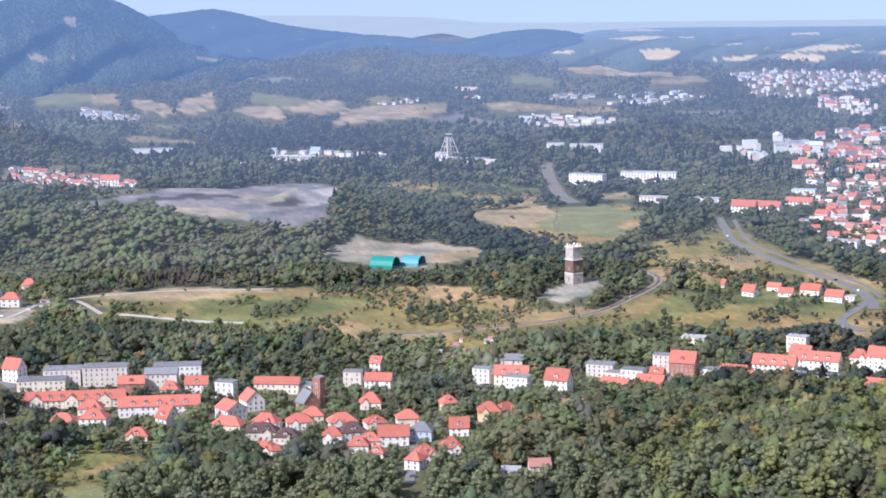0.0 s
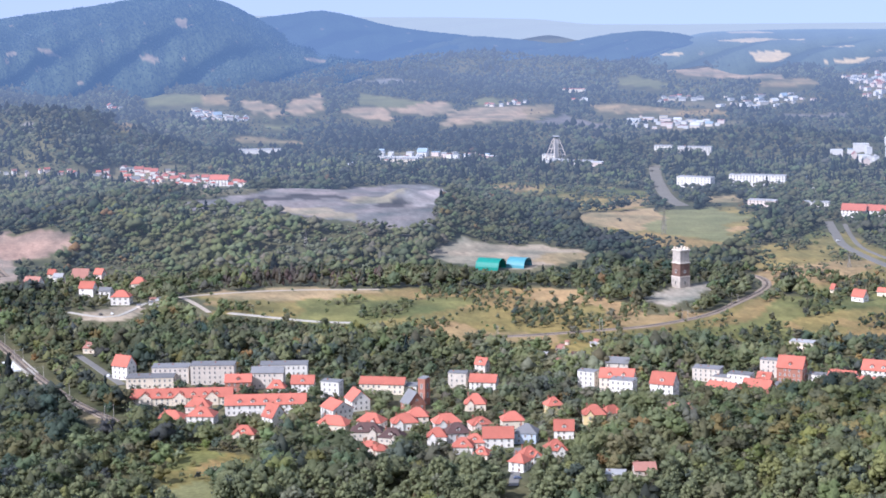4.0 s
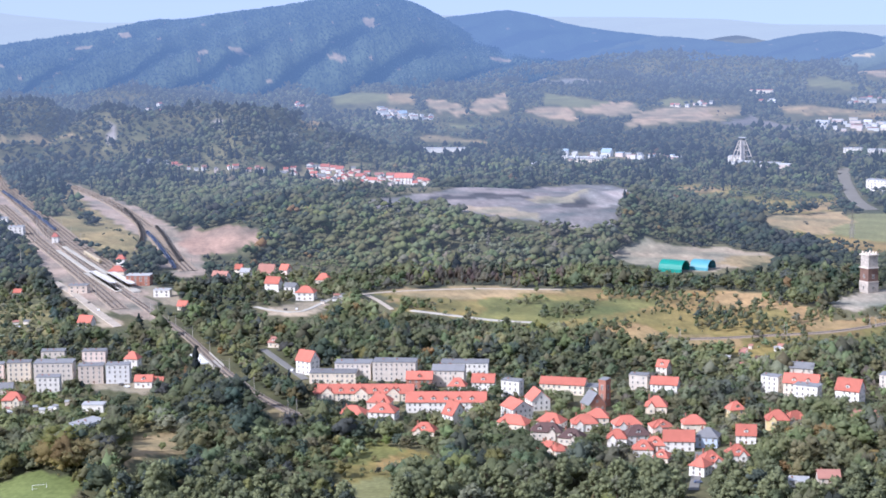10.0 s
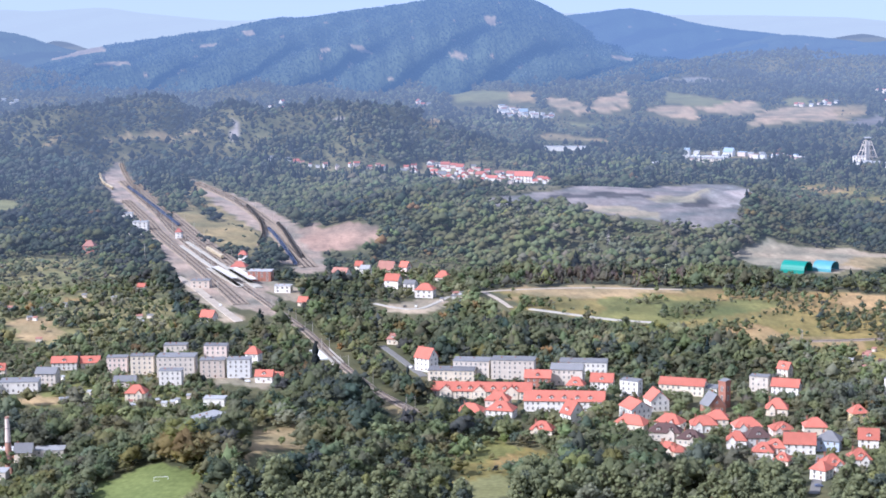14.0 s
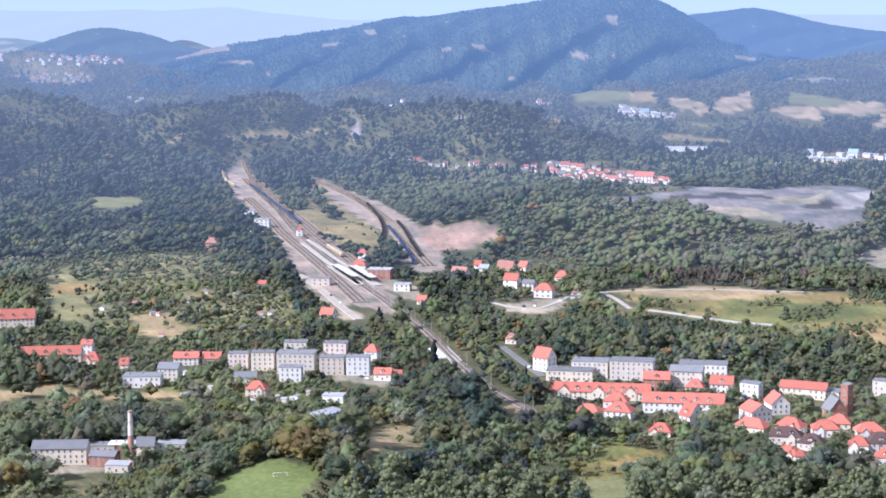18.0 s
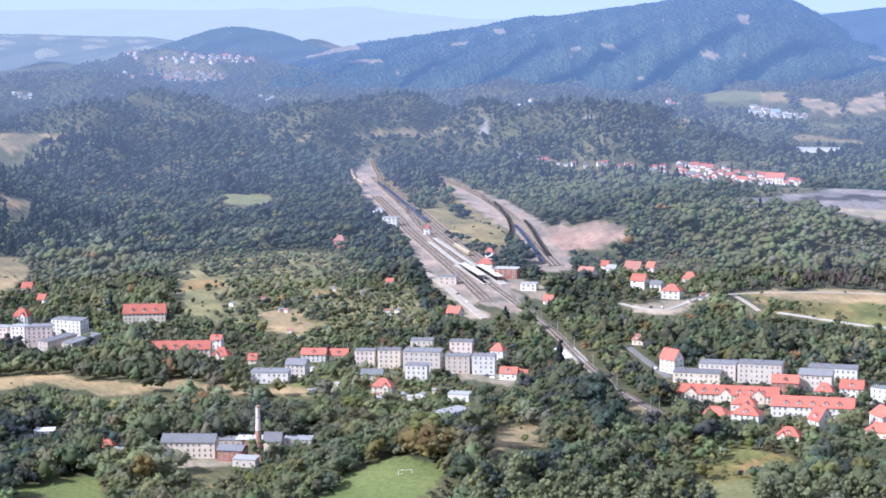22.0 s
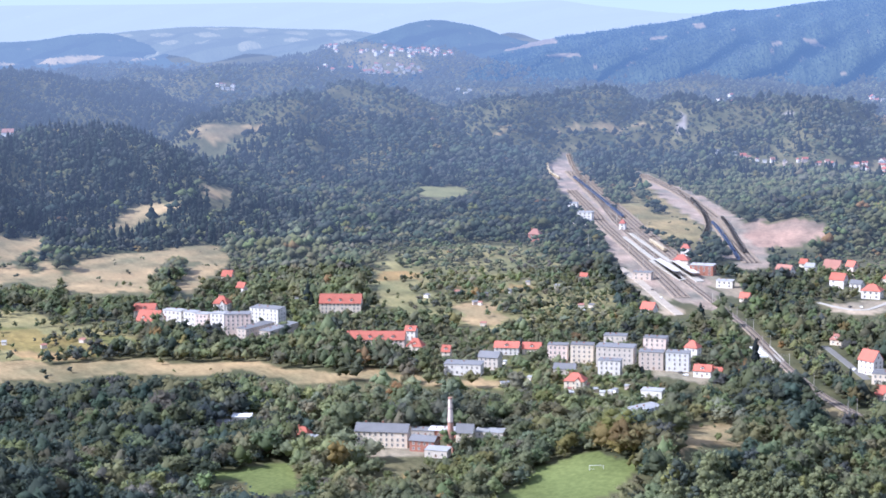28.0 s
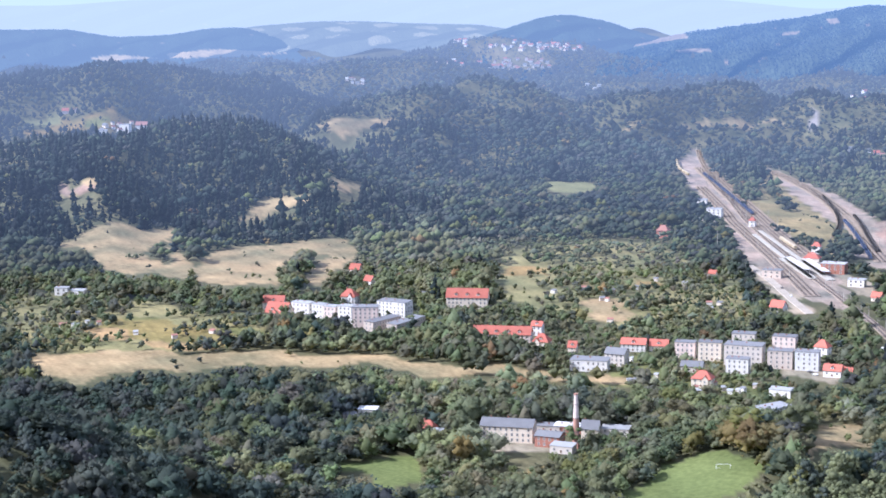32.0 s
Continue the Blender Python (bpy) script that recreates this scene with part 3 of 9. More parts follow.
cover("ballast", [(-1050, 2381), (-963, 2212), (-844, 1995), (-754, 1835), (-681, 1694), (-623, 1588), (-582, 1520), (-539, 1451), (-508, 1413), (-448, 1373), (-521, 1532), (-628, 1708), (-696, 1822), (-766, 1951), (-891, 2174), (-985, 2346), (-1074, 2518), (-1084, 2525)])
cover("ballast", [(-920, 2385), (-822, 2197), (-733, 2047), (-657, 1906), (-621, 1838), (-541, 1662), (-513, 1608), (-485, 1600), (-523, 1712), (-559, 1793), (-608, 1901), (-672, 2023), (-771, 2186), (-910, 2389)])
cover("verge", [(-973, 2333), (-894, 2180), (-768, 1957), (-701, 1835), (-735, 1907), (-800, 2021)])
cover("pink", [(-566, 1782), (-593, 1870), (-579, 1879), (-557, 1838), (-489, 1803), (-478, 1760), (-511, 1755), (-534, 1734)])
cover("dry", [(-1138, 2582), (-1129, 2621), (-1073, 2673), (-995, 2666), (-969, 2652), (-1047, 2653)])
cover("hamlet", [(-2287, 3721), (-2121, 3600), (-2063, 3656), (-1974, 3710), (-1909, 3754), (-1870, 3734), (-1908, 3586), (-2004, 3602)])
cover("hamlet", [(-2065, 3558), (-1884, 3540), (-1840, 3536), (-1910, 3433), (-1946, 3422)])


def build_ground():
    az = np.concatenate([np.arange(-180, -18, 6.0), np.arange(-18, 51, 0.14), np.arange(52, 180, 6.0)])
    rr = [0.0, 40, 90, 160, 260, 400, 550, 700, 780]
    while rr[-1] < 4850:
        rr.append(rr[-1] * (1.0065 if rr[-1] < 3000 else 1.009))
    rr = np.array(rr)
    A, R = np.meshgrid(np.radians(az), rr)
    x, y = (-R * np.sin(A)).ravel(), (R * np.cos(A)).ravel()
    z = terrain(x, y)
    kinds = list(COLOUR)
    pal = np.array([COLOUR[k] for k in kinds])
    tint = pal[cover_at(x, y)]
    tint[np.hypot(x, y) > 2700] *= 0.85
    worn = np.sin(x / 31 + 2 * np.sin(y / 47)) * np.sin(y / 39 + 1.5 * np.sin(x / 57)) + 0.6 * np.sin(x / 11 + y / 17) * np.sin(y / 13 - x / 19)
    patch = np.sin(x / 71 + 2.5 * np.sin(y / 83)) + np.sin(y / 53 + 2 * np.sin(x / 61)) + 0.6 * np.sin(x / 23 - y / 29)
    at = cover_at(x, y)
    grassy = np.isin(at, [kinds.index("meadow"), kinds.index("scrub")])
    tint = np.where((grassy & (patch > 0.95))[:, None], np.array([(0.155, 0.155, 0.055)]), np.where((grassy & (patch < -1.0))[:, None], np.array([(0.33, 0.23, 0.11)]), tint))
    soft = np.isin(cover_at(x, y), [kinds.index("pitch"), kinds.index("green")])
    tint[np.hypot(x, y) < 700] = pal[0]
    soft |= np.hypot(x, y) < 700
    tint = tint * (1 + np.where(soft, 0.08, 0.28)[:, None] * worn[:, None] * np.array([[1.0, 0.75, 0.7]])) * (1 + np.where(soft, 0.03, 0.1)[:, None] * np.random.RandomState(3).randn(len(x), 1))
    n, m = len(rr), len(az)
    i, j = np.meshgrid(np.arange(n - 1), np.arange(m), indexing="ij")
    a, b = (i * m + j).ravel(), (i * m + (j + 1) % m).ravel()
    faces = np.c_[a, a + m, b + m, b][:, ::-1]
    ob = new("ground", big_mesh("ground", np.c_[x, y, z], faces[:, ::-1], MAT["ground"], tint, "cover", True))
    tagged(ob, "valley floor of woodland, dry meadow and fields", "ground", kind="structure")


def in_ring(px, py, ring):
    """Which of the points lie inside a ring of corners."""
    odd = np.zeros(len(px), bool)
    for (ax, ay), (bx, by) in zip(ring, ring[1:] + ring[:1]):
        if ay != by:
            odd ^= ((ay > py) != (by > py)) & (px < (bx - ax) * (py - ay) / (by - ay) + ax)
    return odd


def build_ridge(name, label, skyline, r0, r1, foot, tint, rough, air, glow, glades=()):
    """A distant hill of the backdrop. skyline: degrees to the left and degrees below the level, along its crest. air:
    how much haze is painted over it as a glow.
    """
    sk = sorted(skyline)
    az = np.arange(sk[0][0], sk[-1][0], 0.06)
    dn = np.interp(az, [s[0] for s in sk], [s[1] for s in sk])
    dn = np.convolve(np.pad(dn, 6, "edge"), np.ones(13) / 13, "valid")
    rng = np.random.RandomState(len(name))
    dn = dn + 0.010 * np.convolve(rng.randn(len(az) + 4), np.ones(3) / 3, "same")[:len(az)] * rough
    crest = EYE - r1 * np.tan(np.radians(dn))
    steps = 44
    verts, cols = [], []
    for k in range(steps + 3):
        s = min(k / steps, 1.0)
        r = r0 + (r1 - r0) * s if k <= steps else r1 + 60 * (k - steps)
        wob = 1 + 0.02 * np.sin(az * 2.3 + k * 0.3) * (1 - s)
        x, y = -r * wob * np.sin(np.radians(az)), r * wob * np.cos(np.radians(az))
        base = terrain(x, y) - 5
        z = base + (np.maximum(crest, base) - base) * s ** foot
        fold = np.sin(az * 3.1 + s * 4 + 1.5 * np.sin(az * 1.1)) * np.sin(az * 1.3 + 2 * s + 1) + 0.5 * np.sin(az * 7.3 - s * 6)
        z = z + rough * 20 * fold * s * (1 - s)
        z = z + rough * 5 * np.sin(az * 3.7 + 2.2 * np.sin(az * 0.9 + 4 * s) + 11 * s) * (1 - s) * s ** 0.5
        z = np.maximum(z, base + np.clip((crest - base) * 0.5, 0, 30) * s)
        down = np.degrees(np.arctan((EYE - z) / np.hypot(x, y)))
        open_field = np.zeros(len(az), bool)
        for ring in glades:
            open_field |= in_ring(az, down, ring)
        z = z + rough * 1.8 * rng.randn(len(az)) * (0.3 + s * (1 - s)) * ~open_field
        if k > steps:
            z = z - 45 * (k - steps)
        verts.append(np.c_[x, y, z])
        stand = 1 + 0.3 * np.sin(az * 4.7 + 9 * s) * np.sin(az * 2.1 - 12 * s) + 0.12 * rng.randn(len(az))
        bare = (np.sin(az * 2.9 + 3 * np.sin(s * 5)) * np.sin(s * 13 + az * 1.7) > (0.985 if rough != 0.5 else 0.35)) & (s < 0.95)
        bare |= open_field
        cols.append(np.where(bare[:, None], np.where(open_field[:, None], np.array([(0.66, 0.46, 0.22) if rough < 1 else (0.34, 0.25, 0.15)]), np.array([(0.24, 0.17, 0.10) if rough != 0.5 else (0.30, 0.26, 0.15)])), np.array(tint)[None] * np.clip(stand, 0.4, 1.8)[:, None]))
    m, n = len(az), steps + 3
    i, j = np.meshgrid(np.arange(n - 1), np.arange(m - 1), indexing="ij")
    a = (i * m + j).ravel()
    faces = np.c_[a, a + m, a + m + 1, a + 1]
    # painted haze of this ridge, in its own glow colour; mountain trees share it
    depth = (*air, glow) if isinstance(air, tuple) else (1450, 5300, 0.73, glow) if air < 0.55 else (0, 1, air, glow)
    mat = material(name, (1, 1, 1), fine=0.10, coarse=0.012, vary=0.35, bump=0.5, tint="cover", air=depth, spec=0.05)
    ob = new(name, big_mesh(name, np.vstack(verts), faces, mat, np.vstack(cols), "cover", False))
    if rough == 1.0:
        grid = np.array(verts[:steps])
        n = 22000
        k, a = rng.uniform(2, steps - 1.05, n), rng.randint(1, len(az) - 1, n)
        low, up = grid[k.astype(int), a], grid[k.astype(int) + 1, a]
        at = low + (up - low) * (k % 1)[:, None]
        at[:, 0] += rng.uniform(-3, 3, n)
        down = np.degrees(np.arctan((EYE - at[:, 2]) / np.hypot(at[:, 0], at[:, 1])))
        free = np.ones(n, bool)
        for ring in glades:
            free &= ~(in_ring(az[a], down - 0.02, ring) | in_ring(az[a], down - 0.09, ring) | in_ring(az[a], down + 0.03, ring))
        at, k, a, n = at[free], k[free], a[free], int(free.sum())
        stand = np.sin(az[a] * 2.3 + k * 0.31) + np.sin(az[a] * 0.9 - k * 0.2) + 0.7 * rng.randn(n)
        sp = np.where(stand > 1.2, "dark", "spruce").astype(object)
        pool = {s: [crown_template(rng, 1, OCT_V, OCT_F, s) for _ in range(8)] for s in ("round", "spruce")}
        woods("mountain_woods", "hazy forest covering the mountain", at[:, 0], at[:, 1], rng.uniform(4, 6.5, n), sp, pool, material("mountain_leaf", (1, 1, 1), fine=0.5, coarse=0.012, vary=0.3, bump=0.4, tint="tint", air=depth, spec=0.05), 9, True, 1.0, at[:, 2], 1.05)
    return tagged(ob, label, "hill", kind="structure")


# ---- trees ----
ICO_V, ICO_F = [], []
_b = bmesh.new()
bmesh.ops.create_icosphere(_b, subdivisions=1, radius=1)
_b.verts.ensure_lookup_table()
ICO_V = np.array([v.co[:] for v in _b.verts])
ICO_F = np.array([[v.index for v in f.verts] for f in _b.faces])
_b.free()
OCT_V = np.array([(1, 0, 0), (0, 1, 0), (-1, 0, 0), (0, -1, 0), (0, 0, 1), (0, 0, -0.7)], float)
OCT_F = np.array([(0, 1, 4), (1, 2, 4), (2, 3, 4), (3, 0, 4), (1, 0, 5), (2, 1, 5), (3, 2, 5), (0, 3, 5)])


def crown_template(rng, clumps, base_v, base_f, kind, tufts=0):
    """A crown one metre high and about 0.6 wide, of many lumps of leaves with gaps between them."""
    vs, fs, lumps = [], [], []
    n = 0
    for c in range(clumps):
        if kind == "spruce":
            s = (c + 0.5) / clumps
            w = 0.24 * (1 - s) + 0.035
            centre = np.array([rng.uniform(-0.02, 0.02), rng.uniform(-0.02, 0.02), 0.10 + 0.84 * s])
            size = np.array([w, w, 0.75 / clumps + 0.05]) if clumps > 1 else np.array([0.22, 0.22, 0.5])
        else:
            s = rng.uniform(0, 1) if clumps > 2 else 0.4 + 0.3 * c
            ang = c * 2.4 + rng.uniform(-0.5, 0.5)
            reach = rng.uniform(0.17, 0.30 if clumps > 8 else 0.27) * (1.0 - 0.65 * abs(s - 0.4)) if clumps > 2 else 0.07
            if kind == "poplar":
                reach *= 0.4
            centre = np.array([reach * math.cos(ang), reach * math.sin(ang), 0.30 + 0.52 * s if clumps > 1 else 0.45])
            w = rng.uniform(0.08, 0.14) if clumps > 8 else rng.uniform(0.10, 0.16) if clumps > 4 else rng.uniform(0.20, 0.27) if clumps > 2 else rng.uniform(0.28, 0.36)
            size = np.array([w, w, w * rng.uniform(0.8, 1.15)])
            if clumps > 4 and c == 0:
                centre, size = np.array([0, 0, 0.52]), np.array([0.24, 0.24, 0.36])
            if kind == "poplar":
                size *= (0.6, 0.6, 1.2)
        v = base_v * (1 + rng.uniform(-0.28, 0.28, (len(base_v), 1))) * size + centre
        if kind == "spruce":
            v[:, :2] *= (1.15 - 0.5 * (v[:, 2:] - centre[2]) / size[2])
        vs.append(v)
        fs.append(base_f + n)
        n += len(v)
        lumps.append((centre, size))
    for k in range(tufts):
        centre, size = lumps[rng.randint(len(lumps))]
        way = rng.normal(0, 1, 3) + (0, 0, 0.5)
        way /= np.linalg.norm(way)
        at, edge = centre + way * size * rng.uniform(0.85, 1.35), rng.uniform(0.03, 0.062)
        vs.append(at + edge * rng.uniform(-1, 1, (3, 3)))
        fs.append(np.array([[n, n + 1, n + 2]]))
        n += 3
    return np.vstack(vs), np.vstack(fs)


# one of these leaf colours is darkened to carry the near-left wood's shade
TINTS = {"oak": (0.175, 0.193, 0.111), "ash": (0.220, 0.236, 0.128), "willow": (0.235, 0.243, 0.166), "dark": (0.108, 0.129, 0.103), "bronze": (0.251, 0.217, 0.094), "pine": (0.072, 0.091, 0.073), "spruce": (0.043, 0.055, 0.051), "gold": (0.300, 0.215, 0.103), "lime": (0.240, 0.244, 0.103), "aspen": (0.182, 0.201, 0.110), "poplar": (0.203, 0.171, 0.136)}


def woods(name, label, x, y, high, species, templates, mat, seed, smooth=False, spread=1.0, z=None, tone=1.0):
    """Many trees in one mesh; each takes a template of its species, its own turn, size and leaf colour."""
    rng = np.random.RandomState(seed)
    zs = terrain(x, y) if z is None else z
    V, F, T = [], [], []
    base = 0
    pick = rng.randint(0, 1000, len(x))
    keys = sorted(set(species))
    for sp in keys:
        shape = "spruce" if sp == "spruce" else "poplar" if sp in ("poplar", "aspen") else "round"
        pool = templates[shape]
        for k, (tv, tf) in enumerate(pool):
            sel = np.nonzero((species == sp) & (pick % len(pool) == k))[0]
            if not len(sel):
                continue
            h = high[sel]
            spin = rng.uniform(0, 6.283, len(sel))
            wide = h * rng.uniform(0.85, 1.25, len(sel)) * (1 if shape != "round" else 1.12) * spread
            cx = tv[None, :, 0] * np.cos(spin)[:, None] - tv[None, :, 1] * np.sin(spin)[:, None]
            cy = tv[None, :, 0] * np.sin(spin)[:, None] + tv[None, :, 1] * np.cos(spin)[:, None]
            px, py = x[sel][:, None] + cx * wide[:, None], y[sel][:, None] + cy * wide[:, None]
            pz = zs[sel][:, None] - 0.08 * h[:, None] + tv[None, :, 2] * h[:, None] * 1.06
            V.append(np.stack([px, py, pz], -1).reshape(-1, 3))
            F.append((tf[None] + (np.arange(len(sel)) * len(tv))[:, None, None] + base).reshape(-1, 3))
            base += len(sel) * len(tv)
            # broad tint waves: grove tones, and painted hillside shading in the far woods
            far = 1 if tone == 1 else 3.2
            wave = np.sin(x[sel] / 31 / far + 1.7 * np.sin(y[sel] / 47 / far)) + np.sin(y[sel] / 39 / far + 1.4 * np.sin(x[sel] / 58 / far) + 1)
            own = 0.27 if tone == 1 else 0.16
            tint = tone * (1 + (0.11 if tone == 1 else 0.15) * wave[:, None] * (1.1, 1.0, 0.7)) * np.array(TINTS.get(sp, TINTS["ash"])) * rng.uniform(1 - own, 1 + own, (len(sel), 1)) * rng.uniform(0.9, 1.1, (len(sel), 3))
            T.append(np.repeat(tint[:, None], len(tv), 1).reshape(-1, 3))
    ob = new(name, big_mesh(name, np.vstack(V), np.vstack(F), mat, np.vstack(T), "tint", smooth))
    return tagged(ob, label, "trees", kind="stuff")


def scatter(r0, r1, cell, seed, az0=-15.5, az1=47.5):
    """Jittered places in a sector, about one to each cell of that many metres."""
    rng = np.random.RandomState(seed)
    xs, ys = [], []
    r = r0
    while r < r1:
        n = max(1, int(radians(az1 - az0) * r / cell))
        a = np.radians(az0 + (az1 - az0) * (np.arange(n) + rng.uniform(0, 1, n)) / n)
        q = r + rng.uniform(-0.6, 0.6, n) * cell
        xs.append(-q * np.sin(a))
        ys.append(q * np.cos(a))
        r += cell * 0.95
    return np.concatenate(xs), np.concatenate(ys), rng


# rows of one kind of tree: both ends, half width, kind
ROWS_OF_TREES = [(-417, 811, -412, 867, 9, "lime"), (-412, 867, -412, 924, 9, "lime"), (-675, 1048, -623, 1061, 7, "aspen")]


def grow(r0, r1, cell, tall, seed):
    """Places, heights and species of the trees between two distances, kept off fields, tracks and houses."""
    x, y, rng = scatter(r0, r1, cell, seed)
    kinds = list(COLOUR)
    k0 = cover_at(x, y)
    chance = np.array([GROWTH[k] for k in kinds])[k0]
    scale = np.array([HEIGHT.get(k, 1.0) for k in kinds])[k0]
    high = tall * rng.uniform(0.75, 1.15, len(x)) * scale * rng.choice([1, 1, 1.2, 0.8, 0.6, 0.5], len(x))
    grove = np.sin(x / 27 + 1.3 * np.sin(y / 43)) + np.sin(y / 33 + 1.5 * np.sin(x / 51)) + 0.6 * np.sin(x / 13 - y / 17)
    high = high * np.clip(0.92 + 0.14 * grove, 0.6, 1.25)
    clump = np.sin(x / 19 + y / 31) + np.sin(x / 11 - y / 23 + 1) + 0.8 * np.sin(x / 53 + y / 71)
    chance = np.where((chance > 0) & (chance < 0.9), chance * np.clip(0.55 + 1.2 * clump, 0.05, 2.4), chance)
    chance = np.where(k0 == kinds.index("orchard"), np.clip(0.68 + 0.45 * clump, 0.1, 1), chance)
    glade = np.sin(x / 143 + 2.1 * np.sin(y / 211)) + np.sin(y / 97 + 1.7 * np.sin(x / 171)) + 0.5 * np.sin(x / 41 + y / 37)
    keep = rng.uniform(0, 1, len(x)) < chance * np.where((np.hypot(x, y) > 1600) & (k0 == 0), np.clip(2.8 - glade, 0.35, 1), 1)
    r, z = np.hypot(x, y), terrain(x, y)
    for share in (0.45, 0.9):
        f = (EYE - z) / (EYE - z - share * high)
        for _ in range(2):
            f = np.maximum((EYE - terrain(x * f, y * f)) / (EYE - z - share * high), 1.0)
        kt = cover_at(x * f, y * f)
        open_land = np.array([GROWTH[k] < 0.06 and k not in ("spoil", "coal", "shale") for k in kinds])[kt]
        keep &= ~(open_land & (kt != k0))
    ux, uy = x / r, y / r
    for bx, by, half, deep, room in TAKEN:
        br = math.hypot(bx, by)
        ex, ey = bx / br, by / br
        along, side = x * ex + y * ey - br, np.abs(-x * ey + y * ex)
        keep &= ~((side < half + 0.28 * high) & (along < deep + 3) & (along > -deep - np.minimum(room, 2 + high * (1.5 if room in (30, 45) else 1.9 if room == 46 else 4.3))))
    x, y, high, k0, r = x[keep], y[keep], high[keep], k0[keep], r[keep]
    wide = 1 + r / 1500
    patch = np.sin((x / 61 + y / 83) / wide) + np.sin((x / 37 - y / 49) / wide + 2) + rng.normal(0, 0.8, len(x))
    sp = np.where(patch > 2.0, "willow", np.where(patch > 0.3, "ash", np.where(patch > -1.1, "oak", "dark"))).astype(object)
    u = rng.uniform(0, 1, len(x))
    sp[u < 0.006] = "gold"
    sp[(u > 0.012) & (u < 0.025)] = "lime"
    az = np.degrees(np.arctan2(-x, y))
    edge = 1.6 * np.sin(r / 97) + 1.1 * np.sin(r / 41 + 1) + rng.normal(0, 0.9, len(x))
    dark = (az + edge > 33) & (r + 40 * edge > 1890) & (r < 3400)
    sp[(az > 5.3) & (az < 10.4) & (r > 1575) & (r < 1632) & (u > 0.2)] = "poplar"
    sp[(az + 2 * edge > 24) & (r > 1800) & (u > 0.1) & (u < 0.75)] = "dark"
    sp[dark & (u > 0.3)] = "spruce"
    sp[~dark & (u > 0.992) & (r > 1150) & (k0 == 0)] = "spruce"
    sp[(r > 2350) & (u > 0.75)] = "spruce"
    slope = (az > -14.5) & (az < -2) & (r < 1130)
    sp[slope & (u > 0.5) & (u < 0.85)] = "ash"
    sp[slope & (u > 0.3) & (u < 0.5 + 0.05 * (-6 - az)) & (az < -6)] = "lime"
    # shade on the near-left slope is put into darker leaf colours
    shaded_wood = (az + edge > 40.5) & (r < 1180)
    sp[shaded_wood & (u < 0.8)] = "pine"
    sp[shaded_wood & (u >= 0.8)] = "dark"
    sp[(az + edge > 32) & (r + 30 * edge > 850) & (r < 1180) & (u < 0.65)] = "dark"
    sp[(k0 == kinds.index("orchard")) & (u > 0.25)] = "ash"
    sp[(k0 == kinds.index("orchard")) & (u > 0.75)] = "willow"
    sp[(np.hypot((x - (-356)) / 32, (y - 882) / 26) < 1) & (u > 0.3)] = "bronze"
    for ax, ay, bx, by, half, kind in ROWS_OF_TREES:
        along = np.clip(((x - ax) * (bx - ax) + (y - ay) * (by - ay)) / math.hypot(bx - ax, by - ay) ** 2, 0, 1)
        row = np.hypot(x - ax - along * (bx - ax), y - ay - along * (by - ay)) < half
        sp[row & (u > 0.25)] = kind
        high = np.where(row, np.maximum(high, 12), high)
    # sunlight on this near slope is put into paler leaf colours
    sunny = (az > -2) & (az < 26) & (r < 1090)
    sp[sunny & (sp == "dark") & (u > 0.3)] = "oak"
    sp[sunny & (u > 0.5) & (u < 0.86) & (sp != "bronze")] = "ash"
    sp[sunny & (u > 0.86) & (u < 0.94) & (sp != "bronze")] = "willow"
    sp[sunny & (u > 0.96)] = "lime"
    sp[(az > 14) & (az < 20.5) & (r < 1060) & (u > 0.45) & (sp != "bronze")] = "ash"
    high = np.where(sp == "spruce", high * 1.25, high)
    return x, y, high, sp


def build_woods():
    rng = np.random.RandomState(5)

    def pool(n, big, v, f, tufts=0):
        return {"round": [crown_template(rng, big, v, f, "round", tufts) for _ in range(n)], "spruce": [crown_template(rng, max(3, big // 2 + 1) if big > 1 else 1, v, f, "spruce", tufts // 2) for _ in range(n)],
                "poplar": [crown_template(rng, big, v, f, "poplar", tufts) for _ in range(3)]}
    near, mid, far, last = pool(20, 10, OCT_V, OCT_F, 170), pool(18, 6, OCT_V, OCT_F, 64), pool(12, 3, OCT_V, OCT_F, 4), pool(10, 1, OCT_V, OCT_F)
    x, y, high, sp = grow(660, 1150, 7.2, 16.0, 11)
    seen = (np.hypot(x, y) > 850) | (np.degrees(np.arctan2(-x, y)) > 40)
    x, y, high, sp = x[seen], y[seen], high[seen], sp[seen]
    r, az = np.hypot(x, y), np.degrees(np.arctan2(-x, y))
    front = (r > 860) & (r < 975) & (az > -13) & (az < 20) & (high > 10.5) & (sp != "spruce")
    front[np.nonzero(front)[0][290:]] = False
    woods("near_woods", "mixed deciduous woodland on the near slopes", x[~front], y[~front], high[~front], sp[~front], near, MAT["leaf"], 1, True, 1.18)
    woods("valley_woods", "dense mixed trees round the houses and railway", *grow(1150, 1650, 6.8, 14.0, 12), mid, MAT["leaf"], 2, True, 1.12)
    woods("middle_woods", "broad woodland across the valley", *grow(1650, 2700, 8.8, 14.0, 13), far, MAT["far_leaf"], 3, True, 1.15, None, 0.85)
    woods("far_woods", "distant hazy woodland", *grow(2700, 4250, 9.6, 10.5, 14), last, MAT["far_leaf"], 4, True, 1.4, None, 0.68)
    return list(zip(x[front], y[front], high[front], sp[front]))


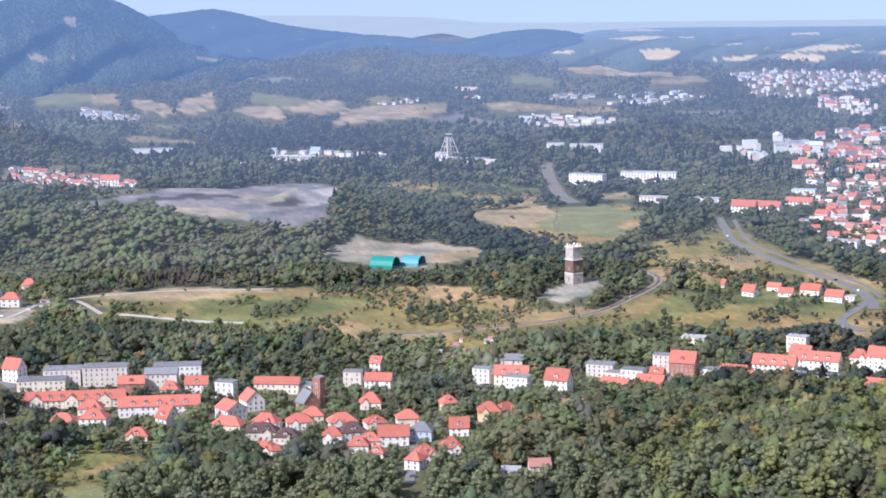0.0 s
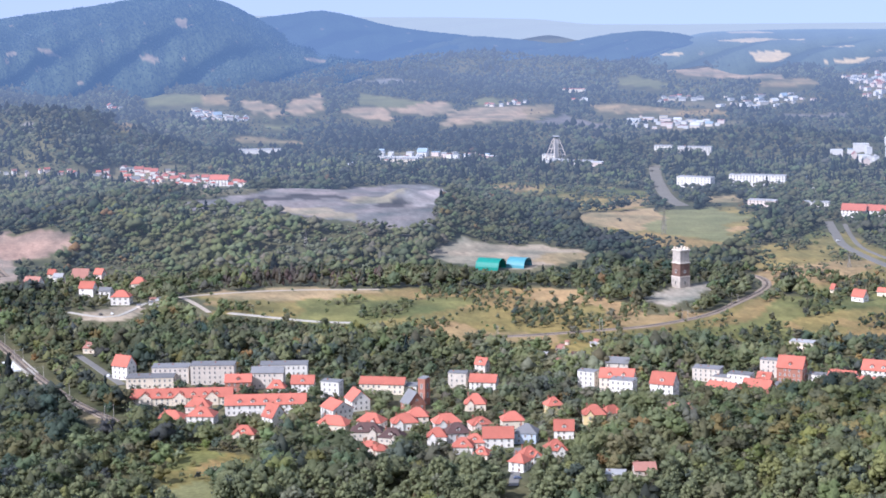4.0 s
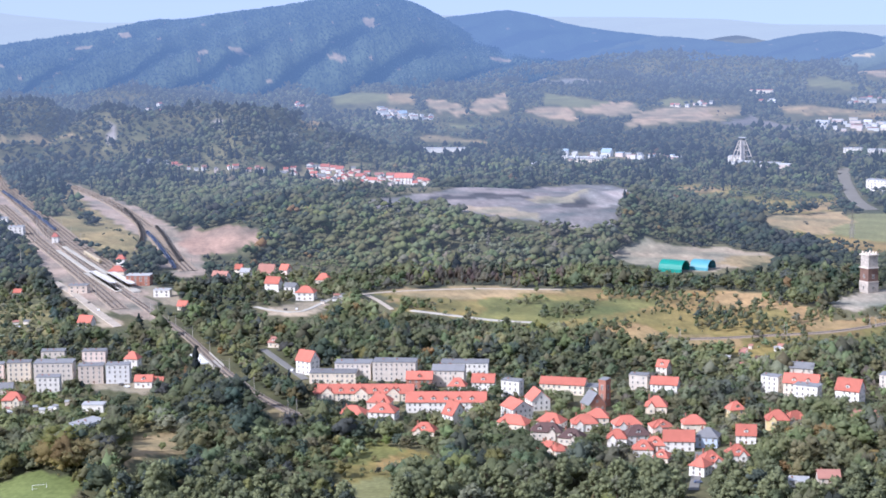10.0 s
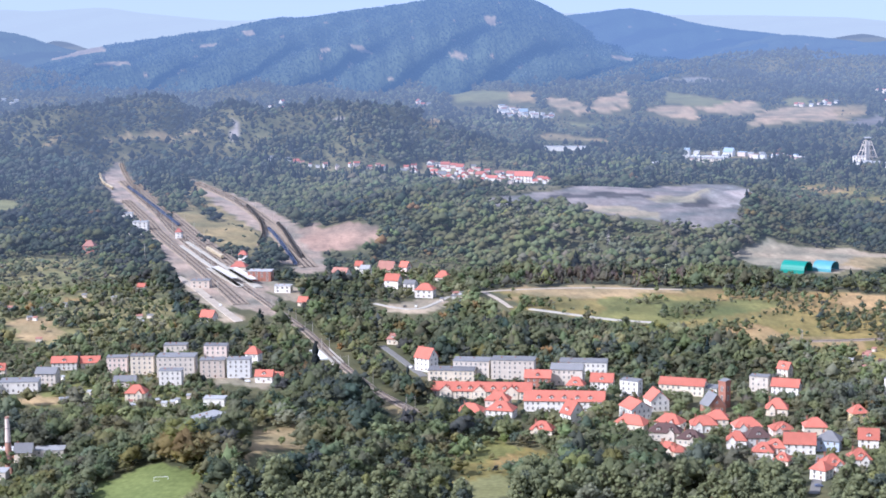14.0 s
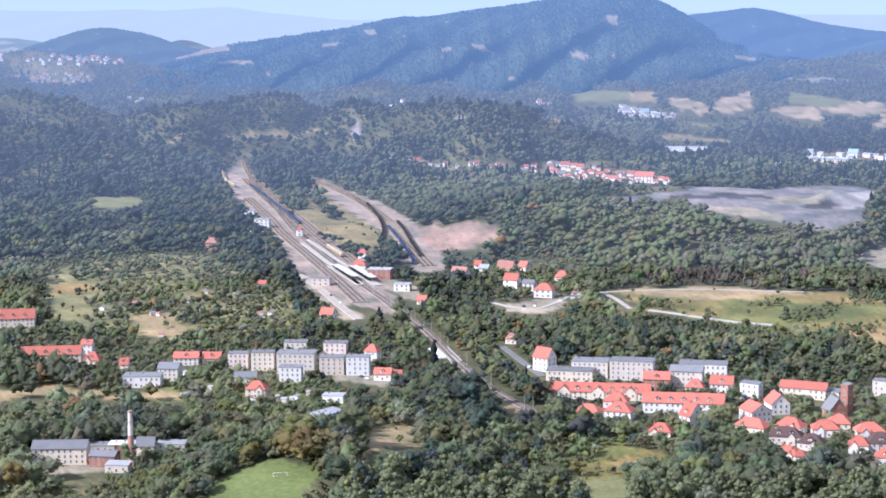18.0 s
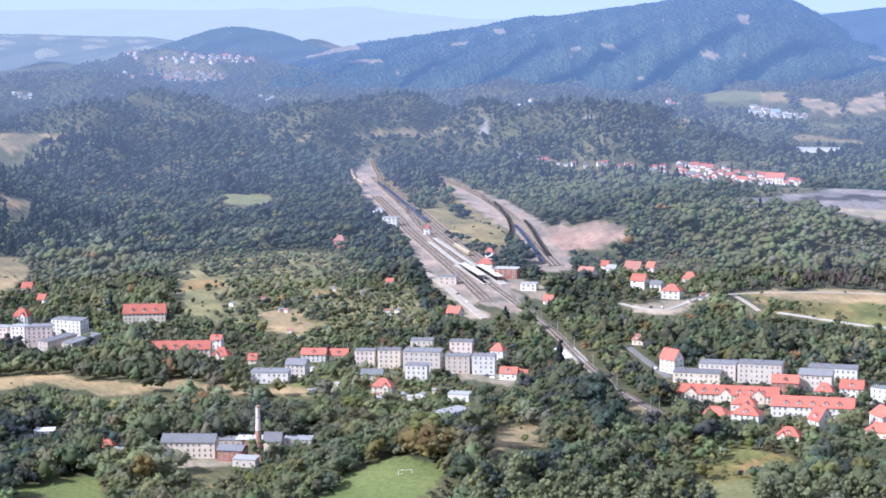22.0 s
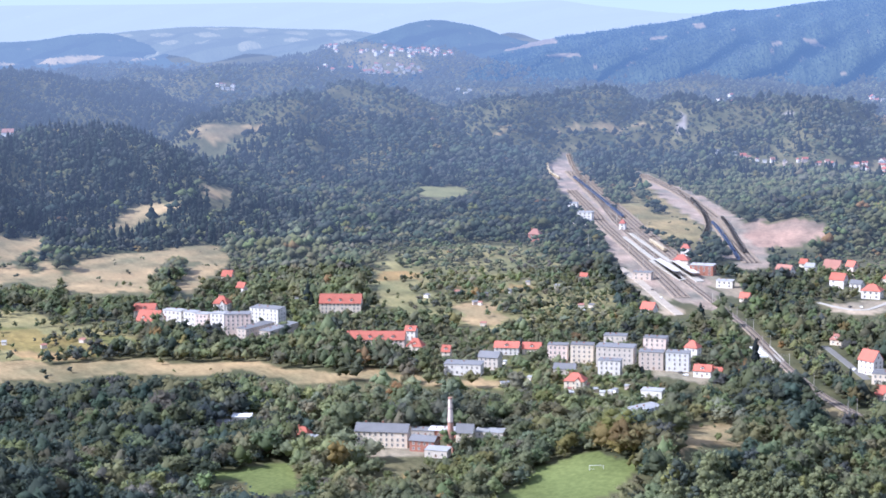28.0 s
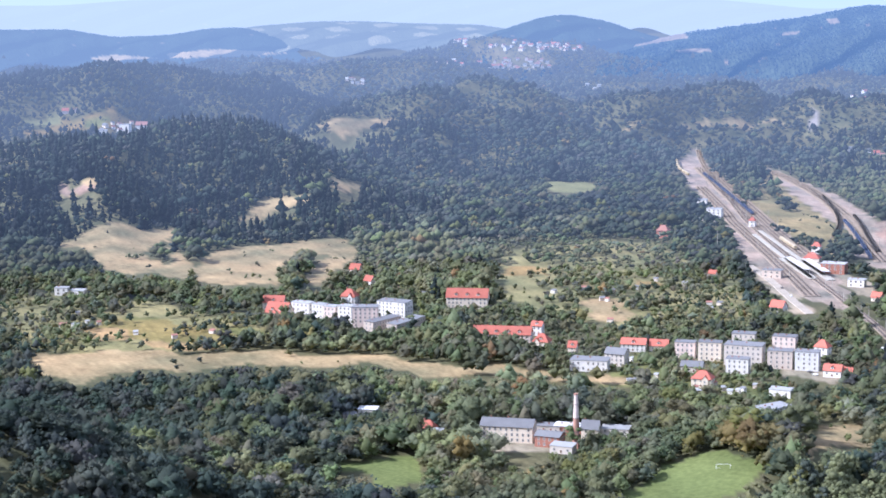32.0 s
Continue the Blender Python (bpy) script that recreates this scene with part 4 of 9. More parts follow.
def tree(x, y, high, sp, rng):
    """A broad tree ten metres high at its base: tapered trunk with limbs, and a crown of many clumps."""
    e = thing("tree", x, y, 0, {"willow": "pale grey-green leafy tree on the wooded slope", "bronze": "browning leafy tree on the wooded slope", "gold": "yellowing leafy tree on the wooded slope", "lime": "bright green leafy tree on the wooded slope"}.get(sp, "broad dark green deciduous tree on the wooded slope"), "tree", "trees of the near slope")
    limbs = [tube([(0, 0, -0.6), (0.1, 0, 2.2), (0.0, 0.15, 5.0), (0.1, 0.1, 8.2)], [0.34, 0.26, 0.18, 0.05], 6)]
    for k in range(6):
        a, z0 = k * 2.2, 2.6 + 0.8 * k
        reach = 2.6 - 0.25 * k
        limbs.append(tube([(0.05, 0.05, z0), (reach * 0.5 * math.cos(a), reach * 0.5 * math.sin(a), z0 + 0.9), (reach * math.cos(a), reach * math.sin(a), z0 + 1.5)], [0.12, 0.08, 0.03], 5))
    part("trunk", join(*limbs), MAT["bark"], e)
    vs, fs, n = [], [], 0
    for k in range(34):
        s = rng.uniform(0, 1)
        a = k * 2.4
        reach = 3.1 * math.sqrt(max(0.05, 1 - (2 * s - 0.75) ** 2 * 0.8)) * math.sqrt(rng.uniform(0.15, 1))
        c = np.array([reach * math.cos(a), reach * math.sin(a), 2.6 + 7.0 * s])
        w = rng.uniform(0.6, 1.1)
        v = ICO_V * (1 + rng.uniform(-0.32, 0.32, (12, 1))) * (w, w, w * 0.8) + c
        vs.append(v)
        fs.append(ICO_F + n)
        n += 12
        for _ in range(8):
            way = rng.normal(0, 1, 3) + (0, 0, 0.4)
            vs.append(c + way / np.linalg.norm(way) * w * 1.1 + rng.uniform(-0.55, 0.55, (3, 3)))
            fs.append(np.array([[n, n + 1, n + 2]]))
            n += 3
    tint = np.array(TINTS.get(sp, TINTS["ash"]))[None] * np.repeat(rng.uniform(0.9, 1.45, (34, 1)), 36, 0)
    part("crown", big_mesh("crown", np.vstack(vs), np.vstack(fs), MAT["leaf"], tint, "tint", True), None, e)
    e.scale = (high / 10,) * 3
    return e


def plant(places):
    rng = np.random.RandomState(8)
    first = {}
    for x, y, high, sp in places:
        if len(first.setdefault(sp, [])) < 4:
            first[sp].append((tree(x, y, high, sp, rng), high))
            continue
        e, h = first[sp][rng.randint(4)]
        m = pose(x, y, float(terrain(x, y)), 0, 0, rng.uniform(0, 360)) @ Matrix.Diagonal((high / h, high / h, high / h * rng.uniform(0.9, 1.15), 1))
        copy_thing(e, m)


# ---- houses ----
WINDOWS = {}


def window_mesh(w, h):
    """A frame that stands proud, with a sill edge and a recessed pane, in one piece."""
    key = (round(w, 1), round(h, 1))
    if key not in WINDOWS:
        w, h = key
        loops = [(w / 2 + 0.16, h / 2 + 0.16, 0.02), (w / 2 + 0.16, h / 2 + 0.16, -0.12), (w / 2, h / 2, -0.12), (w / 2, h / 2, -0.03)]
        v = [(sx * a, y, sz * b) for a, b, y in loops for sx, sz in ((-1, -1), (1, -1), (1, 1), (-1, 1))]
        f = [(4 * k + i, 4 * k + (i + 1) % 4, 4 * k + 4 + (i + 1) % 4, 4 * k + 4 + i) for k in range(3) for i in range(4)] + [(12, 13, 14, 15)]
        WINDOWS[key] = mesh_of("window", v, f, [MAT["frame"], MAT["glass"]], [0] * 12 + [1])
    return WINDOWS[key]


def wall_mesh(w, d, h, roof, rise):
    """Outer walls on a plinth, with gables where the roof has them."""
    x, y = w / 2, d / 2
    if roof == "gable":
        v = [(-x, -y, -3), (x, -y, -3), (x, y, -3), (-x, y, -3), (-x, -y, h), (x, -y, h), (x, y, h), (-x, y, h), (-x, 0, h + rise), (x, 0, h + rise)]
        f = [(0, 1, 5, 4), (1, 2, 6, 9, 5), (2, 3, 7, 6), (3, 0, 4, 8, 7), (4, 5, 9, 8), (6, 7, 8, 9), (3, 2, 1, 0)]
        main = (v, f)
    else:
        main = box(-x, x, -y, y, -3, h)
    return join(main, box(-x - 0.08, x + 0.08, -y - 0.08, y + 0.08, -3, 0.6), box(-x - 0.15, x + 0.15, -y - 0.15, y + 0.15, h - 0.35, h - 0.02) if roof != "gable" else box(-x, x, -y - 0.15, y + 0.15, h - 0.35, h - 0.1))


def slab(quad, thick):
    """A roof plane with thickness."""
    q = [Vector(p) for p in quad]
    n = (q[1] - q[0]).cross(q[2] - q[0]).normalized() * thick
    v = [tuple(p) for p in q] + [tuple(p + n) for p in q]
    k = len(q)
    return v, [tuple(reversed(range(k))), tuple(range(k, 2 * k))] + [(i, (i + 1) % k, k + (i + 1) % k, k + i) for i in range(k)]


def roof_mesh(w, d, h, roof, rise):
    x, y, o = w / 2, d / 2, 0.5
    if roof == "gable":
        e = h - o * rise / y
        planes = [slab([(-x - o, -y - o, e), (x + o, -y - o, e), (x + o, 0, h + rise), (-x - o, 0, h + rise)], 0.25),
                  slab([(x + o, y + o, e), (-x - o, y + o, e), (-x - o, 0, h + rise), (x + o, 0, h + rise)], 0.25), box(-x - o, x + o, -0.15, 0.15, h + rise + 0.12, h + rise + 0.34)]
        return join(*planes)
    if roof == "hip":
        e = h - 0.15
        k = max(w / 2 - d / 2 * 0.95, w * 0.08)
        a, b = (-k, 0, h + rise), (k, 0, h + rise)
        c = [(-x - o, -y - o, e), (x + o, -y - o, e), (x + o, y + o, e), (-x - o, y + o, e)]
        return join(slab([c[0], c[1], b, a], 0.22), slab([c[1], c[2], b], 0.22), slab([c[2], c[3], a, b], 0.22), slab([c[3], c[0], a], 0.22), box(-k, k, -0.14, 0.14, h + rise + 0.08, h + rise + 0.3))
    if roof == "flat":
        low, high = h + 0.1, h + max(0.35, min(rise, 1.6))
        return join(slab([(-x - 0.3, -y - 0.3, low), (x + 0.3, -y - 0.3, low), (x + 0.3, y + 0.3, high), (-x - 0.3, y + 0.3, high)], 0.25), box(-x, x, y - 0.2, y, h - 0.1, high), box(-x, -x + 0.2, -y, y, h - 0.1, low + 0.05), box(x - 0.2, x, -y, y, h - 0.1, low + 0.05))
    return slab([(-x - 0.3, -y - 0.3, h), (x + 0.3, -y - 0.3, h), (x + 0.3, y + 0.3, h + 0.8), (-x - 0.3, y + 0.3, h + 0.8)], 0.2)


KINDS = {"gable": "gabled", "hip": "hip-roofed", "flat": "low-roofed", "shed": "lean-to"}
ROOF_WORDS = {"red": "red tiled", "rust": "weathered rust-red tiled", "brown": "dark brown tiled", "slate": "dark slate-grey", "grey": "pale grey", "white": "white sheet", "bluegrey": "blue-grey sheet"}


def house(x, y, w, d, h, rise, roof, wall, cap, turn, group, far=0):
    """A house with walls, roof, chimneys, windows by storey, a door and dormers on long roofs."""
    rng = random.Random(int(x * 7 + y * 13))
    long_roof = roof == "long"
    roof = "gable" if long_roof else roof
    storeys = max(1, int(round((h - 0.5) / 3.1)))
    size = "long" if w > 30 else "tall" if storeys >= 4 else "small" if w < 9 else ""
    name = "town_house" if far == 3 else "shed" if roof == "shed" else "apartment_block" if storeys >= 3 and roof == "flat" else "house"
    e = thing(name, x, y, turn, " ".join(f"{size} {KINDS[roof]} {wall} {'shed' if name == 'shed' else 'building'} with {ROOF_WORDS[cap]} roof among trees".split()), "building", group)
    # farther houses take the copies with painted haze
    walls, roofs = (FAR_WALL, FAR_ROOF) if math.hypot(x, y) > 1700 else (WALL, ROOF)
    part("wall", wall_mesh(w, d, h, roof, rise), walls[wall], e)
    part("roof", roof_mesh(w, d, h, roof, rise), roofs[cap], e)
    if name != "shed":
        for k in range(1 + int(w > 14) + int(w > 34)):
            cx = (-0.3 + 0.3 * k + rng.uniform(-0.05, 0.05)) * w
            top = h + (rise if roof != "flat" else 0.4) + 0.9
            cy = rng.uniform(0.05, 0.2) * d
            part("chimney", join(box(cx - 0.4, cx + 0.4, cy - 0.3, cy + 0.3, h - 0.2, top), box(cx - 0.48, cx + 0.48, cy - 0.38, cy + 0.38, top - 0.25, top)), MAT["chimney_brick"], e)
    if far > 1:
        return e
    ww, wh = (1.0, 1.5) if storeys > 1 else (1.0, 1.2)
    gap = 3.2 if not far else 4.2
    me = window_mesh(ww if not far else 1.7, wh)
    faces = [(w, -d / 2, 0), (d, -w / 2, -90), (d, -w / 2, 90)]
    for length, off, spin in faces:
        if abs(spin) == 90 and (off * 0 + spin) * turn_sign(x, y, turn) < 0:
            continue
        n = min(18, max(1, int((length - 1.2) / gap)))
        for s in range(storeys):
            zc = (s + 0.55) * (h - 0.4) / storeys + 0.2
            for i in range(n):
                if rng.random() < 0.06:
                    continue
                u = (i - (n - 1) / 2) * (length - 1.4) / n
                if s == 0 and spin == 0 and i == n // 2 and n > 1:
                    part("door", join(box(u - 0.55, u + 0.55, off - 0.06, off + 0.02, 0, 2.1), box(u - 0.75, u + 0.75, off - 0.25, off + 0.02, -0.4, 0.0)), MAT["door"], e)
                    continue
                m = pose(0, 0, 0, 0, 0, spin) @ pose(u, off - 0.01, zc)
                part("window", me, None, e, m=m)
        if roof == "gable" and abs(spin) == 90 and rise > 2.8:
            part("window", me, None, e, m=pose(0, 0, 0, 0, 0, spin) @ pose(0, off - 0.01, h + rise * 0.32))
    if long_roof and w > 55:
        for u in (-0.36 * w, -0.02 * w, 0.3 * w):
            k, yy, top = 4.2, -d / 2 - 0.6, h + rise * 0.82
            g = part("cross_gable", ([(u - k, yy, 0), (u + k, yy, 0), (u + k, yy, h), (u, yy, top), (u - k, yy, h), (u - k, 0, 0), (u + k, 0, 0), (u + k, 0, h), (u, 0, top), (u - k, 0, h)],
                                     [(0, 1, 2, 3, 4), (1, 6, 7, 2), (0, 4, 9, 5), (2, 7, 8, 3), (3, 8, 9, 4)]), WALL[wall], e)
            part("gable_roof", join(slab([(u - k - 0.5, yy - 0.3, h - 0.3), (u, yy - 0.3, top + 0.1), (u, 0, top + 0.1), (u - k - 0.5, 0, h - 0.3)][::-1], 0.2),
                                    slab([(u + k + 0.5, yy - 0.3, h - 0.3), (u + k + 0.5, 0, h - 0.3), (u, 0, top + 0.1), (u, yy - 0.3, top + 0.1)][::-1], 0.2)), ROOF[cap], g)
            for du in (-2, 2):
                part("window", me, None, g, m=pose(u + du, yy - 0.01, h * 0.62))
    if roof == "hip" and w > 10.5 and rng.random() < 0.6 and not far:
        u, k, yy, top = rng.choice((-0.22, 0.2)) * w, 2.1, -d / 2 - 0.9, h + rise * 0.55
        g = part("bay", ([(u - k, yy, 0), (u + k, yy, 0), (u + k, yy, h), (u, yy, top), (u - k, yy, h), (u - k, 0, 0), (u + k, 0, 0), (u + k, 0, h), (u, 0, top), (u - k, 0, h)],
                         [(0, 1, 2, 3, 4), (1, 6, 7, 2), (0, 4, 9, 5), (2, 7, 8, 3), (3, 8, 9, 4)]), WALL[wall], e)
        part("bay_roof", join(slab([(u - k - 0.4, yy - 0.3, h - 0.3), (u, yy - 0.3, top + 0.1), (u, 0, top + 0.1), (u - k - 0.4, 0, h - 0.3)][::-1], 0.2),
                              slab([(u + k + 0.4, yy - 0.3, h - 0.3), (u + k + 0.4, 0, h - 0.3), (u, 0, top + 0.1), (u, yy - 0.3, top + 0.1)][::-1], 0.2)), ROOF[cap], g)
        for z in ([1.7, h * 0.7] if storeys > 1 else [1.7]):
            part("window", me, None, g, m=pose(u, yy - 0.01, z))
    if roof in ("gable", "hip") and rise > 2.5 and not far:
        n = max(1, int(w / 9)) if cap != "slate" and (long_roof or rng.random() < 0.55) else 0
        for i in range(n):
            u = (i - (n - 1) / 2) * w * 0.8 / n
            z0 = h + rise * 0.25
            yy = -d / 2 * 0.82
            dorm = part("dormer", join(box(u - 1.2, u + 1.2, yy, 0, z0 - 0.6, z0 + 1.3)), WALL[wall], e)
            part("dormer_roof", join(slab([(u - 1.6, yy - 0.3, z0 + 1.2), (u, yy - 0.3, z0 + 2.3), (u, 0, z0 + 2.3), (u - 1.6, 0, z0 + 1.2)][::-1], 0.15),
                                     slab([(u + 1.6, yy - 0.3, z0 + 1.2), (u + 1.6, 0, z0 + 1.2), (u, 0, z0 + 2.3), (u, yy - 0.3, z0 + 2.3)][::-1], 0.15)), ROOF[cap], dorm)
            part("window", window_mesh(1.0, 1.1), None, dorm, m=pose(u, yy - 0.01, z0 + 0.45))
    return e


FAR_TOWN = {}


def far_house(x, y, w, d, h, rise, roof, wall, cap, turn):
    """A house of the distant towns, gathered into one object."""
    roof = "gable" if roof in ("hip", "gable") else roof
    m = pose(x, y, float(terrain(x, y)), 0, 0, turn)
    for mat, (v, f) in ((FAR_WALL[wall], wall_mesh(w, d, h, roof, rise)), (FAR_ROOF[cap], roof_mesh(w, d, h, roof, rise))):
        vs, fs = FAR_TOWN.setdefault(mat, ([], []))
        fs += [tuple(i + len(vs) for i in q) for q in f]
        vs += [tuple(m @ Vector(p)) for p in v]


def far_towns():
    verts, faces, index = [], [], []
    for k, (v, f) in enumerate(FAR_TOWN.values()):
        faces += [tuple(i + len(verts) for i in q) for q in f]
        index += [k] * len(f)
        verts += v
    ob = new("far_town", mesh_of("far_town", verts, faces, list(FAR_TOWN), index))
    tagged(ob, "distant towns of white houses with red roofs", "town", kind="stuff")


def turn_sign(x, y, turn):
    """Which end wall of a turned house looks towards the valley's viewpoint."""
    face = radians(turn) - math.atan2(-x, y)
    return -1 if math.sin(face) > 0 else 1


def taken(x, y, w, d, room=45.0):
    TAKEN.append((x, y, max(w, d) / 2 * 0.95 if w > 1 else w, d / 2, room))


# ---- places kept clear of trees ----
taken(-832, 1156, 17.0, 8)
taken(-814, 1154, 11.0, 7)
taken(-801, 1151, 11.0, 8)
taken(-784, 1148, 12.0, 8)
taken(-762, 1141, 19.2, 11)
taken(-766, 1189, 26.0, 12)
taken(-740, 1131, 33.2, 9)
taken(-726, 1142, 41.0, 9)
taken(-377, 1000, 19.7, 11, 60)
taken(-128, 1043, 19.0, 10.5, 46)
taken(-106, 1048, 15.8, 10.5, 46)
taken(-106, 1020, 18.0, 10.5, 46)
taken(-90, 1007, 14.3, 10.5, 46)
taken(-86, 1043, 15.3, 10.5, 46)
taken(-79, 1055, 13.0, 10.5, 46)
taken(-61, 1039, 15.8, 10.5, 46)
taken(-53, 1007, 13.3, 10.5, 46)
taken(-64, 1002, 11.0, 8.5, 46)
taken(-48, 975, 11.0, 8.5, 46)
taken(-42, 987, 11.0, 8.5, 46)
taken(-37, 964, 8.2, 8.5, 46)
taken(-29, 989, 17.0, 10.5, 46)
taken(-13, 996, 12.2, 10.5, 46)
taken(-11, 947, 11.7, 10.5, 46)
taken(-16, 936, 8.9, 8.5, 46)
taken(-101, 986, 14.9, 10.5, 46)
taken(-94, 982, 6.1, 8.5, 46)
taken(-46, 1096, 13.0, 10.5, 46)
taken(-22, 1040, 13.2, 10.5, 46)
taken(-41, 1038, 12.6, 10.5, 46)
taken(2, 1080, 9.8, 8.5, 46)
taken(26, 1044, 13.0, 10.5, 46)
taken(36, 1054, 12.8, 8.5, 46)
taken(8, 1002, 11.0, 8.5, 46)
taken(3, 956, 11.2, 10.5, 46)
taken(78, 1061, 20.0, 10.5, 46)
taken(49, 919, 11.0, 10.5, 46)
taken(34, 914, 10.0, 8.5, 46)
taken(-289, 1192, 16.4, 16.0)
taken(-254, 1180, 26.1, 16.3)
taken(-265, 1166, 32.7, 17.2)
taken(-225, 1178, 30.5, 16.9)
taken(-181, 1203, 33.3, 15.8)
taken(-186, 1165, 22.5, 14.8)
taken(-204, 1154, 17.9, 12.5)
taken(-177, 1142, 12.5, 9.6)
taken(-161, 1152, 15.9, 11.8)
taken(-234, 1117, 65.4, 19.7)
taken(-176, 1090, 50.4, 15.6)
taken(-219, 1094, 16.7, 13.2)
taken(-211, 1064, 19.0, 15.7)
taken(-230, 1063, 18.8, 15.5)
taken(-165, 1051, 14.6, 14.5)
taken(-179, 1026, 14.7, 11.6)
taken(-130, 1075, 19.7, 20.1)
taken(-120, 1100, 15.9, 17.0)
taken(-140, 1135, 14.6, 12.0)
taken(-108, 1148, 31.2, 17.8)
taken(-85, 1098, 15.5, 15.5)
taken(-60, 1164, 13.4, 9.6)
taken(-46, 1213, 10.4, 9.8)
taken(-43, 1159, 19.2, 14.8)
taken(-95, 1149, 20.2, 13.2)
taken(25, 1158, 13.7, 11.2)
taken(44, 1152, 23.9, 15.7)
taken(47, 1136, 17.8, 13.7)
taken(47, 1220, 17.5, 13.8)
taken(73, 1134, 18.5, 16.0)
taken(105, 1186, 20.5, 14.6)
taken(125, 1170, 17.6, 13.6)
taken(114, 1174, 13.5, 10.4)
taken(147, 1197, 12.7, 9.1)
taken(160, 1183, 19.7, 16.0)
taken(111, 1145, 22.0, 18.8)
taken(133, 1140, 21.2, 17.5)
taken(142, 1180, 11.0, 9.5)
taken(158, 1157, 25.3, 12.8)
taken(192, 1174, 20.1, 16.1)
taken(206, 1158, 16.5, 13.6)
taken(223, 1195, 30.5, 18.6)
taken(253, 1201, 32.7, 19.1)
taken(251, 1259, 16.3, 12.6)
taken(248, 1231, 17.1, 14.9)
taken(182, 1291, 19.0, 13.6)
taken(282, 1202, 14.9, 12.3)
taken(291, 1187, 15.5, 13.5)
taken(278, 1133, 17.8, 14.7)
taken(229, 1164, 17.8, 12.7)
taken(251, 1159, 16.2, 11.6)
taken(177, 1181, 13.3, 9.5)
taken(254, 1074, 6.4, 7.2)
taken(256, 1488, 13.8, 12.9)
taken(281, 1513, 13.1, 10.8)
taken(286, 1486, 13.9, 11.4)
taken(308, 1492, 18.8, 15.4)
taken(321, 1459, 17.9, 15.6)
taken(332, 1453, 9.4, 7.9)
taken(241, 1530, 5.9, 6.9)
taken(-734, 1249, 35.2, 17.6)
taken(-641, 1141, 43.9, 18.8)
taken(-628, 1171, 9.7, 8.4)
taken(-604, 1133, 13.9, 12.1)
taken(-541, 1154, 19.0, 14.1)
taken(-525, 1162, 14.2, 10.5)
taken(-530, 1103, 16.7, 14.5)
taken(-539, 1080, 27.6, 18.0)
taken(-499, 1149, 15.1, 9.9)
taken(-480, 1148, 17.0, 11.1)
taken(-452, 1069, 15.2, 12.5)
taken(-476, 1108, 16.1, 12.4)
taken(-574, 1123, 7.2, 7.3)
taken(-481, 1213, 17.8, 11.6)
taken(-447, 1205, 18.0, 12.2)
taken(-416, 1196, 12.1, 10.9)
taken(-454, 1146, 28.2, 18.1)
taken(-428, 1146, 17.9, 11.2)
taken(-410, 1149, 17.1, 11.2)
taken(-447, 1117, 16.5, 11.2)
taken(-388, 1137, 13.0, 10.3)
taken(-380, 1142, 8.4, 7.4)
taken(-397, 1065, 15.2, 10.9)
taken(-335, 1279, 10.1, 8.8)
taken(-498, 1327, 13.9, 13.0)
taken(-530, 1550, 23.7, 17.0)
taken(-615, 1475, 8.1, 7.8)
taken(-570, 1503, 18.8, 13.4)
taken(-489, 1490, 15.9, 11.4)
taken(-451, 1427, 9.9, 9.0)
taken(-454, 1612, 9.0, 8.4)
taken(-439, 1580, 10.9, 9.8)
taken(-457, 1561, 18.5, 17.3)
taken(-425, 1604, 18.8, 17.0)
taken(-399, 1526, 15.9, 14.4)
taken(-408, 1605, 11.5, 11.3)
taken(-380, 1513, 12.8, 11.6)
taken(-360, 1485, 18.3, 15.1)
taken(-364, 1570, 14.7, 12.1)
taken(-546, 882, 10.7, 9.3)
taken(-532, 868, 11.1, 10.1)
taken(-872, 1172, 19.4, 15.3)
taken(-842, 1138, 22.4, 19.8)
taken(-831, 1221, 16.3, 14.8)
taken(-912, 1351, 11.8, 10.7)
taken(-866, 1304, 10.4, 10.2)
taken(-1074, 1140, 12.9, 9.9)
taken(-1063, 1148, 15.8, 13.0)
taken(-601, 901, 12.8, 8.7)
taken(-599, 878, 8.5, 6.1)
taken(-495, 887, 32.5, 19.0)
taken(-482, 912, 15.6, 10.6)
taken(-471, 916, 17.5, 11.9)
taken(-468, 887, 17.4, 15.1)
taken(-454, 876, 14.9, 11.5)
taken(-455, 913, 11.5, 9.4)
taken(-443, 921, 17.7, 11.2)
taken(-446, 1074, 3.3, 2.3, 30)
taken(-423, 1066, 3.5, 2.5, 30)
taken(-489, 1078, 2.9, 2.0, 30)
taken(-495, 1057, 2.7, 1.9, 30)
taken(-525, 1104, 2.3, 1.6, 30)
taken(-526, 1118, 2.4, 1.7, 30)
taken(-420, 1079, 2.8, 2.0, 30)
taken(-445, 1046, 3.4, 2.4, 30)
taken(-428, 1056, 3.4, 2.4, 30)
taken(-498, 1055, 2.8, 2.0, 30)
taken(-435, 1063, 3.0, 2.1, 30)
taken(-424, 1060, 2.8, 2.0, 30)
taken(-491, 1069, 3.1, 2.2, 30)
taken(-451, 1056, 3.0, 2.1, 30)
taken(-622, 1430, 4.3, 3.0, 30)
taken(-650, 1391, 3.7, 2.6, 30)
taken(-603, 1243, 4.5, 3.1, 30)
taken(-646, 1326, 3.2, 2.3, 30)
taken(-660, 1367, 2.7, 1.9, 30)
taken(-557, 1351, 4.6, 3.2, 30)
taken(-565, 1348, 4.7, 3.3, 30)
taken(-653, 1437, 3.9, 2.8, 30)
taken(-704, 1342, 4.5, 3.2, 30)
taken(-554, 1325, 3.5, 2.4, 30)
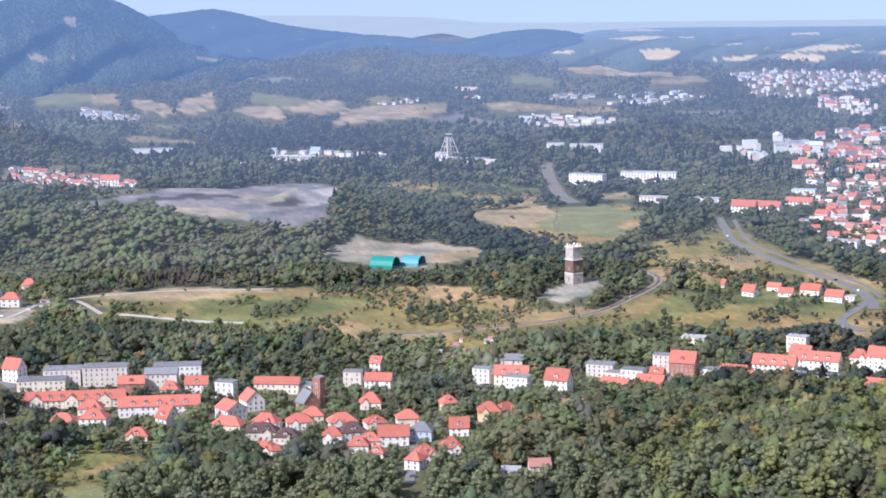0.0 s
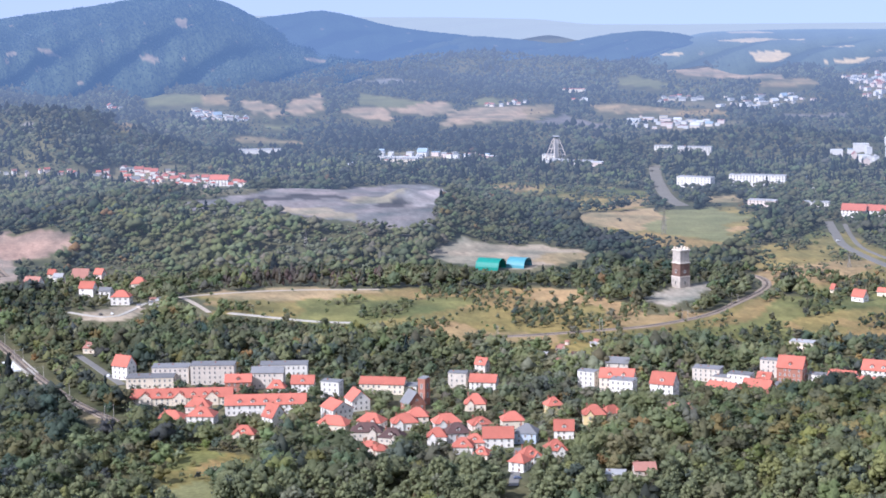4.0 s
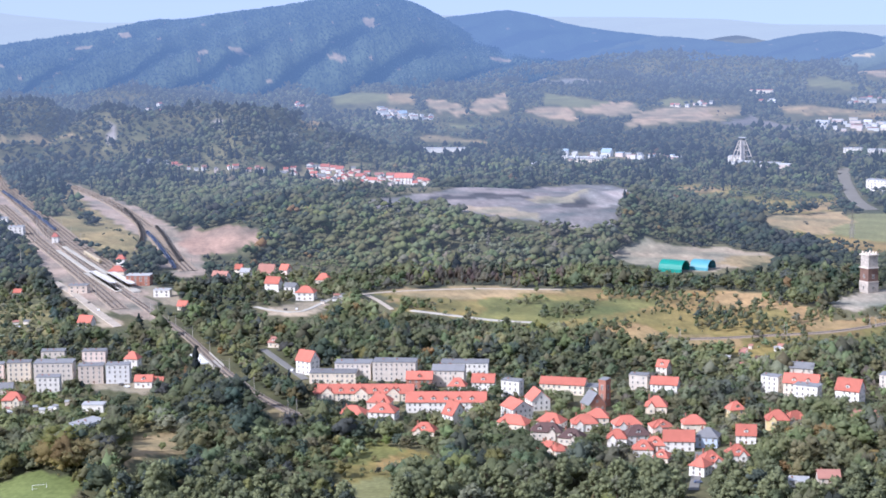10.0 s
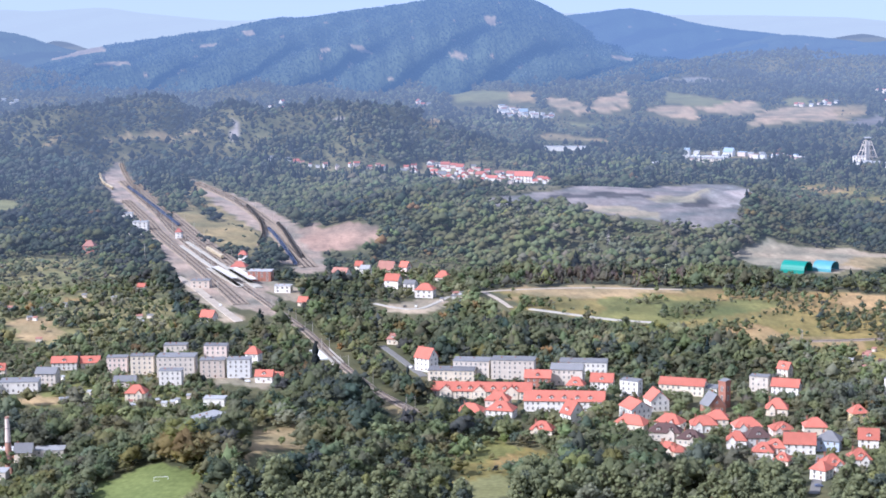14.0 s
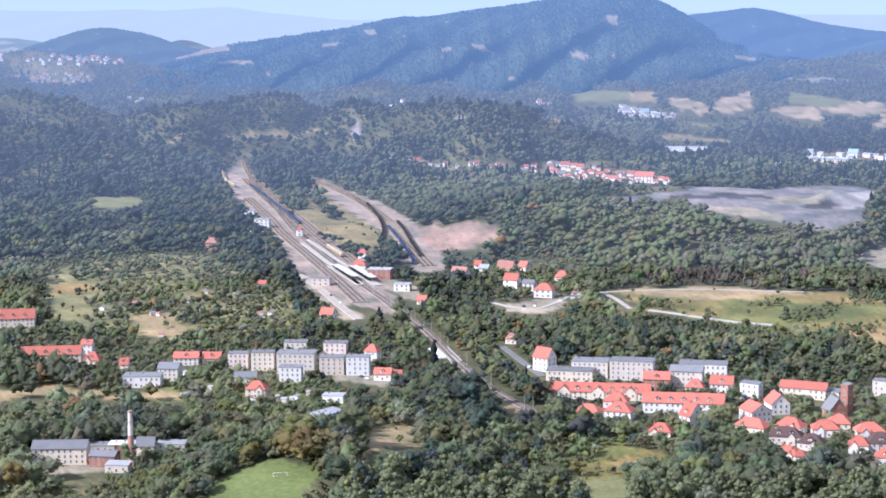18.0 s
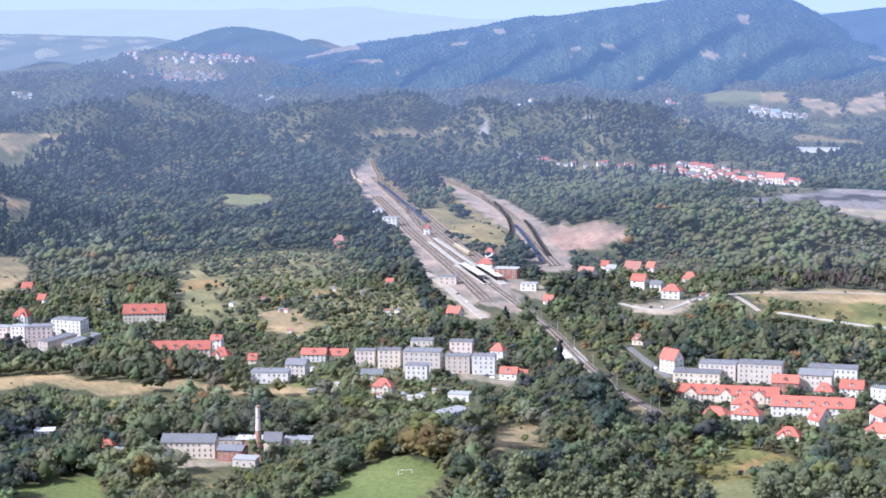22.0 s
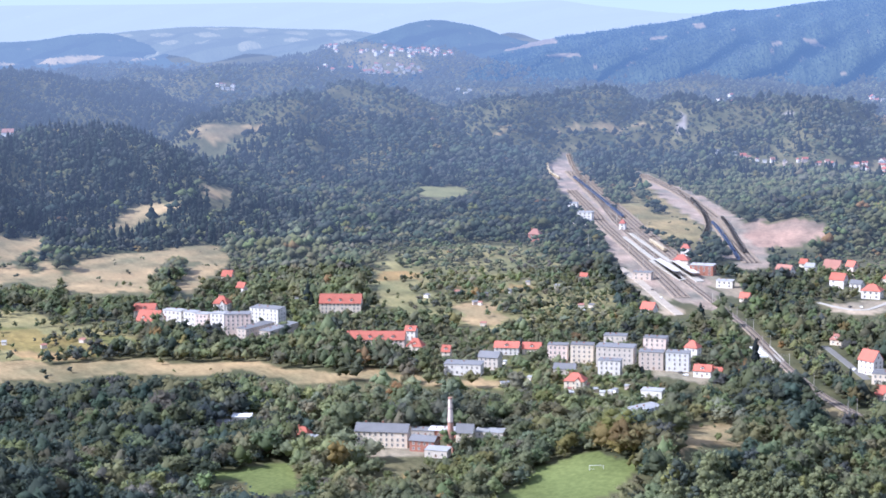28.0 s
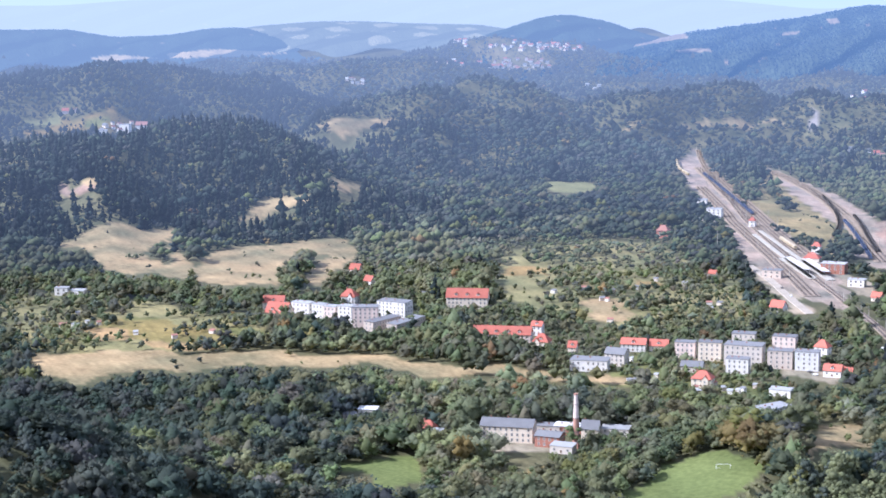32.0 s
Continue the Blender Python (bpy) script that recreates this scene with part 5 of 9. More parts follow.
taken(-651, 1327, 4.6, 3.2, 30)
taken(-688, 1368, 5.2, 3.6, 30)
taken(-560, 1274, 3.9, 2.7, 30)
taken(-603, 1348, 4.8, 3.3, 30)
taken(-3, 1265, 3.2, 2.2, 30)
taken(35, 1313, 4.0, 2.8, 30)
taken(9, 1293, 3.8, 2.7, 30)
taken(32, 1301, 4.4, 3.1, 30)
taken(7, 1286, 4.7, 3.3, 30)
taken(8, 1276, 4.9, 3.5, 30)
taken(24, 1272, 2.7, 1.9, 30)
taken(5, 1243, 4.2, 3.0, 30)
taken(13, 1307, 2.9, 2.0, 30)
taken(18, 1263, 4.8, 3.4, 30)
taken(-823, 1280, 4.9, 3.4, 30)
taken(-803, 1271, 3.0, 2.1, 30)
taken(-859, 1312, 3.7, 2.6, 30)
taken(-790, 1272, 4.4, 3.1, 30)
taken(-829, 1296, 4.5, 3.2, 30)
taken(-867, 1309, 4.5, 3.2, 30)
taken(-796, 1279, 4.7, 3.3, 30)
taken(-792, 1268, 4.3, 3.0, 30)
taken(-961, 1047, 3.2, 2.3, 30)
taken(-899, 1032, 3.4, 2.4, 30)
taken(-961, 1033, 5.2, 3.6, 30)
taken(-951, 1049, 3.1, 2.2, 30)
taken(-970, 1029, 5.1, 3.6, 30)
taken(-863, 1034, 4.0, 2.8, 30)
taken(-850, 1063, 4.6, 3.2, 30)
taken(-995, 1073, 3.5, 2.4, 30)
taken(-334, 1480, 4.0, 2.8, 30)
taken(-330, 1487, 3.2, 2.3, 30)
taken(-332, 1499, 4.5, 3.1, 30)
taken(-336, 1497, 5.3, 3.7, 30)
taken(-326, 1458, 5.1, 3.5, 30)
taken(-341, 1465, 3.0, 2.1, 30)
for px, py in [(308, 2000), (307, 1986), (306, 1970), (304, 1954), (303, 1940), (302, 1924), (301, 1910), (300, 1896), (299, 1882), (298, 1868), (298, 1854), (297, 1840), (296, 1826), (295, 1812), (297, 1798), (298, 1781), (300, 1767), (302, 1750), (303, 1736), (305, 1719), (308, 1704), (311, 1690), (314, 1677), (317, 1660), (320, 1645), (325, 1630), (330, 1614), (334, 1598), (339, 1583), (342, 1566), (345, 1550), (348, 1534), (351, 1517), (351, 1500), (351, 1484), (351, 1467), (349, 1451), (346, 1436), (344, 1420)]:
    taken(px, py, 11.0, 11.0, 65)
for px, py in [(322, 1978), (321, 1962), (319, 1946), (318, 1932), (317, 1916), (315, 1902), (314, 1886), (313, 1872), (313, 1858), (312, 1844), (311, 1830), (311, 1816), (310, 1799), (312, 1787), (314, 1770), (316, 1758), (318, 1741), (320, 1729), (323, 1712), (327, 1697), (330, 1682), (334, 1664), (337, 1648), (341, 1632), (346, 1616), (350, 1599), (354, 1583), (356, 1568), (359, 1552), (362, 1537), (364, 1522), (363, 1505), (363, 1489), (362, 1472)]:
    taken(px, py, 6.5, 6.5, 65)
for px, py in [(350, 1462), (344, 1449), (338, 1436), (331, 1424), (325, 1411), (317, 1396), (309, 1381), (308, 1367), (307, 1353), (312, 1328)]:
    taken(px, py, 9.0, 9.0, 65)
for px, py in [(150, 2564), (149, 2554), (150, 2546), (149, 2538), (149, 2532), (149, 2526), (148, 2520), (149, 2514), (148, 2508), (148, 2504), (148, 2496), (148, 2490), (148, 2484), (147, 2476), (148, 2468), (148, 2458), (148, 2448), (147, 2436), (147, 2416), (147, 2394), (146, 2371), (146, 2353), (146, 2337), (145, 2325), (145, 2313), (145, 2301), (146, 2291), (147, 2277), (148, 2263), (149, 2249), (149, 2233), (150, 2219), (151, 2203), (153, 2191), (155, 2176), (157, 2164), (160, 2152)]:
    taken(px, py, 17.0, 17.0, 70)
for px, py in [(-317, 1519), (-308, 1502), (-298, 1486), (-291, 1471), (-284, 1457), (-277, 1442)]:
    taken(px, py, 6.0, 6.0, 65)
for px, py in [(-261, 1440), (-248, 1434), (-236, 1427), (-220, 1419), (-203, 1410), (-187, 1402), (-170, 1398), (-152, 1395)]:
    taken(px, py, 7.0, 7.0, 65)
for px, py in [(-314, 1519), (-300, 1527), (-286, 1535), (-272, 1539), (-258, 1544), (-244, 1548), (-230, 1552), (-214, 1553), (-197, 1553), (-181, 1554), (-164, 1554), (-148, 1555)]:
    taken(px, py, 6.0, 6.0, 65)
for px, py in [(-395, 1446), (-383, 1437), (-371, 1428), (-350, 1428), (-348, 1443), (-345, 1458), (-342, 1474), (-340, 1489)]:
    taken(px, py, 6.0, 6.0, 65)
for px, py in [(-341, 1269), (-334, 1257), (-327, 1244), (-320, 1232), (-312, 1218), (-305, 1205), (-295, 1188), (-285, 1170)]:
    taken(px, py, 7.0, 7.0, 65)
for px, py in [(-17, 981), (-17, 966), (-18, 950), (-18, 935), (-19, 908)]:
    taken(px, py, 7.0, 7.0, 65)
for px, py in [(-614, 1558), (-606, 1546), (-598, 1534), (-590, 1522), (-581, 1509), (-573, 1497), (-565, 1485), (-557, 1472), (-550, 1460), (-542, 1447), (-534, 1434), (-527, 1422), (-519, 1409), (-511, 1396), (-503, 1384), (-495, 1371), (-487, 1359), (-479, 1346)]:
    taken(px, py, 9.0, 9.0, 65)
for px, py in [(-1046, 2371), (-1044, 2370), (-1040, 2368), (-1038, 2366), (-1035, 2363), (-1031, 2361), (-1028, 2358), (-1024, 2355), (-1020, 2350), (-1016, 2345), (-1011, 2341), (-1007, 2334), (-1003, 2329), (-997, 2323), (-992, 2314), (-987, 2308), (-980, 2300), (-975, 2291), (-967, 2281), (-959, 2267), (-949, 2248), (-908, 2157), (-891, 2120), (-879, 2097), (-870, 2082), (-860, 2064), (-852, 2050), (-843, 2034), (-834, 2019), (-825, 2001), (-815, 1985), (-808, 1971), (-798, 1955), (-791, 1941), (-782, 1927), (-774, 1914), (-766, 1899), (-757, 1884), (-750, 1871), (-742, 1857), (-733, 1844), (-726, 1831), (-717, 1818), (-711, 1805), (-702, 1791), (-694, 1779), (-687, 1765), (-679, 1753)]:
    taken(px, py, 9.0, 9.0, 40)
for px, py in [(-670, 1739), (-663, 1727), (-654, 1713), (-648, 1701), (-640, 1689), (-633, 1677), (-624, 1663), (-617, 1650), (-610, 1638), (-603, 1626), (-595, 1614), (-588, 1599), (-584, 1596), (-576, 1584), (-569, 1571), (-562, 1559), (-555, 1547), (-547, 1534), (-540, 1522), (-532, 1509), (-524, 1497), (-517, 1484), (-509, 1471), (-501, 1459), (-494, 1446), (-486, 1433), (-478, 1421), (-470, 1408), (-462, 1395), (-455, 1383), (-447, 1370), (-439, 1357), (-432, 1344), (-424, 1332), (-417, 1319), (-409, 1306), (-402, 1294), (-396, 1281), (-389, 1268), (-382, 1256), (-376, 1244), (-369, 1231), (-363, 1218), (-356, 1206), (-349, 1194), (-342, 1182), (-335, 1169), (-328, 1157)]:
    taken(px, py, 9.0, 9.0, 40)
for px, py in [(-319, 1142), (-309, 1127), (-300, 1112), (-291, 1100), (-282, 1088), (-273, 1077), (-264, 1065)]:
    taken(px, py, 9.0, 9.0, 40)
for px, py in [(-921, 2384), (-916, 2380), (-909, 2376), (-903, 2370), (-896, 2364), (-890, 2356), (-882, 2346), (-874, 2336), (-866, 2324), (-857, 2310), (-845, 2291), (-833, 2268), (-815, 2232), (-797, 2194), (-785, 2171), (-774, 2153), (-766, 2141), (-757, 2132), (-749, 2120), (-744, 2109), (-738, 2098), (-732, 2087), (-726, 2077), (-720, 2064), (-713, 2050), (-706, 2035), (-699, 2023), (-693, 2010), (-687, 1997), (-680, 1985), (-674, 1972), (-667, 1960), (-661, 1945), (-654, 1932), (-648, 1920), (-641, 1907), (-634, 1893), (-628, 1880), (-622, 1867), (-617, 1854), (-611, 1841), (-605, 1828), (-600, 1815), (-594, 1802), (-589, 1790), (-581, 1773), (-575, 1758), (-569, 1743)]:
    taken(px, py, 9.0, 9.0, 45)
for px, py in [(-563, 1729), (-556, 1714), (-551, 1701), (-545, 1686), (-539, 1673), (-532, 1659), (-526, 1646), (-521, 1633), (-515, 1620)]:
    taken(px, py, 9.0, 9.0, 45)
for px, py in [(-62, 1332), (-45, 1336), (-28, 1340), (-11, 1344), (8, 1352), (28, 1359), (44, 1366), (60, 1372), (76, 1379), (88, 1390), (100, 1401), (112, 1412), (124, 1423), (131, 1436), (138, 1449), (145, 1462), (152, 1475), (158, 1488), (164, 1501), (171, 1514), (177, 1527), (183, 1546), (189, 1564), (190, 1580), (190, 1597), (181, 1619)]:
    taken(px, py, 7.0, 7.0, 35)
taken(-367, 1224, 26, 26, 70)
taken(114, 1553, 12, 14, 50)
taken(-54, 1656, 22, 14, 50)
taken(-28, 1660, 20, 14, 50)
taken(271, 2357, 72.7, 13.0)
taken(188, 2322, 47.4, 13.0)
taken(251, 2127, 33.3, 13.0)
taken(314, 2131, 29.9, 13.0)
taken(341, 2030, 27.1, 12.0)
taken(366, 2025, 33.4, 12.0)
taken(446, 2213, 28.8, 13.0)
taken(432, 1951, 16.6, 9.4, 14)
taken(392, 1765, 36.6, 13.0)
taken(417, 2095, 31.4, 12.0)
taken(170, 2681, 26.0, 13.0)
taken(213, 2647, 48.6, 13.0)
taken(-464, 2885, 72.1, 13.0)
taken(-217, 2641, 46.7, 13.0)
taken(3, 2702, 23.1, 12.8)
taken(48, 2592, 31.7, 13.0)
taken(52, 3692, 45.6, 13.0)
taken(-99, 2724, 30.6, 13.0)
taken(-437, 2376, 25.4, 12.0)
taken(-571, 1608, 14.6, 10.4, 14)
taken(-710, 1810, 6.6, 6.0, 14)
taken(-584, 1656, 8.2, 6.0, 14)
taken(-832, 1961, 11.4, 6.3, 14)
taken(-777, 1867, 16.6, 9.2, 14)
taken(-772, 1832, 29.7, 8.0)
taken(-760, 1691, 12.2, 9.0, 14)
taken(-1933, 2159, 13.1, 7.2, 14)
taken(-1937, 2217, 16.8, 9.7, 14)
taken(-1942, 2263, 18.9, 12.0, 14)
taken(458, 2215, 14.7, 10.3, 14)
taken(458, 2142, 9.7, 6.8, 14)
taken(666, 2939, 13.4, 9.4, 14)
taken(543, 2616, 24.6, 12.0)
taken(567, 2299, 12.5, 8.7, 14)
taken(547, 2296, 23.0, 12.0)
taken(638, 2808, 10.7, 7.5, 14)
taken(425, 1866, 12.0, 8.4, 14)
taken(441, 1988, 10.4, 7.3, 14)
taken(504, 2154, 10.6, 7.4, 14)
taken(432, 1856, 8.2, 5.8, 14)
taken(423, 1819, 11.8, 8.3, 14)
taken(416, 1932, 9.5, 6.6, 14)
taken(395, 1809, 11.3, 7.9, 14)
taken(687, 2863, 16.8, 11.8, 14)
taken(523, 2602, 16.5, 11.5, 14)
taken(573, 2341, 8.8, 6.2, 14)
taken(585, 2576, 13.3, 9.3, 14)
taken(531, 2406, 11.4, 8.0, 14)
taken(414, 1836, 7.0, 4.9, 14)
taken(423, 1760, 10.7, 7.5, 14)
taken(428, 1781, 11.4, 8.0, 14)
taken(527, 2177, 12.0, 8.4, 14)
taken(626, 2702, 13.9, 9.7, 14)
taken(385, 1934, 6.9, 4.8, 14)
taken(605, 2810, 11.1, 7.7, 14)
taken(412, 1963, 17.0, 11.9, 14)
taken(714, 2980, 16.1, 11.3, 14)
taken(574, 2474, 9.2, 6.5, 14)
taken(389, 1757, 7.5, 5.2, 14)
taken(613, 2922, 14.4, 10.1, 14)
taken(488, 2385, 11.4, 8.0, 14)
taken(378, 1791, 7.6, 5.3, 14)
taken(581, 2409, 9.6, 6.7, 14)
taken(490, 2243, 13.4, 9.3, 14)
taken(491, 2149, 11.0, 7.7, 14)
taken(474, 2120, 9.6, 6.7, 14)
taken(550, 2254, 15.9, 11.1, 14)
taken(436, 2007, 13.0, 9.1, 14)
taken(519, 2515, 10.0, 7.0, 14)
taken(525, 2311, 11.6, 8.1, 14)
taken(461, 1989, 11.8, 8.3, 14)
taken(411, 1783, 6.9, 4.8, 14)
taken(481, 2321, 19.8, 12.0, 14)
taken(537, 2515, 8.6, 6.0, 14)
taken(507, 2417, 14.0, 9.8, 14)
taken(705, 3010, 17.1, 12.0, 14)
taken(627, 2655, 15.1, 10.6, 14)
taken(660, 2867, 13.4, 9.4, 14)
taken(557, 2341, 11.4, 8.0, 14)
taken(662, 2772, 12.1, 8.5, 14)
taken(442, 2084, 8.2, 5.8, 14)
taken(609, 2747, 13.2, 9.3, 14)
taken(448, 1892, 11.3, 7.9, 14)
taken(496, 2092, 8.4, 5.9, 14)
taken(579, 2451, 12.2, 8.6, 14)
taken(502, 2504, 12.1, 8.5, 14)
taken(616, 2614, 11.6, 8.1, 14)
taken(504, 2373, 8.3, 5.8, 14)
taken(649, 2674, 12.6, 8.8, 14)
taken(514, 2242, 10.1, 7.0, 14)
taken(514, 2461, 10.4, 7.3, 14)
taken(492, 2033, 8.6, 6.0, 14)
taken(448, 1838, 6.6, 4.6, 14)
taken(556, 2458, 8.6, 6.0, 14)
taken(390, 1876, 9.2, 6.4, 14)
taken(428, 1948, 8.7, 6.1, 14)
taken(572, 2694, 19.0, 12.0, 14)
taken(426, 1915, 12.2, 8.6, 14)
taken(395, 1942, 15.8, 11.1, 14)
taken(467, 1922, 11.7, 8.2, 14)
taken(498, 2301, 11.0, 7.7, 14)
taken(461, 1876, 15.1, 10.6, 14)
taken(504, 2471, 15.8, 11.0, 14)
taken(558, 2410, 14.4, 10.1, 14)
taken(441, 2035, 10.7, 7.5, 14)
taken(579, 2656, 16.6, 11.6, 14)
taken(453, 2032, 9.4, 6.6, 14)
taken(404, 1859, 6.8, 4.8, 14)
taken(487, 2063, 10.8, 7.6, 14)
taken(509, 2188, 14.3, 10.0, 14)
taken(436, 1895, 17.8, 12.0, 14)
taken(528, 2251, 17.5, 12.0, 14)
taken(486, 2465, 13.0, 9.1, 14)
taken(555, 2685, 13.4, 9.4, 14)
for px, py in [(-1072, 2508), (-963, 2294), (-779, 1940)]:
    taken(px, py, 9.0, 9.0, 40)
for px, py in [(-1055, 2392), (-1021, 2323), (-971, 2241)]:
    taken(px, py, 6.0, 6.0, 40)
for px, py in [(-901, 2360), (-824, 2246), (-751, 2127), (-667, 1968)]:
    taken(px, py, 9.0, 9.0, 40)
for px, py in [(-1000, 2359), (-933, 2237), (-859, 2103), (-751, 1914)]:
    taken(px, py, 10.0, 10.0, 40)
taken(-79, 1109, 8, 8, 60)
taken(11, 2694, 24, 24, 60)

# ---- towns beyond the valley ----
# each: mix of colours, outline, number of buildings, least and greatest width, storeys
QUARTERS = [
    ("near", [(525, 2430), (647, 2590), (413, 1645), (394, 1648), (382, 1738), (399, 1925), (406, 2056), (451, 2215), (488, 2241)], 45, 9, 19, 2),
    ("near", [(661, 3023), (695, 3050), (751, 3010), (645, 2583), (544, 2598), (482, 2571), (490, 2635), (600, 2780)], 40, 12, 30, 2),
    ("pale", [(391, 2665), (428, 2690), (477, 2678), (547, 2825), (613, 2841), (597, 2768), (485, 2499), (403, 2631)], 24, 14, 32, 3),
    ("pale", [(324, 2412), (357, 2460), (334, 2251), (316, 2250)], 6, 8, 14, 1),
    ("far", [(622, 3913), (682, 3909), (773, 3876), (948, 3812), (904, 3633), (766, 3509), (661, 3417), (593, 3460), (604, 3523)], 130, 9, 20, 2),
    ("far", [(701, 3407), (766, 3411), (795, 3267), (787, 3234), (749, 3201), (715, 3228), (685, 3279)], 30, 10, 24, 3),
    ("pale", [(139, 3321), (206, 3306), (263, 3247), (330, 3205), (345, 3163), (256, 3162), (176, 3149), (138, 3175)], 34, 10, 30, 1),
    ("pale", [(303, 3605), (348, 3607), (463, 3623), (512, 3497), (518, 3461), (374, 3335), (308, 3531)], 28, 10, 28, 1),
    ("far", [(206, 3576), (318, 3644), (311, 3570), (214, 3534)], 14, 8, 16, 1),
    ("pale", [(-684, 3471), (-603, 3324), (-543, 3308), (-554, 3279), (-647, 3283)], 32, 8, 26, 1),
    ("pale", [(-273, 2839), (-193, 2779), (-196, 2671), (-240, 2621)], 16, 9, 26, 2),
    ("pale", [(-303, 2639), (-280, 2617), (-276, 2573), (-293, 2577)], 4, 10, 20, 1),
    ("pale", [(-180, 2786), (-154, 2786), (-79, 2755), (-83, 2719), (-157, 2756)], 13, 9, 24, 2),
    ("pale", [(-14, 2714), (64, 2593), (67, 2563), (-2, 2620)], 10, 10, 24, 1),
    ("far", [(-144, 3529), (-23, 3540), (-12, 3512), (-130, 3458)], 9, 8, 12, 1),
    ("far", [(44, 3574), (77, 3573), (77, 3547), (46, 3554)], 4, 10, 16, 1),
    ("red", [(-641, 2462), (-603, 2546), (-507, 2485), (-479, 2464), (-405, 2404), (-405, 2357), (-448, 2342), (-492, 2333), (-538, 2368), (-629, 2447)], 62, 8, 15, 1),
    ("red", [(-875, 2516), (-861, 2510), (-735, 2475), (-643, 2441), (-641, 2431), (-741, 2465)], 15, 7, 14, 1),
    ("red", [(-2287, 3721), (-2121, 3600), (-2063, 3656), (-1974, 3710), (-1909, 3754), (-1870, 3734), (-1908, 3586), (-2004, 3602)], 50, 9, 17, 1),
    ("far", [(-1956, 3148), (-2143, 3584), (-1929, 3320), (-1913, 3177)], 10, 9, 14, 1),
    ("red", [(-2065, 3558), (-1884, 3540), (-1840, 3536), (-1910, 3433), (-1946, 3422)], 38, 9, 16, 1),
    ("far", [(-1955, 2174), (-1957, 2293), (-1946, 2294), (-1933, 2223), (-1931, 2153)], 8, 6, 12, 1),
    ("far", [(-2077, 2225), (-2047, 2231), (-2037, 2222), (-2067, 2218)], 3, 9, 14, 1),
    ("far", [(-2002, 2939), (-1981, 2977), (-1968, 2964), (-1978, 2933)], 7, 7, 12, 1),
    ("pale", [(-1654, 3285), (-1618, 3287), (-1603, 3255), (-1639, 3254)], 3, 9, 16, 1),
    ("red", [(-1130, 3380), (-1089, 3379), (-872, 2705), (-902, 2699)], 4, 9, 16, 1),
    ("red", [(-877, 3539), (-841, 3531), (-834, 3502), (-870, 3508)], 4, 10, 20, 1),
]
MIX = {"near": (("white", "cream", "pink", "white", "yellow", "pink", "lightgrey"), ("red", "rust", "red", "rust", "grey", "slate", "white")), "red": (("white", "cream", "white", "pink"), ("red", "red", "rust", "red", "slate")),
       "pale": (("white", "white", "lightgrey", "cream", "pink"), ("white", "grey", "white", "rust", "bluegrey", "grey")), "far": (("white", "white", "cream", "pink"), ("rust", "grey", "red", "white", "slate"))}


def settle():
    """Where the town buildings stand: spread over their quarter, not touching."""
    rng = random.Random(21)
    out = []
    for mix, ring, count, small, large, storeys in QUARTERS:
        xs, ys = [p[0] for p in ring], [p[1] for p in ring]
        here, tries = [], 0
        street = rng.uniform(-40, 40)
        while len(here) < count and tries < count * 40:
            tries += 1
            x, y = rng.uniform(min(xs), max(xs)), rng.uniform(min(ys), max(ys))
            w = (small + (large - small) * rng.random() ** 2.4) * 0.82
            if not inside(np.array([x]), np.array([y]), ring)[0] or any(math.hypot(x - q[0], y - q[1]) < 0.55 * (w + q[2]) + 1 for q in here):
                continue
            flat = rng.random() < (0.75 if mix == "pale" else 0.3 if w > 15 else 0.12)
            h = 2.3 * rng.uniform(storeys, storeys + (1.3 if w > 12 else 0.6)) + 0.8
            d = min(w * rng.uniform(0.5, 0.9), 14)
            here.append((round(x), round(y), round(w, 1), round(d, 1), h, 0.5 if flat else round(d * rng.uniform(0.3, 0.45), 1), "flat" if flat else rng.choice(("gable", "gable", "hip")), rng.choice(MIX[mix][0]), rng.choice(MIX[mix][1]), round(street + rng.choice((0, 0, 90)) + rng.uniform(-8, 8))))
        out += here
    return out


TOWN = settle()
for q in TOWN:
    taken(q[0], q[1], q[2], q[3], 11)

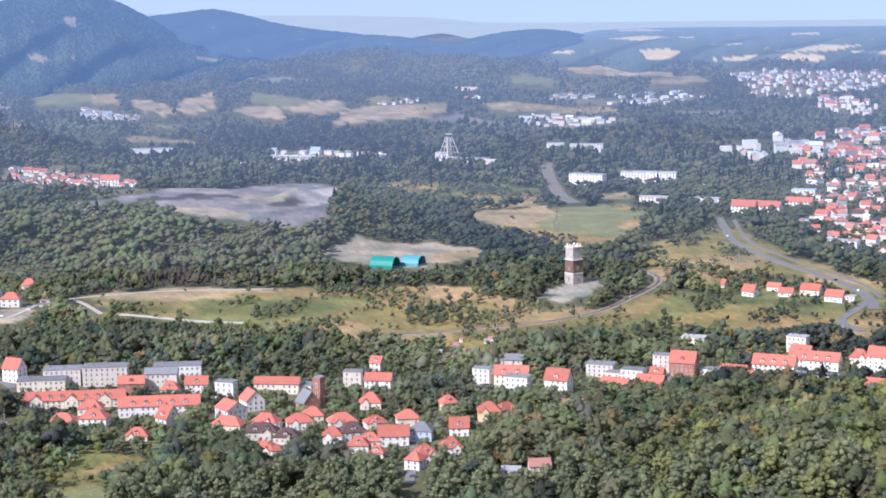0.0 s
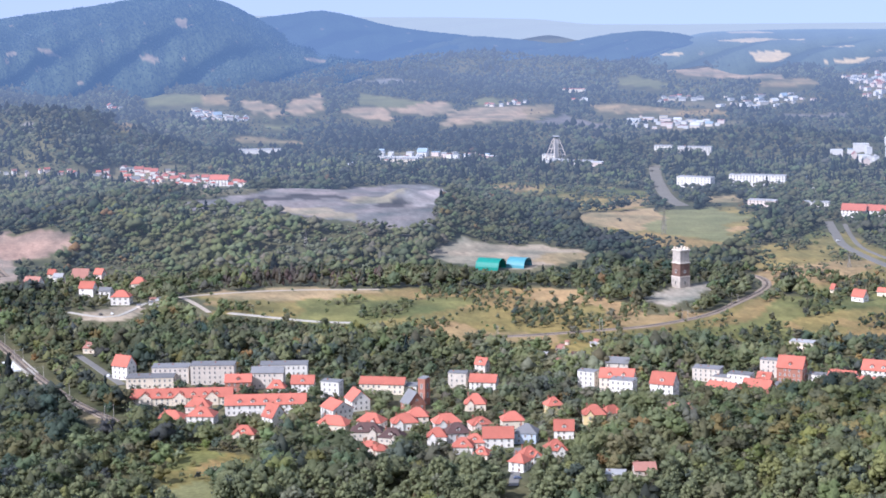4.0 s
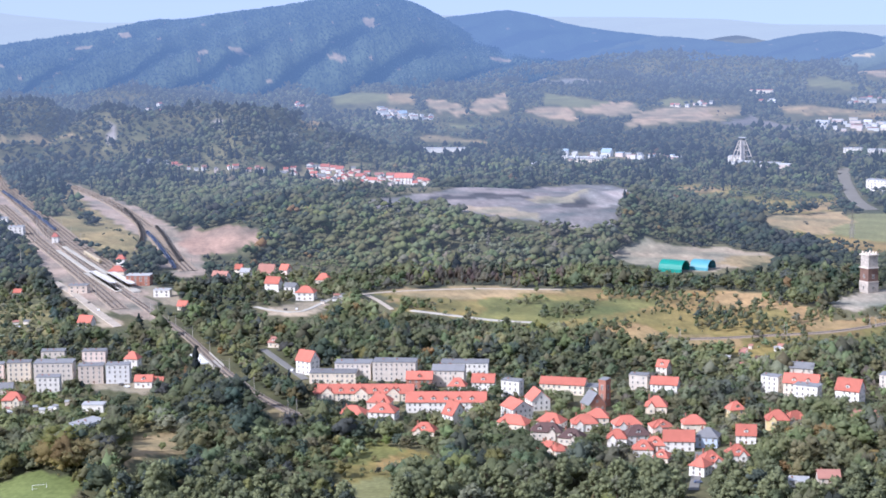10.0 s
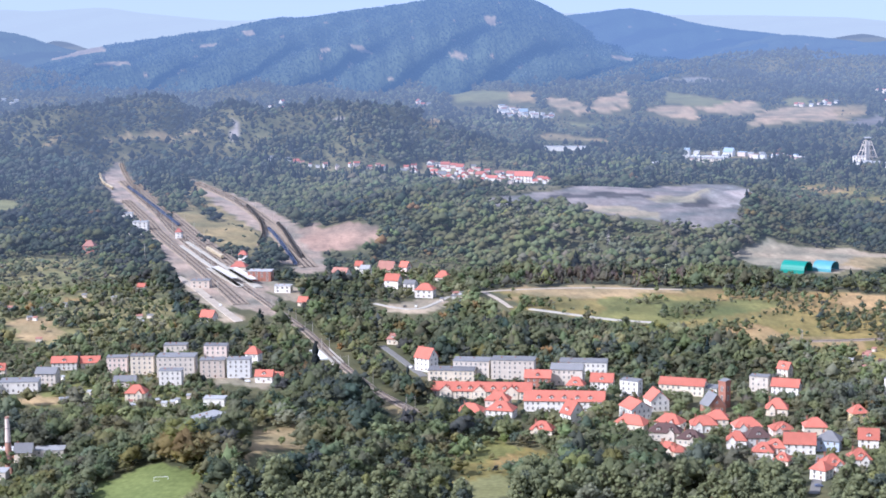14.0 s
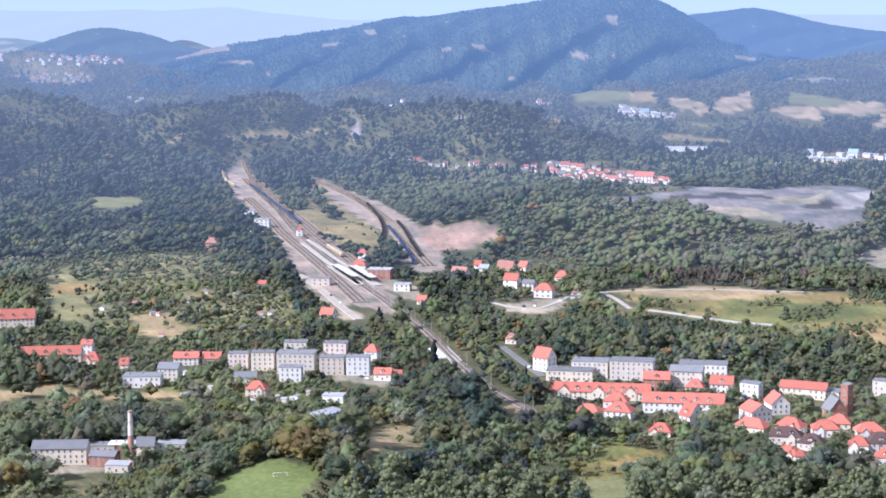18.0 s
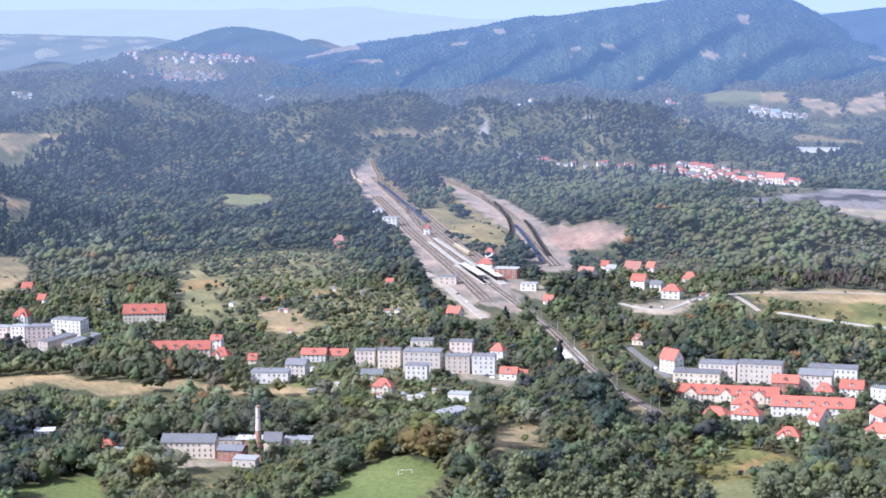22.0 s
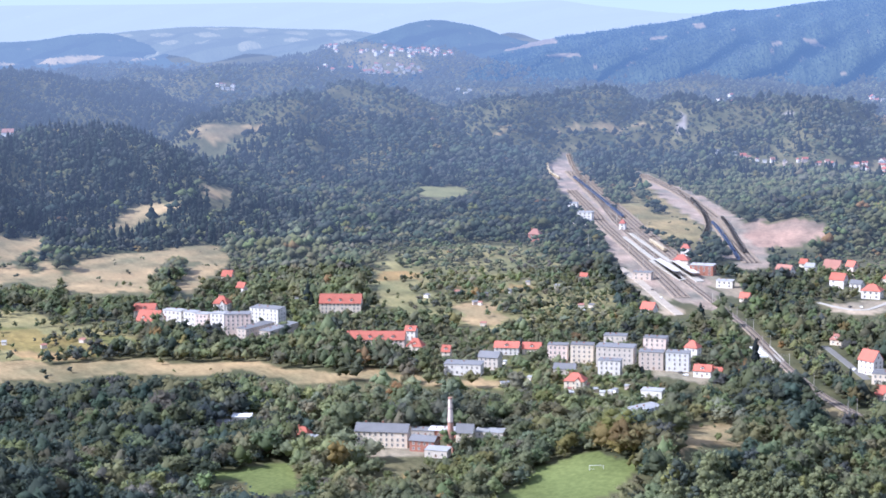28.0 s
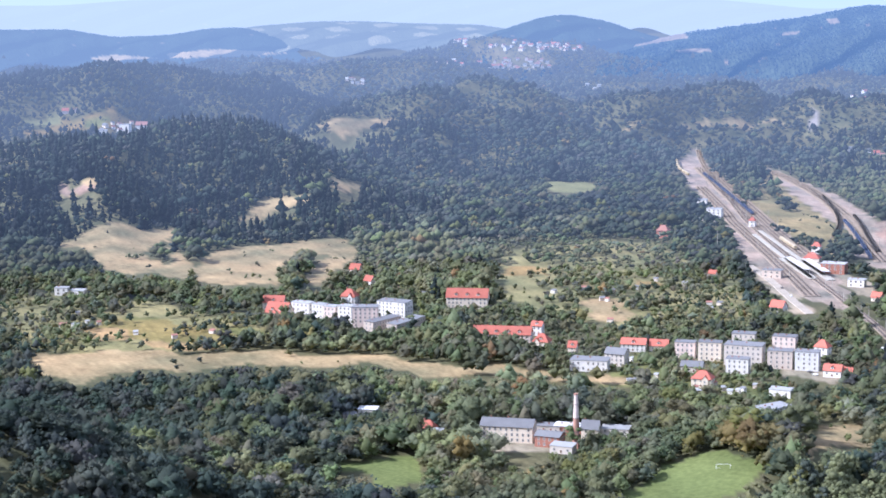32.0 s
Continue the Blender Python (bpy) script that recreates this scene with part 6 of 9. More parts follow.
build_ground()
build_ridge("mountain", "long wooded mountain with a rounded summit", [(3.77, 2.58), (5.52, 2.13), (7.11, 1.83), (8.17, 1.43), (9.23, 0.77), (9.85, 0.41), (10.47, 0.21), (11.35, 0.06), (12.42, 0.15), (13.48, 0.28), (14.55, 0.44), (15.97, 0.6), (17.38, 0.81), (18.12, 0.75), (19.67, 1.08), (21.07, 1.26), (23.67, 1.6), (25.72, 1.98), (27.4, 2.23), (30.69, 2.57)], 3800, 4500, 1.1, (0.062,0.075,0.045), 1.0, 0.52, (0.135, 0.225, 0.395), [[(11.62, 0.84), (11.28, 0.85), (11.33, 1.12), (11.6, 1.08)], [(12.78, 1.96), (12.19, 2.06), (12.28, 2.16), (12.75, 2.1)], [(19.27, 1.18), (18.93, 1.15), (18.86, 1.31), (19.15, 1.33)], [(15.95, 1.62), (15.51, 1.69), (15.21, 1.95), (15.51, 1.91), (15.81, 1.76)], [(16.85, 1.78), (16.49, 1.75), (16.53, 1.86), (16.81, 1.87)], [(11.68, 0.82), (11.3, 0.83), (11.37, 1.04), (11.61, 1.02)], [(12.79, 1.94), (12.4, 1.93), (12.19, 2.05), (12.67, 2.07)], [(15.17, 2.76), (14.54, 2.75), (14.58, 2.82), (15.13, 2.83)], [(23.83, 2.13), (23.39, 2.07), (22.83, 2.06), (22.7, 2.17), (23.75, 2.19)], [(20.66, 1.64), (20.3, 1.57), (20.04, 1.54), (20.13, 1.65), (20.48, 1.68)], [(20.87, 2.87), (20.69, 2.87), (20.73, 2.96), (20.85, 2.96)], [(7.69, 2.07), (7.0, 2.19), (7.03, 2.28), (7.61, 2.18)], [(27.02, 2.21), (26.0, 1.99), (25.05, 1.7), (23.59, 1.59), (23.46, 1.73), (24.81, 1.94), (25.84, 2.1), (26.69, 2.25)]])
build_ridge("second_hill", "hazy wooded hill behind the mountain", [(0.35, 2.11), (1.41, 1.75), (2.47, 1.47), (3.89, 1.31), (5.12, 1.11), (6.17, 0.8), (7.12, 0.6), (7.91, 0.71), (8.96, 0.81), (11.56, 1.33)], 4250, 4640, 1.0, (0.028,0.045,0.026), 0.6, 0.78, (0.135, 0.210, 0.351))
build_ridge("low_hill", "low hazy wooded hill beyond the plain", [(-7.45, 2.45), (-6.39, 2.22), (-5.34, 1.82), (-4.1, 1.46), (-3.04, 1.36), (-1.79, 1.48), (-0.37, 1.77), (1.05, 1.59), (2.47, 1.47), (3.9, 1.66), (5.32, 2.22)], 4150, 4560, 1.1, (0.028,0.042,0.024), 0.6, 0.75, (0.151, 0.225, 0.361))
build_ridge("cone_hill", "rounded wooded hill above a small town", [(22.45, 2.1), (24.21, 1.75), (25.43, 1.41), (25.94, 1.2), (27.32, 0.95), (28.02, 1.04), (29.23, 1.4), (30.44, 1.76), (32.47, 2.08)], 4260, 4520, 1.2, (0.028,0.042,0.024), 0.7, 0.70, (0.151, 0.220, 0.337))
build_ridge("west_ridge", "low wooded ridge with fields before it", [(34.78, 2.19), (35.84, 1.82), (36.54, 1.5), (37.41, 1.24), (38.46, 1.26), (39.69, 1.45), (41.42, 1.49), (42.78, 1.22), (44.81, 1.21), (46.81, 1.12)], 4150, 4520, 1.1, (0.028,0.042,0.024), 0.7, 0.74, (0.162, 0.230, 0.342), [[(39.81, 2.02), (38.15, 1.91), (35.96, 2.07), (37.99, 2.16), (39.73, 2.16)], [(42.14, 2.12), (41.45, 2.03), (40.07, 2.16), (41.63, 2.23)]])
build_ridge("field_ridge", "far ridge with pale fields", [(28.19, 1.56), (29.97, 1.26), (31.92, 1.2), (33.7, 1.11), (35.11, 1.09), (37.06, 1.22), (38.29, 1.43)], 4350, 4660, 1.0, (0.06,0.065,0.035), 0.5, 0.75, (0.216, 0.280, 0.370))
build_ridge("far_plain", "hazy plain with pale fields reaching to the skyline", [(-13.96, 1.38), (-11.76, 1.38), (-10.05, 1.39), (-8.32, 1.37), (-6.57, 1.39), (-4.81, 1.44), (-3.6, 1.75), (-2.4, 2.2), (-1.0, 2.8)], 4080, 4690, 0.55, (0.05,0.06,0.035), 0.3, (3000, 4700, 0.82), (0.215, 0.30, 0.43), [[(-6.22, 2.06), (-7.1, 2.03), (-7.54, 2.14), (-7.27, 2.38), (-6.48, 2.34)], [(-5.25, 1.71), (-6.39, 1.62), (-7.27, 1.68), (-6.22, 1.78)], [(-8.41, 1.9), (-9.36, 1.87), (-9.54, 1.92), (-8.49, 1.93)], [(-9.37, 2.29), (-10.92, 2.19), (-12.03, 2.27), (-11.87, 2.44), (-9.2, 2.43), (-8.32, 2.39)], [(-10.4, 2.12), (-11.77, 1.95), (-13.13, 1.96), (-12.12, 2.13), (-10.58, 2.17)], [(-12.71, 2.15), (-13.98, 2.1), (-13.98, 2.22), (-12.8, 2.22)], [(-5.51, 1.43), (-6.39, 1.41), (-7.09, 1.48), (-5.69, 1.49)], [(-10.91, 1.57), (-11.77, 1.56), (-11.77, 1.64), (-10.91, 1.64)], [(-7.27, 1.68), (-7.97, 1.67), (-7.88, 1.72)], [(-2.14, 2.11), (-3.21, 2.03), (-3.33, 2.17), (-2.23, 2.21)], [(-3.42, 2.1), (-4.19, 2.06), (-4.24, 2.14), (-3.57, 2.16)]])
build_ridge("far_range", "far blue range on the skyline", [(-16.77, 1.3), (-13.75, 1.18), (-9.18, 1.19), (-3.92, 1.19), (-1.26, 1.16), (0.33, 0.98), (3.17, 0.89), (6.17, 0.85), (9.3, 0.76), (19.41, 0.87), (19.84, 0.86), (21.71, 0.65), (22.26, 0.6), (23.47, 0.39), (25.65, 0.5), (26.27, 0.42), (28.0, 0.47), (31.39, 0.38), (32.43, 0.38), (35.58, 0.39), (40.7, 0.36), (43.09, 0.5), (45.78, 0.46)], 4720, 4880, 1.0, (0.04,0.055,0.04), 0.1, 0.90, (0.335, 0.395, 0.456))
places = build_woods()

# ---- buildings ----
house(-832, 1156, 17.0, 8, 10.9, 0.5, "flat", "white", "grey", 0, "houses of the valley", 0)
house(-814, 1154, 11.0, 7, 11.2, 0.5, "flat", "white", "grey", 0, "houses of the valley", 0)
house(-801, 1151, 11.0, 8, 11.1, 0.5, "flat", "pink", "grey", 5, "houses of the valley", 0)
house(-784, 1148, 12.0, 8, 13.3, 0.5, "flat", "white", "grey", 5, "houses of the valley", 0)
house(-762, 1141, 19.2, 11, 15.7, 0.5, "flat", "pink", "slate", 28, "houses of the valley", 0)
house(-766, 1189, 26.0, 12, 12.1, 0.5, "flat", "white", "slate", 0, "houses of the valley", 0)
house(-740, 1131, 33.2, 9, 9.5, 0.5, "flat", "brownish", "slate", 83, "houses of the valley", 0)
house(-726, 1142, 41.0, 9, 7.8, 0.5, "flat", "brownish", "slate", 90, "houses of the valley", 0)
house(-377, 1000, 19.7, 11, 8.9, 0.5, "flat", "lightblue", "grey", 66, "houses of the valley", 0)
house(-128, 1043, 19.0, 10.5, 4.4, 4.5, "hip", "cream", "red", -18, "houses of the valley", 0)
house(-106, 1048, 15.8, 10.5, 4.4, 4.5, "hip", "white", "red", -18, "houses of the valley", 0)
house(-106, 1020, 18.0, 10.5, 5.0, 4.5, "hip", "grey", "brown", 0, "houses of the valley", 0)
house(-90, 1007, 14.3, 10.5, 4.3, 4.5, "hip", "grey", "brown", -12, "houses of the valley", 0)
house(-86, 1043, 15.3, 10.5, 4.7, 4.5, "hip", "white", "red", 11, "houses of the valley", 0)
house(-79, 1055, 13.0, 10.5, 5.8, 4.5, "hip", "cream", "red", 4, "houses of the valley", 0)
house(-61, 1039, 15.8, 10.5, 5.0, 4.5, "hip", "white", "red", 18, "houses of the valley", 0)
house(-53, 1007, 13.3, 10.5, 5.6, 5, "hip", "lightgrey", "brown", 13, "houses of the valley", 0)
house(-64, 1002, 11.0, 8.5, 4.9, 4.5, "hip", "white", "red", 0, "houses of the valley", 0)
house(-48, 975, 11.0, 8.5, 4.8, 4.5, "hip", "white", "red", 0, "houses of the valley", 0)
house(-42, 987, 11.0, 8.5, 4.2, 4, "hip", "pink", "red", 0, "houses of the valley", 0)
house(-37, 964, 8.2, 8.5, 2.9, 3.5, "hip", "cream", "red", -14, "houses of the valley", 0)
house(-29, 989, 17.0, 10.5, 6.1, 5, "gable", "white", "red", 3, "houses of the valley", 0)
house(-13, 996, 12.2, 10.5, 6.1, 4.5, "hip", "lightblue", "slate", -9, "houses of the valley", 0)
house(-11, 947, 11.7, 10.5, 4.7, 5, "hip", "white", "red", 20, "houses of the valley", 0)
house(-16, 936, 8.9, 8.5, 5.2, 4, "hip", "white", "red", -27, "houses of the valley", 0)
house(-101, 986, 14.9, 10.5, 3.2, 3.5, "hip", "cream", "red", -20, "houses of the valley", 0)
house(-94, 982, 6.1, 8.5, 2.8, 2.5, "hip", "white", "red", 9, "houses of the valley", 0)
house(-46, 1096, 13.0, 10.5, 4.5, 5.5, "hip", "cream", "red", 0, "houses of the valley", 0)
house(-22, 1040, 13.2, 10.5, 5.0, 4.5, "hip", "cream", "red", 9, "houses of the valley", 0)
house(-41, 1038, 12.6, 10.5, 3.7, 3.5, "hip", "pink", "red", 18, "houses of the valley", 0)
house(2, 1080, 9.8, 8.5, 5.9, 4.5, "hip", "yellow", "red", 24, "houses of the valley", 0)
house(26, 1044, 13.0, 10.5, 6.4, 5, "hip", "yellow", "red", 4, "houses of the valley", 0)
house(36, 1054, 12.8, 8.5, 5.1, 4, "hip", "white", "red", 39, "houses of the valley", 0)
house(8, 1002, 11.0, 8.5, 5.5, 5, "gable", "white", "red", 0, "houses of the valley", 0)
house(3, 956, 11.2, 10.5, 5.3, 5, "hip", "white", "red", 10, "houses of the valley", 0)
house(78, 1061, 20.0, 10.5, 4.1, 4.5, "gable", "pink", "rust", 0, "houses of the valley", 0)
house(49, 919, 11.0, 10.5, 2.8, 3, "gable", "brownish", "rust", 5, "houses of the valley", 0)
house(34, 914, 10.0, 8.5, 2.8, 0.5, "flat", "white", "grey", -6, "houses of the valley", 0)
house(-289, 1192, 12.8, 10.1, 9.6, 6.3, "gable", "white", "red", -26, "houses of the valley", 0)
house(-254, 1180, 24.5, 13.0, 11.0, 0.5, "flat", "grey", "slate", 4, "houses of the valley", 0)
house(-265, 1166, 31.2, 13.0, 7.0, 0.5, "flat", "cream", "slate", 5, "houses of the valley", 0)
house(-225, 1178, 29.0, 13.0, 12.9, 0.5, "flat", "grey", "slate", 3, "houses of the valley", 0)
house(-181, 1203, 32.2, 13.0, 7.9, 0.5, "flat", "white", "slate", 4, "houses of the valley", 0)
house(-186, 1165, 21.1, 12.0, 10.8, 2.9, "gable", "grey", "slate", 1, "houses of the valley", 0)
house(-204, 1154, 17.0, 11.1, 6.9, 4.1, "gable", "brick", "red", 5, "houses of the valley", 0)
house(-177, 1142, 11.4, 7.8, 4.9, 4.8, "hip", "white", "red", -1, "houses of the valley", 0)
house(-161, 1152, 14.7, 9.9, 6.1, 4.6, "gable", "white", "red", -0, "houses of the valley", 0)
house(-234, 1117, 64.3, 13.0, 5.2, 4.5, "long", "cream", "red", 6, "houses of the valley", 0)
house(-176, 1090, 49.8, 13.0, 6.9, 5.0, "long", "white", "red", 6, "houses of the valley", 0)
house(-219, 1094, 14.9, 10.4, 4.4, 4.6, "hip", "pink", "red", -1, "houses of the valley", 0)
house(-211, 1064, 16.6, 11.8, 5.3, 4.6, "hip", "white", "red", -4, "houses of the valley", 0)
house(-230, 1063, 16.3, 11.6, 3.9, 4.3, "hip", "pink", "red", -3, "houses of the valley", 0)
house(-165, 1051, 9.7, 11.0, 7.7, 6.8, "gable", "white", "red", -41, "houses of the valley", 0)
house(-179, 1026, 13.1, 9.1, 3.1, 4.4, "hip", "cream", "red", -2, "houses of the valley", 0)
house(-130, 1075, 15.1, 14.0, 7.1, 4.4, "gable", "white", "red", -53, "houses of the valley", 0)
house(-120, 1100, 13.7, 11.9, 6.9, 5.7, "gable", "white", "red", -64, "houses of the valley", 0)
house(-140, 1135, 12.7, 7.3, 10.5, 0.5, "flat", "white", "slate", -18, "houses of the valley", 0)
house(-108, 1148, 29.3, 12.0, 6.8, 3.5, "gable", "cream", "red", -7, "houses of the valley", 0)
house(-85, 1098, 11.7, 11.6, 4.7, 7.2, "gable", "brick", "slate", -61, "houses of the valley", 0)
house(-60, 1164, 12.1, 6.7, 9.9, 0.5, "flat", "grey", "slate", -12, "houses of the valley", 0)
house(-46, 1213, 8.3, 6.5, 5.9, 4.0, "gable", "grey", "red", -28, "houses of the valley", 0)
house(-43, 1159, 17.4, 11.9, 5.7, 4.0, "gable", "white", "red", -8, "houses of the valley", 0)
house(-95, 1149, 18.7, 10.1, 4.9, 0.5, "flat", "white", "slate", -5, "houses of the valley", 0)
house(25, 1158, 11.9, 6.8, 12.1, 0.5, "flat", "white", "slate", -26, "houses of the valley", 0)
house(44, 1152, 22.1, 12.0, 9.8, 5.0, "gable", "cream", "red", -12, "houses of the valley", 0)
house(47, 1136, 15.7, 8.9, 10.8, 0.5, "flat", "white", "slate", -22, "houses of the valley", 0)
house(47, 1220, 15.6, 10.8, 5.6, 3.2, "gable", "grey", "slate", -14, "houses of the valley", 0)
house(73, 1134, 15.5, 11.4, 9.3, 6.5, "gable", "white", "red", -24, "houses of the valley", 0)
house(105, 1186, 18.4, 10.2, 8.5, 0.5, "flat", "grey", "slate", -20, "houses of the valley", 0)
house(125, 1170, 15.5, 8.8, 7.7, 0.5, "flat", "white", "slate", -26, "houses of the valley", 0)
house(114, 1174, 11.9, 6.8, 5.0, 0.5, "flat", "grey", "slate", -26, "houses of the valley", 0)
house(147, 1197, 11.4, 6.3, 11.8, 0.5, "flat", "grey", "slate", -22, "houses of the valley", 0)
house(160, 1183, 17.2, 12.0, 10.1, 6.8, "gable", "brick", "red", -23, "houses of the valley", 0)
house(111, 1145, 18.6, 12.0, 4.1, 3.1, "gable", "white", "red", -31, "houses of the valley", 0)
house(133, 1140, 18.2, 12.0, 4.9, 5.0, "gable", "brick", "red", -27, "houses of the valley", 0)
house(142, 1180, 9.2, 6.8, 3.1, 3.5, "gable", "cream", "red", -27, "houses of the valley", 0)
house(158, 1157, 24.2, 8.0, 2.7, 0.5, "shed", "grey", "slate", -20, "houses of the valley", 0)
house(192, 1174, 17.5, 12.0, 5.4, 3.7, "gable", "white", "red", -24, "houses of the valley", 0)
house(206, 1158, 14.3, 10.2, 5.0, 3.1, "gable", "cream", "red", -25, "houses of the valley", 0)
house(223, 1195, 28.4, 13.0, 5.5, 5.7, "long", "white", "red", -23, "houses of the valley", 0)
house(253, 1201, 30.7, 13.0, 6.8, 5.0, "long", "white", "red", -24, "houses of the valley", 0)
house(251, 1259, 14.4, 8.2, 11.2, 0.5, "flat", "cream", "grey", -31, "houses of the valley", 0)
house(248, 1231, 14.4, 10.6, 4.9, 5.4, "gable", "white", "red", -31, "houses of the valley", 0)
house(182, 1291, 17.1, 9.5, 5.5, 0.5, "flat", "cream", "grey", -23, "houses of the valley", 0)
house(282, 1202, 13.0, 9.2, 7.6, 5.4, "hip", "cream", "red", -28, "houses of the valley", 0)
house(291, 1187, 13.0, 9.6, 11.5, 6.0, "gable", "white", "red", -34, "houses of the valley", 0)
house(278, 1133, 15.5, 11.1, 3.4, 4.1, "gable", "white", "red", -29, "houses of the valley", 0)
house(229, 1164, 16.0, 8.9, 5.4, 0.5, "flat", "white", "slate", -26, "houses of the valley", 0)
house(251, 1159, 14.6, 8.1, 4.3, 0.5, "flat", "white", "slate", -27, "houses of the valley", 0)
house(177, 1181, 12.0, 6.7, 5.1, 0.5, "flat", "white", "slate", -24, "houses of the valley", 0)
house(254, 1074, 4.6, 6.0, 2.6, 3.7, "hip", "cream", "red", -33, "houses of the valley", 0)
house(256, 1488, 11.0, 8.6, 4.4, 5.3, "gable", "white", "red", -40, "houses of the valley", 1)
house(281, 1513, 11.4, 8.1, 3.9, 2.8, "gable", "cream", "red", -26, "houses of the valley", 1)
house(286, 1486, 12.1, 8.6, 3.4, 3.6, "gable", "white", "red", -26, "houses of the valley", 1)
house(308, 1492, 16.3, 11.6, 4.9, 4.4, "gable", "cream", "red", -27, "houses of the valley", 1)
house(321, 1459, 15.0, 11.1, 4.8, 4.8, "gable", "white", "red", -32, "houses of the valley", 0)
house(332, 1453, 8.2, 6.0, 5.3, 0.5, "flat", "grey", "grey", -28, "houses of the valley", 0)
house(241, 1530, 3.3, 6.0, 3.5, 3.7, "gable", "cream", "red", -39, "houses of the valley", 1)
house(-734, 1249, 33.7, 13.0, 9.3, 6.3, "long", "cream", "red", 22, "houses of the valley", 0)
house(-641, 1141, 42.5, 13.0, 5.9, 5.0, "long", "pink", "red", 21, "houses of the valley", 0)
house(-628, 1171, 8.1, 6.0, 7.7, 2.8, "gable", "white", "red", 8, "houses of the valley", 0)
house(-604, 1133, 11.6, 8.6, 4.6, 5.3, "hip", "cream", "red", 8, "houses of the valley", 0)
house(-541, 1154, 17.5, 11.8, 5.4, 3.3, "gable", "white", "red", 17, "houses of the valley", 0)
house(-525, 1162, 13.1, 8.8, 4.1, 3.7, "gable", "cream", "red", 16, "houses of the valley", 0)
house(-530, 1103, 14.0, 10.4, 8.7, 3.3, "gable", "grey", "slate", 6, "houses of the valley", 0)
house(-539, 1080, 25.5, 13.0, 7.5, 0.5, "flat", "white", "slate", 15, "houses of the valley", 0)
house(-499, 1149, 14.0, 7.6, 11.0, 0.5, "flat", "pink", "slate", 13, "houses of the valley", 0)
house(-480, 1148, 15.8, 8.5, 12.9, 0.5, "flat", "cream", "slate", 13, "houses of the valley", 0)
house(-452, 1069, 13.2, 9.4, 5.7, 4.6, "hip", "cream", "red", 8, "houses of the valley", 0)
house(-476, 1108, 14.6, 10.0, 4.3, 2.8, "gable", "grey", "slate", 13, "houses of the valley", 0)
house(-574, 1123, 5.9, 6.0, 5.3, 3.7, "gable", "cream", "red", 12, "houses of the valley", 0)
house(-481, 1213, 16.5, 8.9, 7.6, 0.5, "flat", "grey", "slate", 12, "houses of the valley", 0)
house(-447, 1205, 16.5, 9.0, 10.0, 0.5, "flat", "pink", "slate", 8, "houses of the valley", 0)
house(-416, 1196, 9.8, 7.5, 7.0, 4.6, "hip", "white", "red", -6, "houses of the valley", 0)
house(-454, 1146, 26.0, 13.0, 14.0, 0.5, "flat", "grey", "slate", 10, "houses of the valley", 0)
house(-428, 1146, 16.8, 9.0, 12.3, 0.5, "flat", "brownish", "slate", 12, "houses of the valley", 0)
house(-410, 1149, 15.8, 8.5, 12.7, 0.5, "flat", "lightgrey", "slate", 10, "houses of the valley", 0)
house(-447, 1117, 15.1, 8.2, 10.2, 0.5, "flat", "white", "slate", 10, "houses of the valley", 0)
house(-388, 1137, 11.6, 8.1, 4.7, 3.4, "gable", "white", "red", 7, "houses of the valley", 0)
house(-380, 1142, 7.4, 6.0, 3.5, 2.5, "gable", "white", "red", 6, "houses of the valley", 0)
house(-397, 1065, 13.7, 7.6, 4.8, 0.5, "flat", "white", "grey", 5, "houses of the valley", 0)
house(-335, 1279, 8.5, 6.2, 3.9, 3.9, "hip", "cream", "rust", -5, "houses of the valley", 0)
house(-498, 1327, 11.1, 8.6, 7.8, 4.7, "gable", "white", "red", -9, "houses of the valley", 0)
house(-530, 1550, 21.4, 11.9, 8.9, 0.5, "flat", "brick", "grey", 4, "houses of the valley", 1)
house(-615, 1475, 6.4, 6.0, 4.6, 2.6, "gable", "cream", "red", 3, "houses of the valley", 1)
house(-570, 1503, 16.9, 9.4, 6.7, 0.5, "flat", "brownish", "slate", 6, "houses of the valley", 1)
house(-489, 1490, 14.3, 7.9, 6.0, 0.5, "flat", "white", "grey", 3, "houses of the valley", 1)
house(-451, 1427, 8.1, 6.2, 3.8, 3.8, "gable", "cream", "red", -7, "houses of the valley", 0)
house(-454, 1612, 7.1, 6.0, 6.4, 3.7, "gable", "cream", "red", -9, "houses of the valley", 1)
house(-439, 1580, 8.8, 6.7, 8.4, 3.1, "gable", "white", "grey", -9, "houses of the valley", 1)
house(-457, 1561, 14.7, 11.4, 6.2, 5.3, "gable", "white", "rust", -14, "houses of the valley", 1)
house(-425, 1604, 15.3, 11.7, 4.8, 7.0, "gable", "cream", "rust", -10, "houses of the valley", 1)
house(-399, 1526, 13.0, 9.9, 7.6, 5.2, "gable", "white", "red", -10, "houses of the valley", 1)
house(-408, 1605, 9.0, 7.1, 7.4, 4.4, "gable", "pink", "red", -26, "houses of the valley", 1)
house(-380, 1513, 10.4, 7.9, 7.0, 2.8, "gable", "white", "slate", -11, "houses of the valley", 1)
house(-360, 1485, 15.9, 11.4, 6.9, 4.9, "hip", "white", "red", -1, "houses of the valley", 1)
house(-364, 1570, 12.8, 9.1, 4.1, 5.4, "hip", "cream", "red", -2, "houses of the valley", 1)
house(-546, 882, 8.9, 6.6, 2.6, 4.1, "hip", "cream", "red", 12, "houses of the valley", 0)
house(-532, 868, 9.1, 6.9, 4.7, 2.0, "gable", "white", "grey", 6, "houses of the valley", 0)
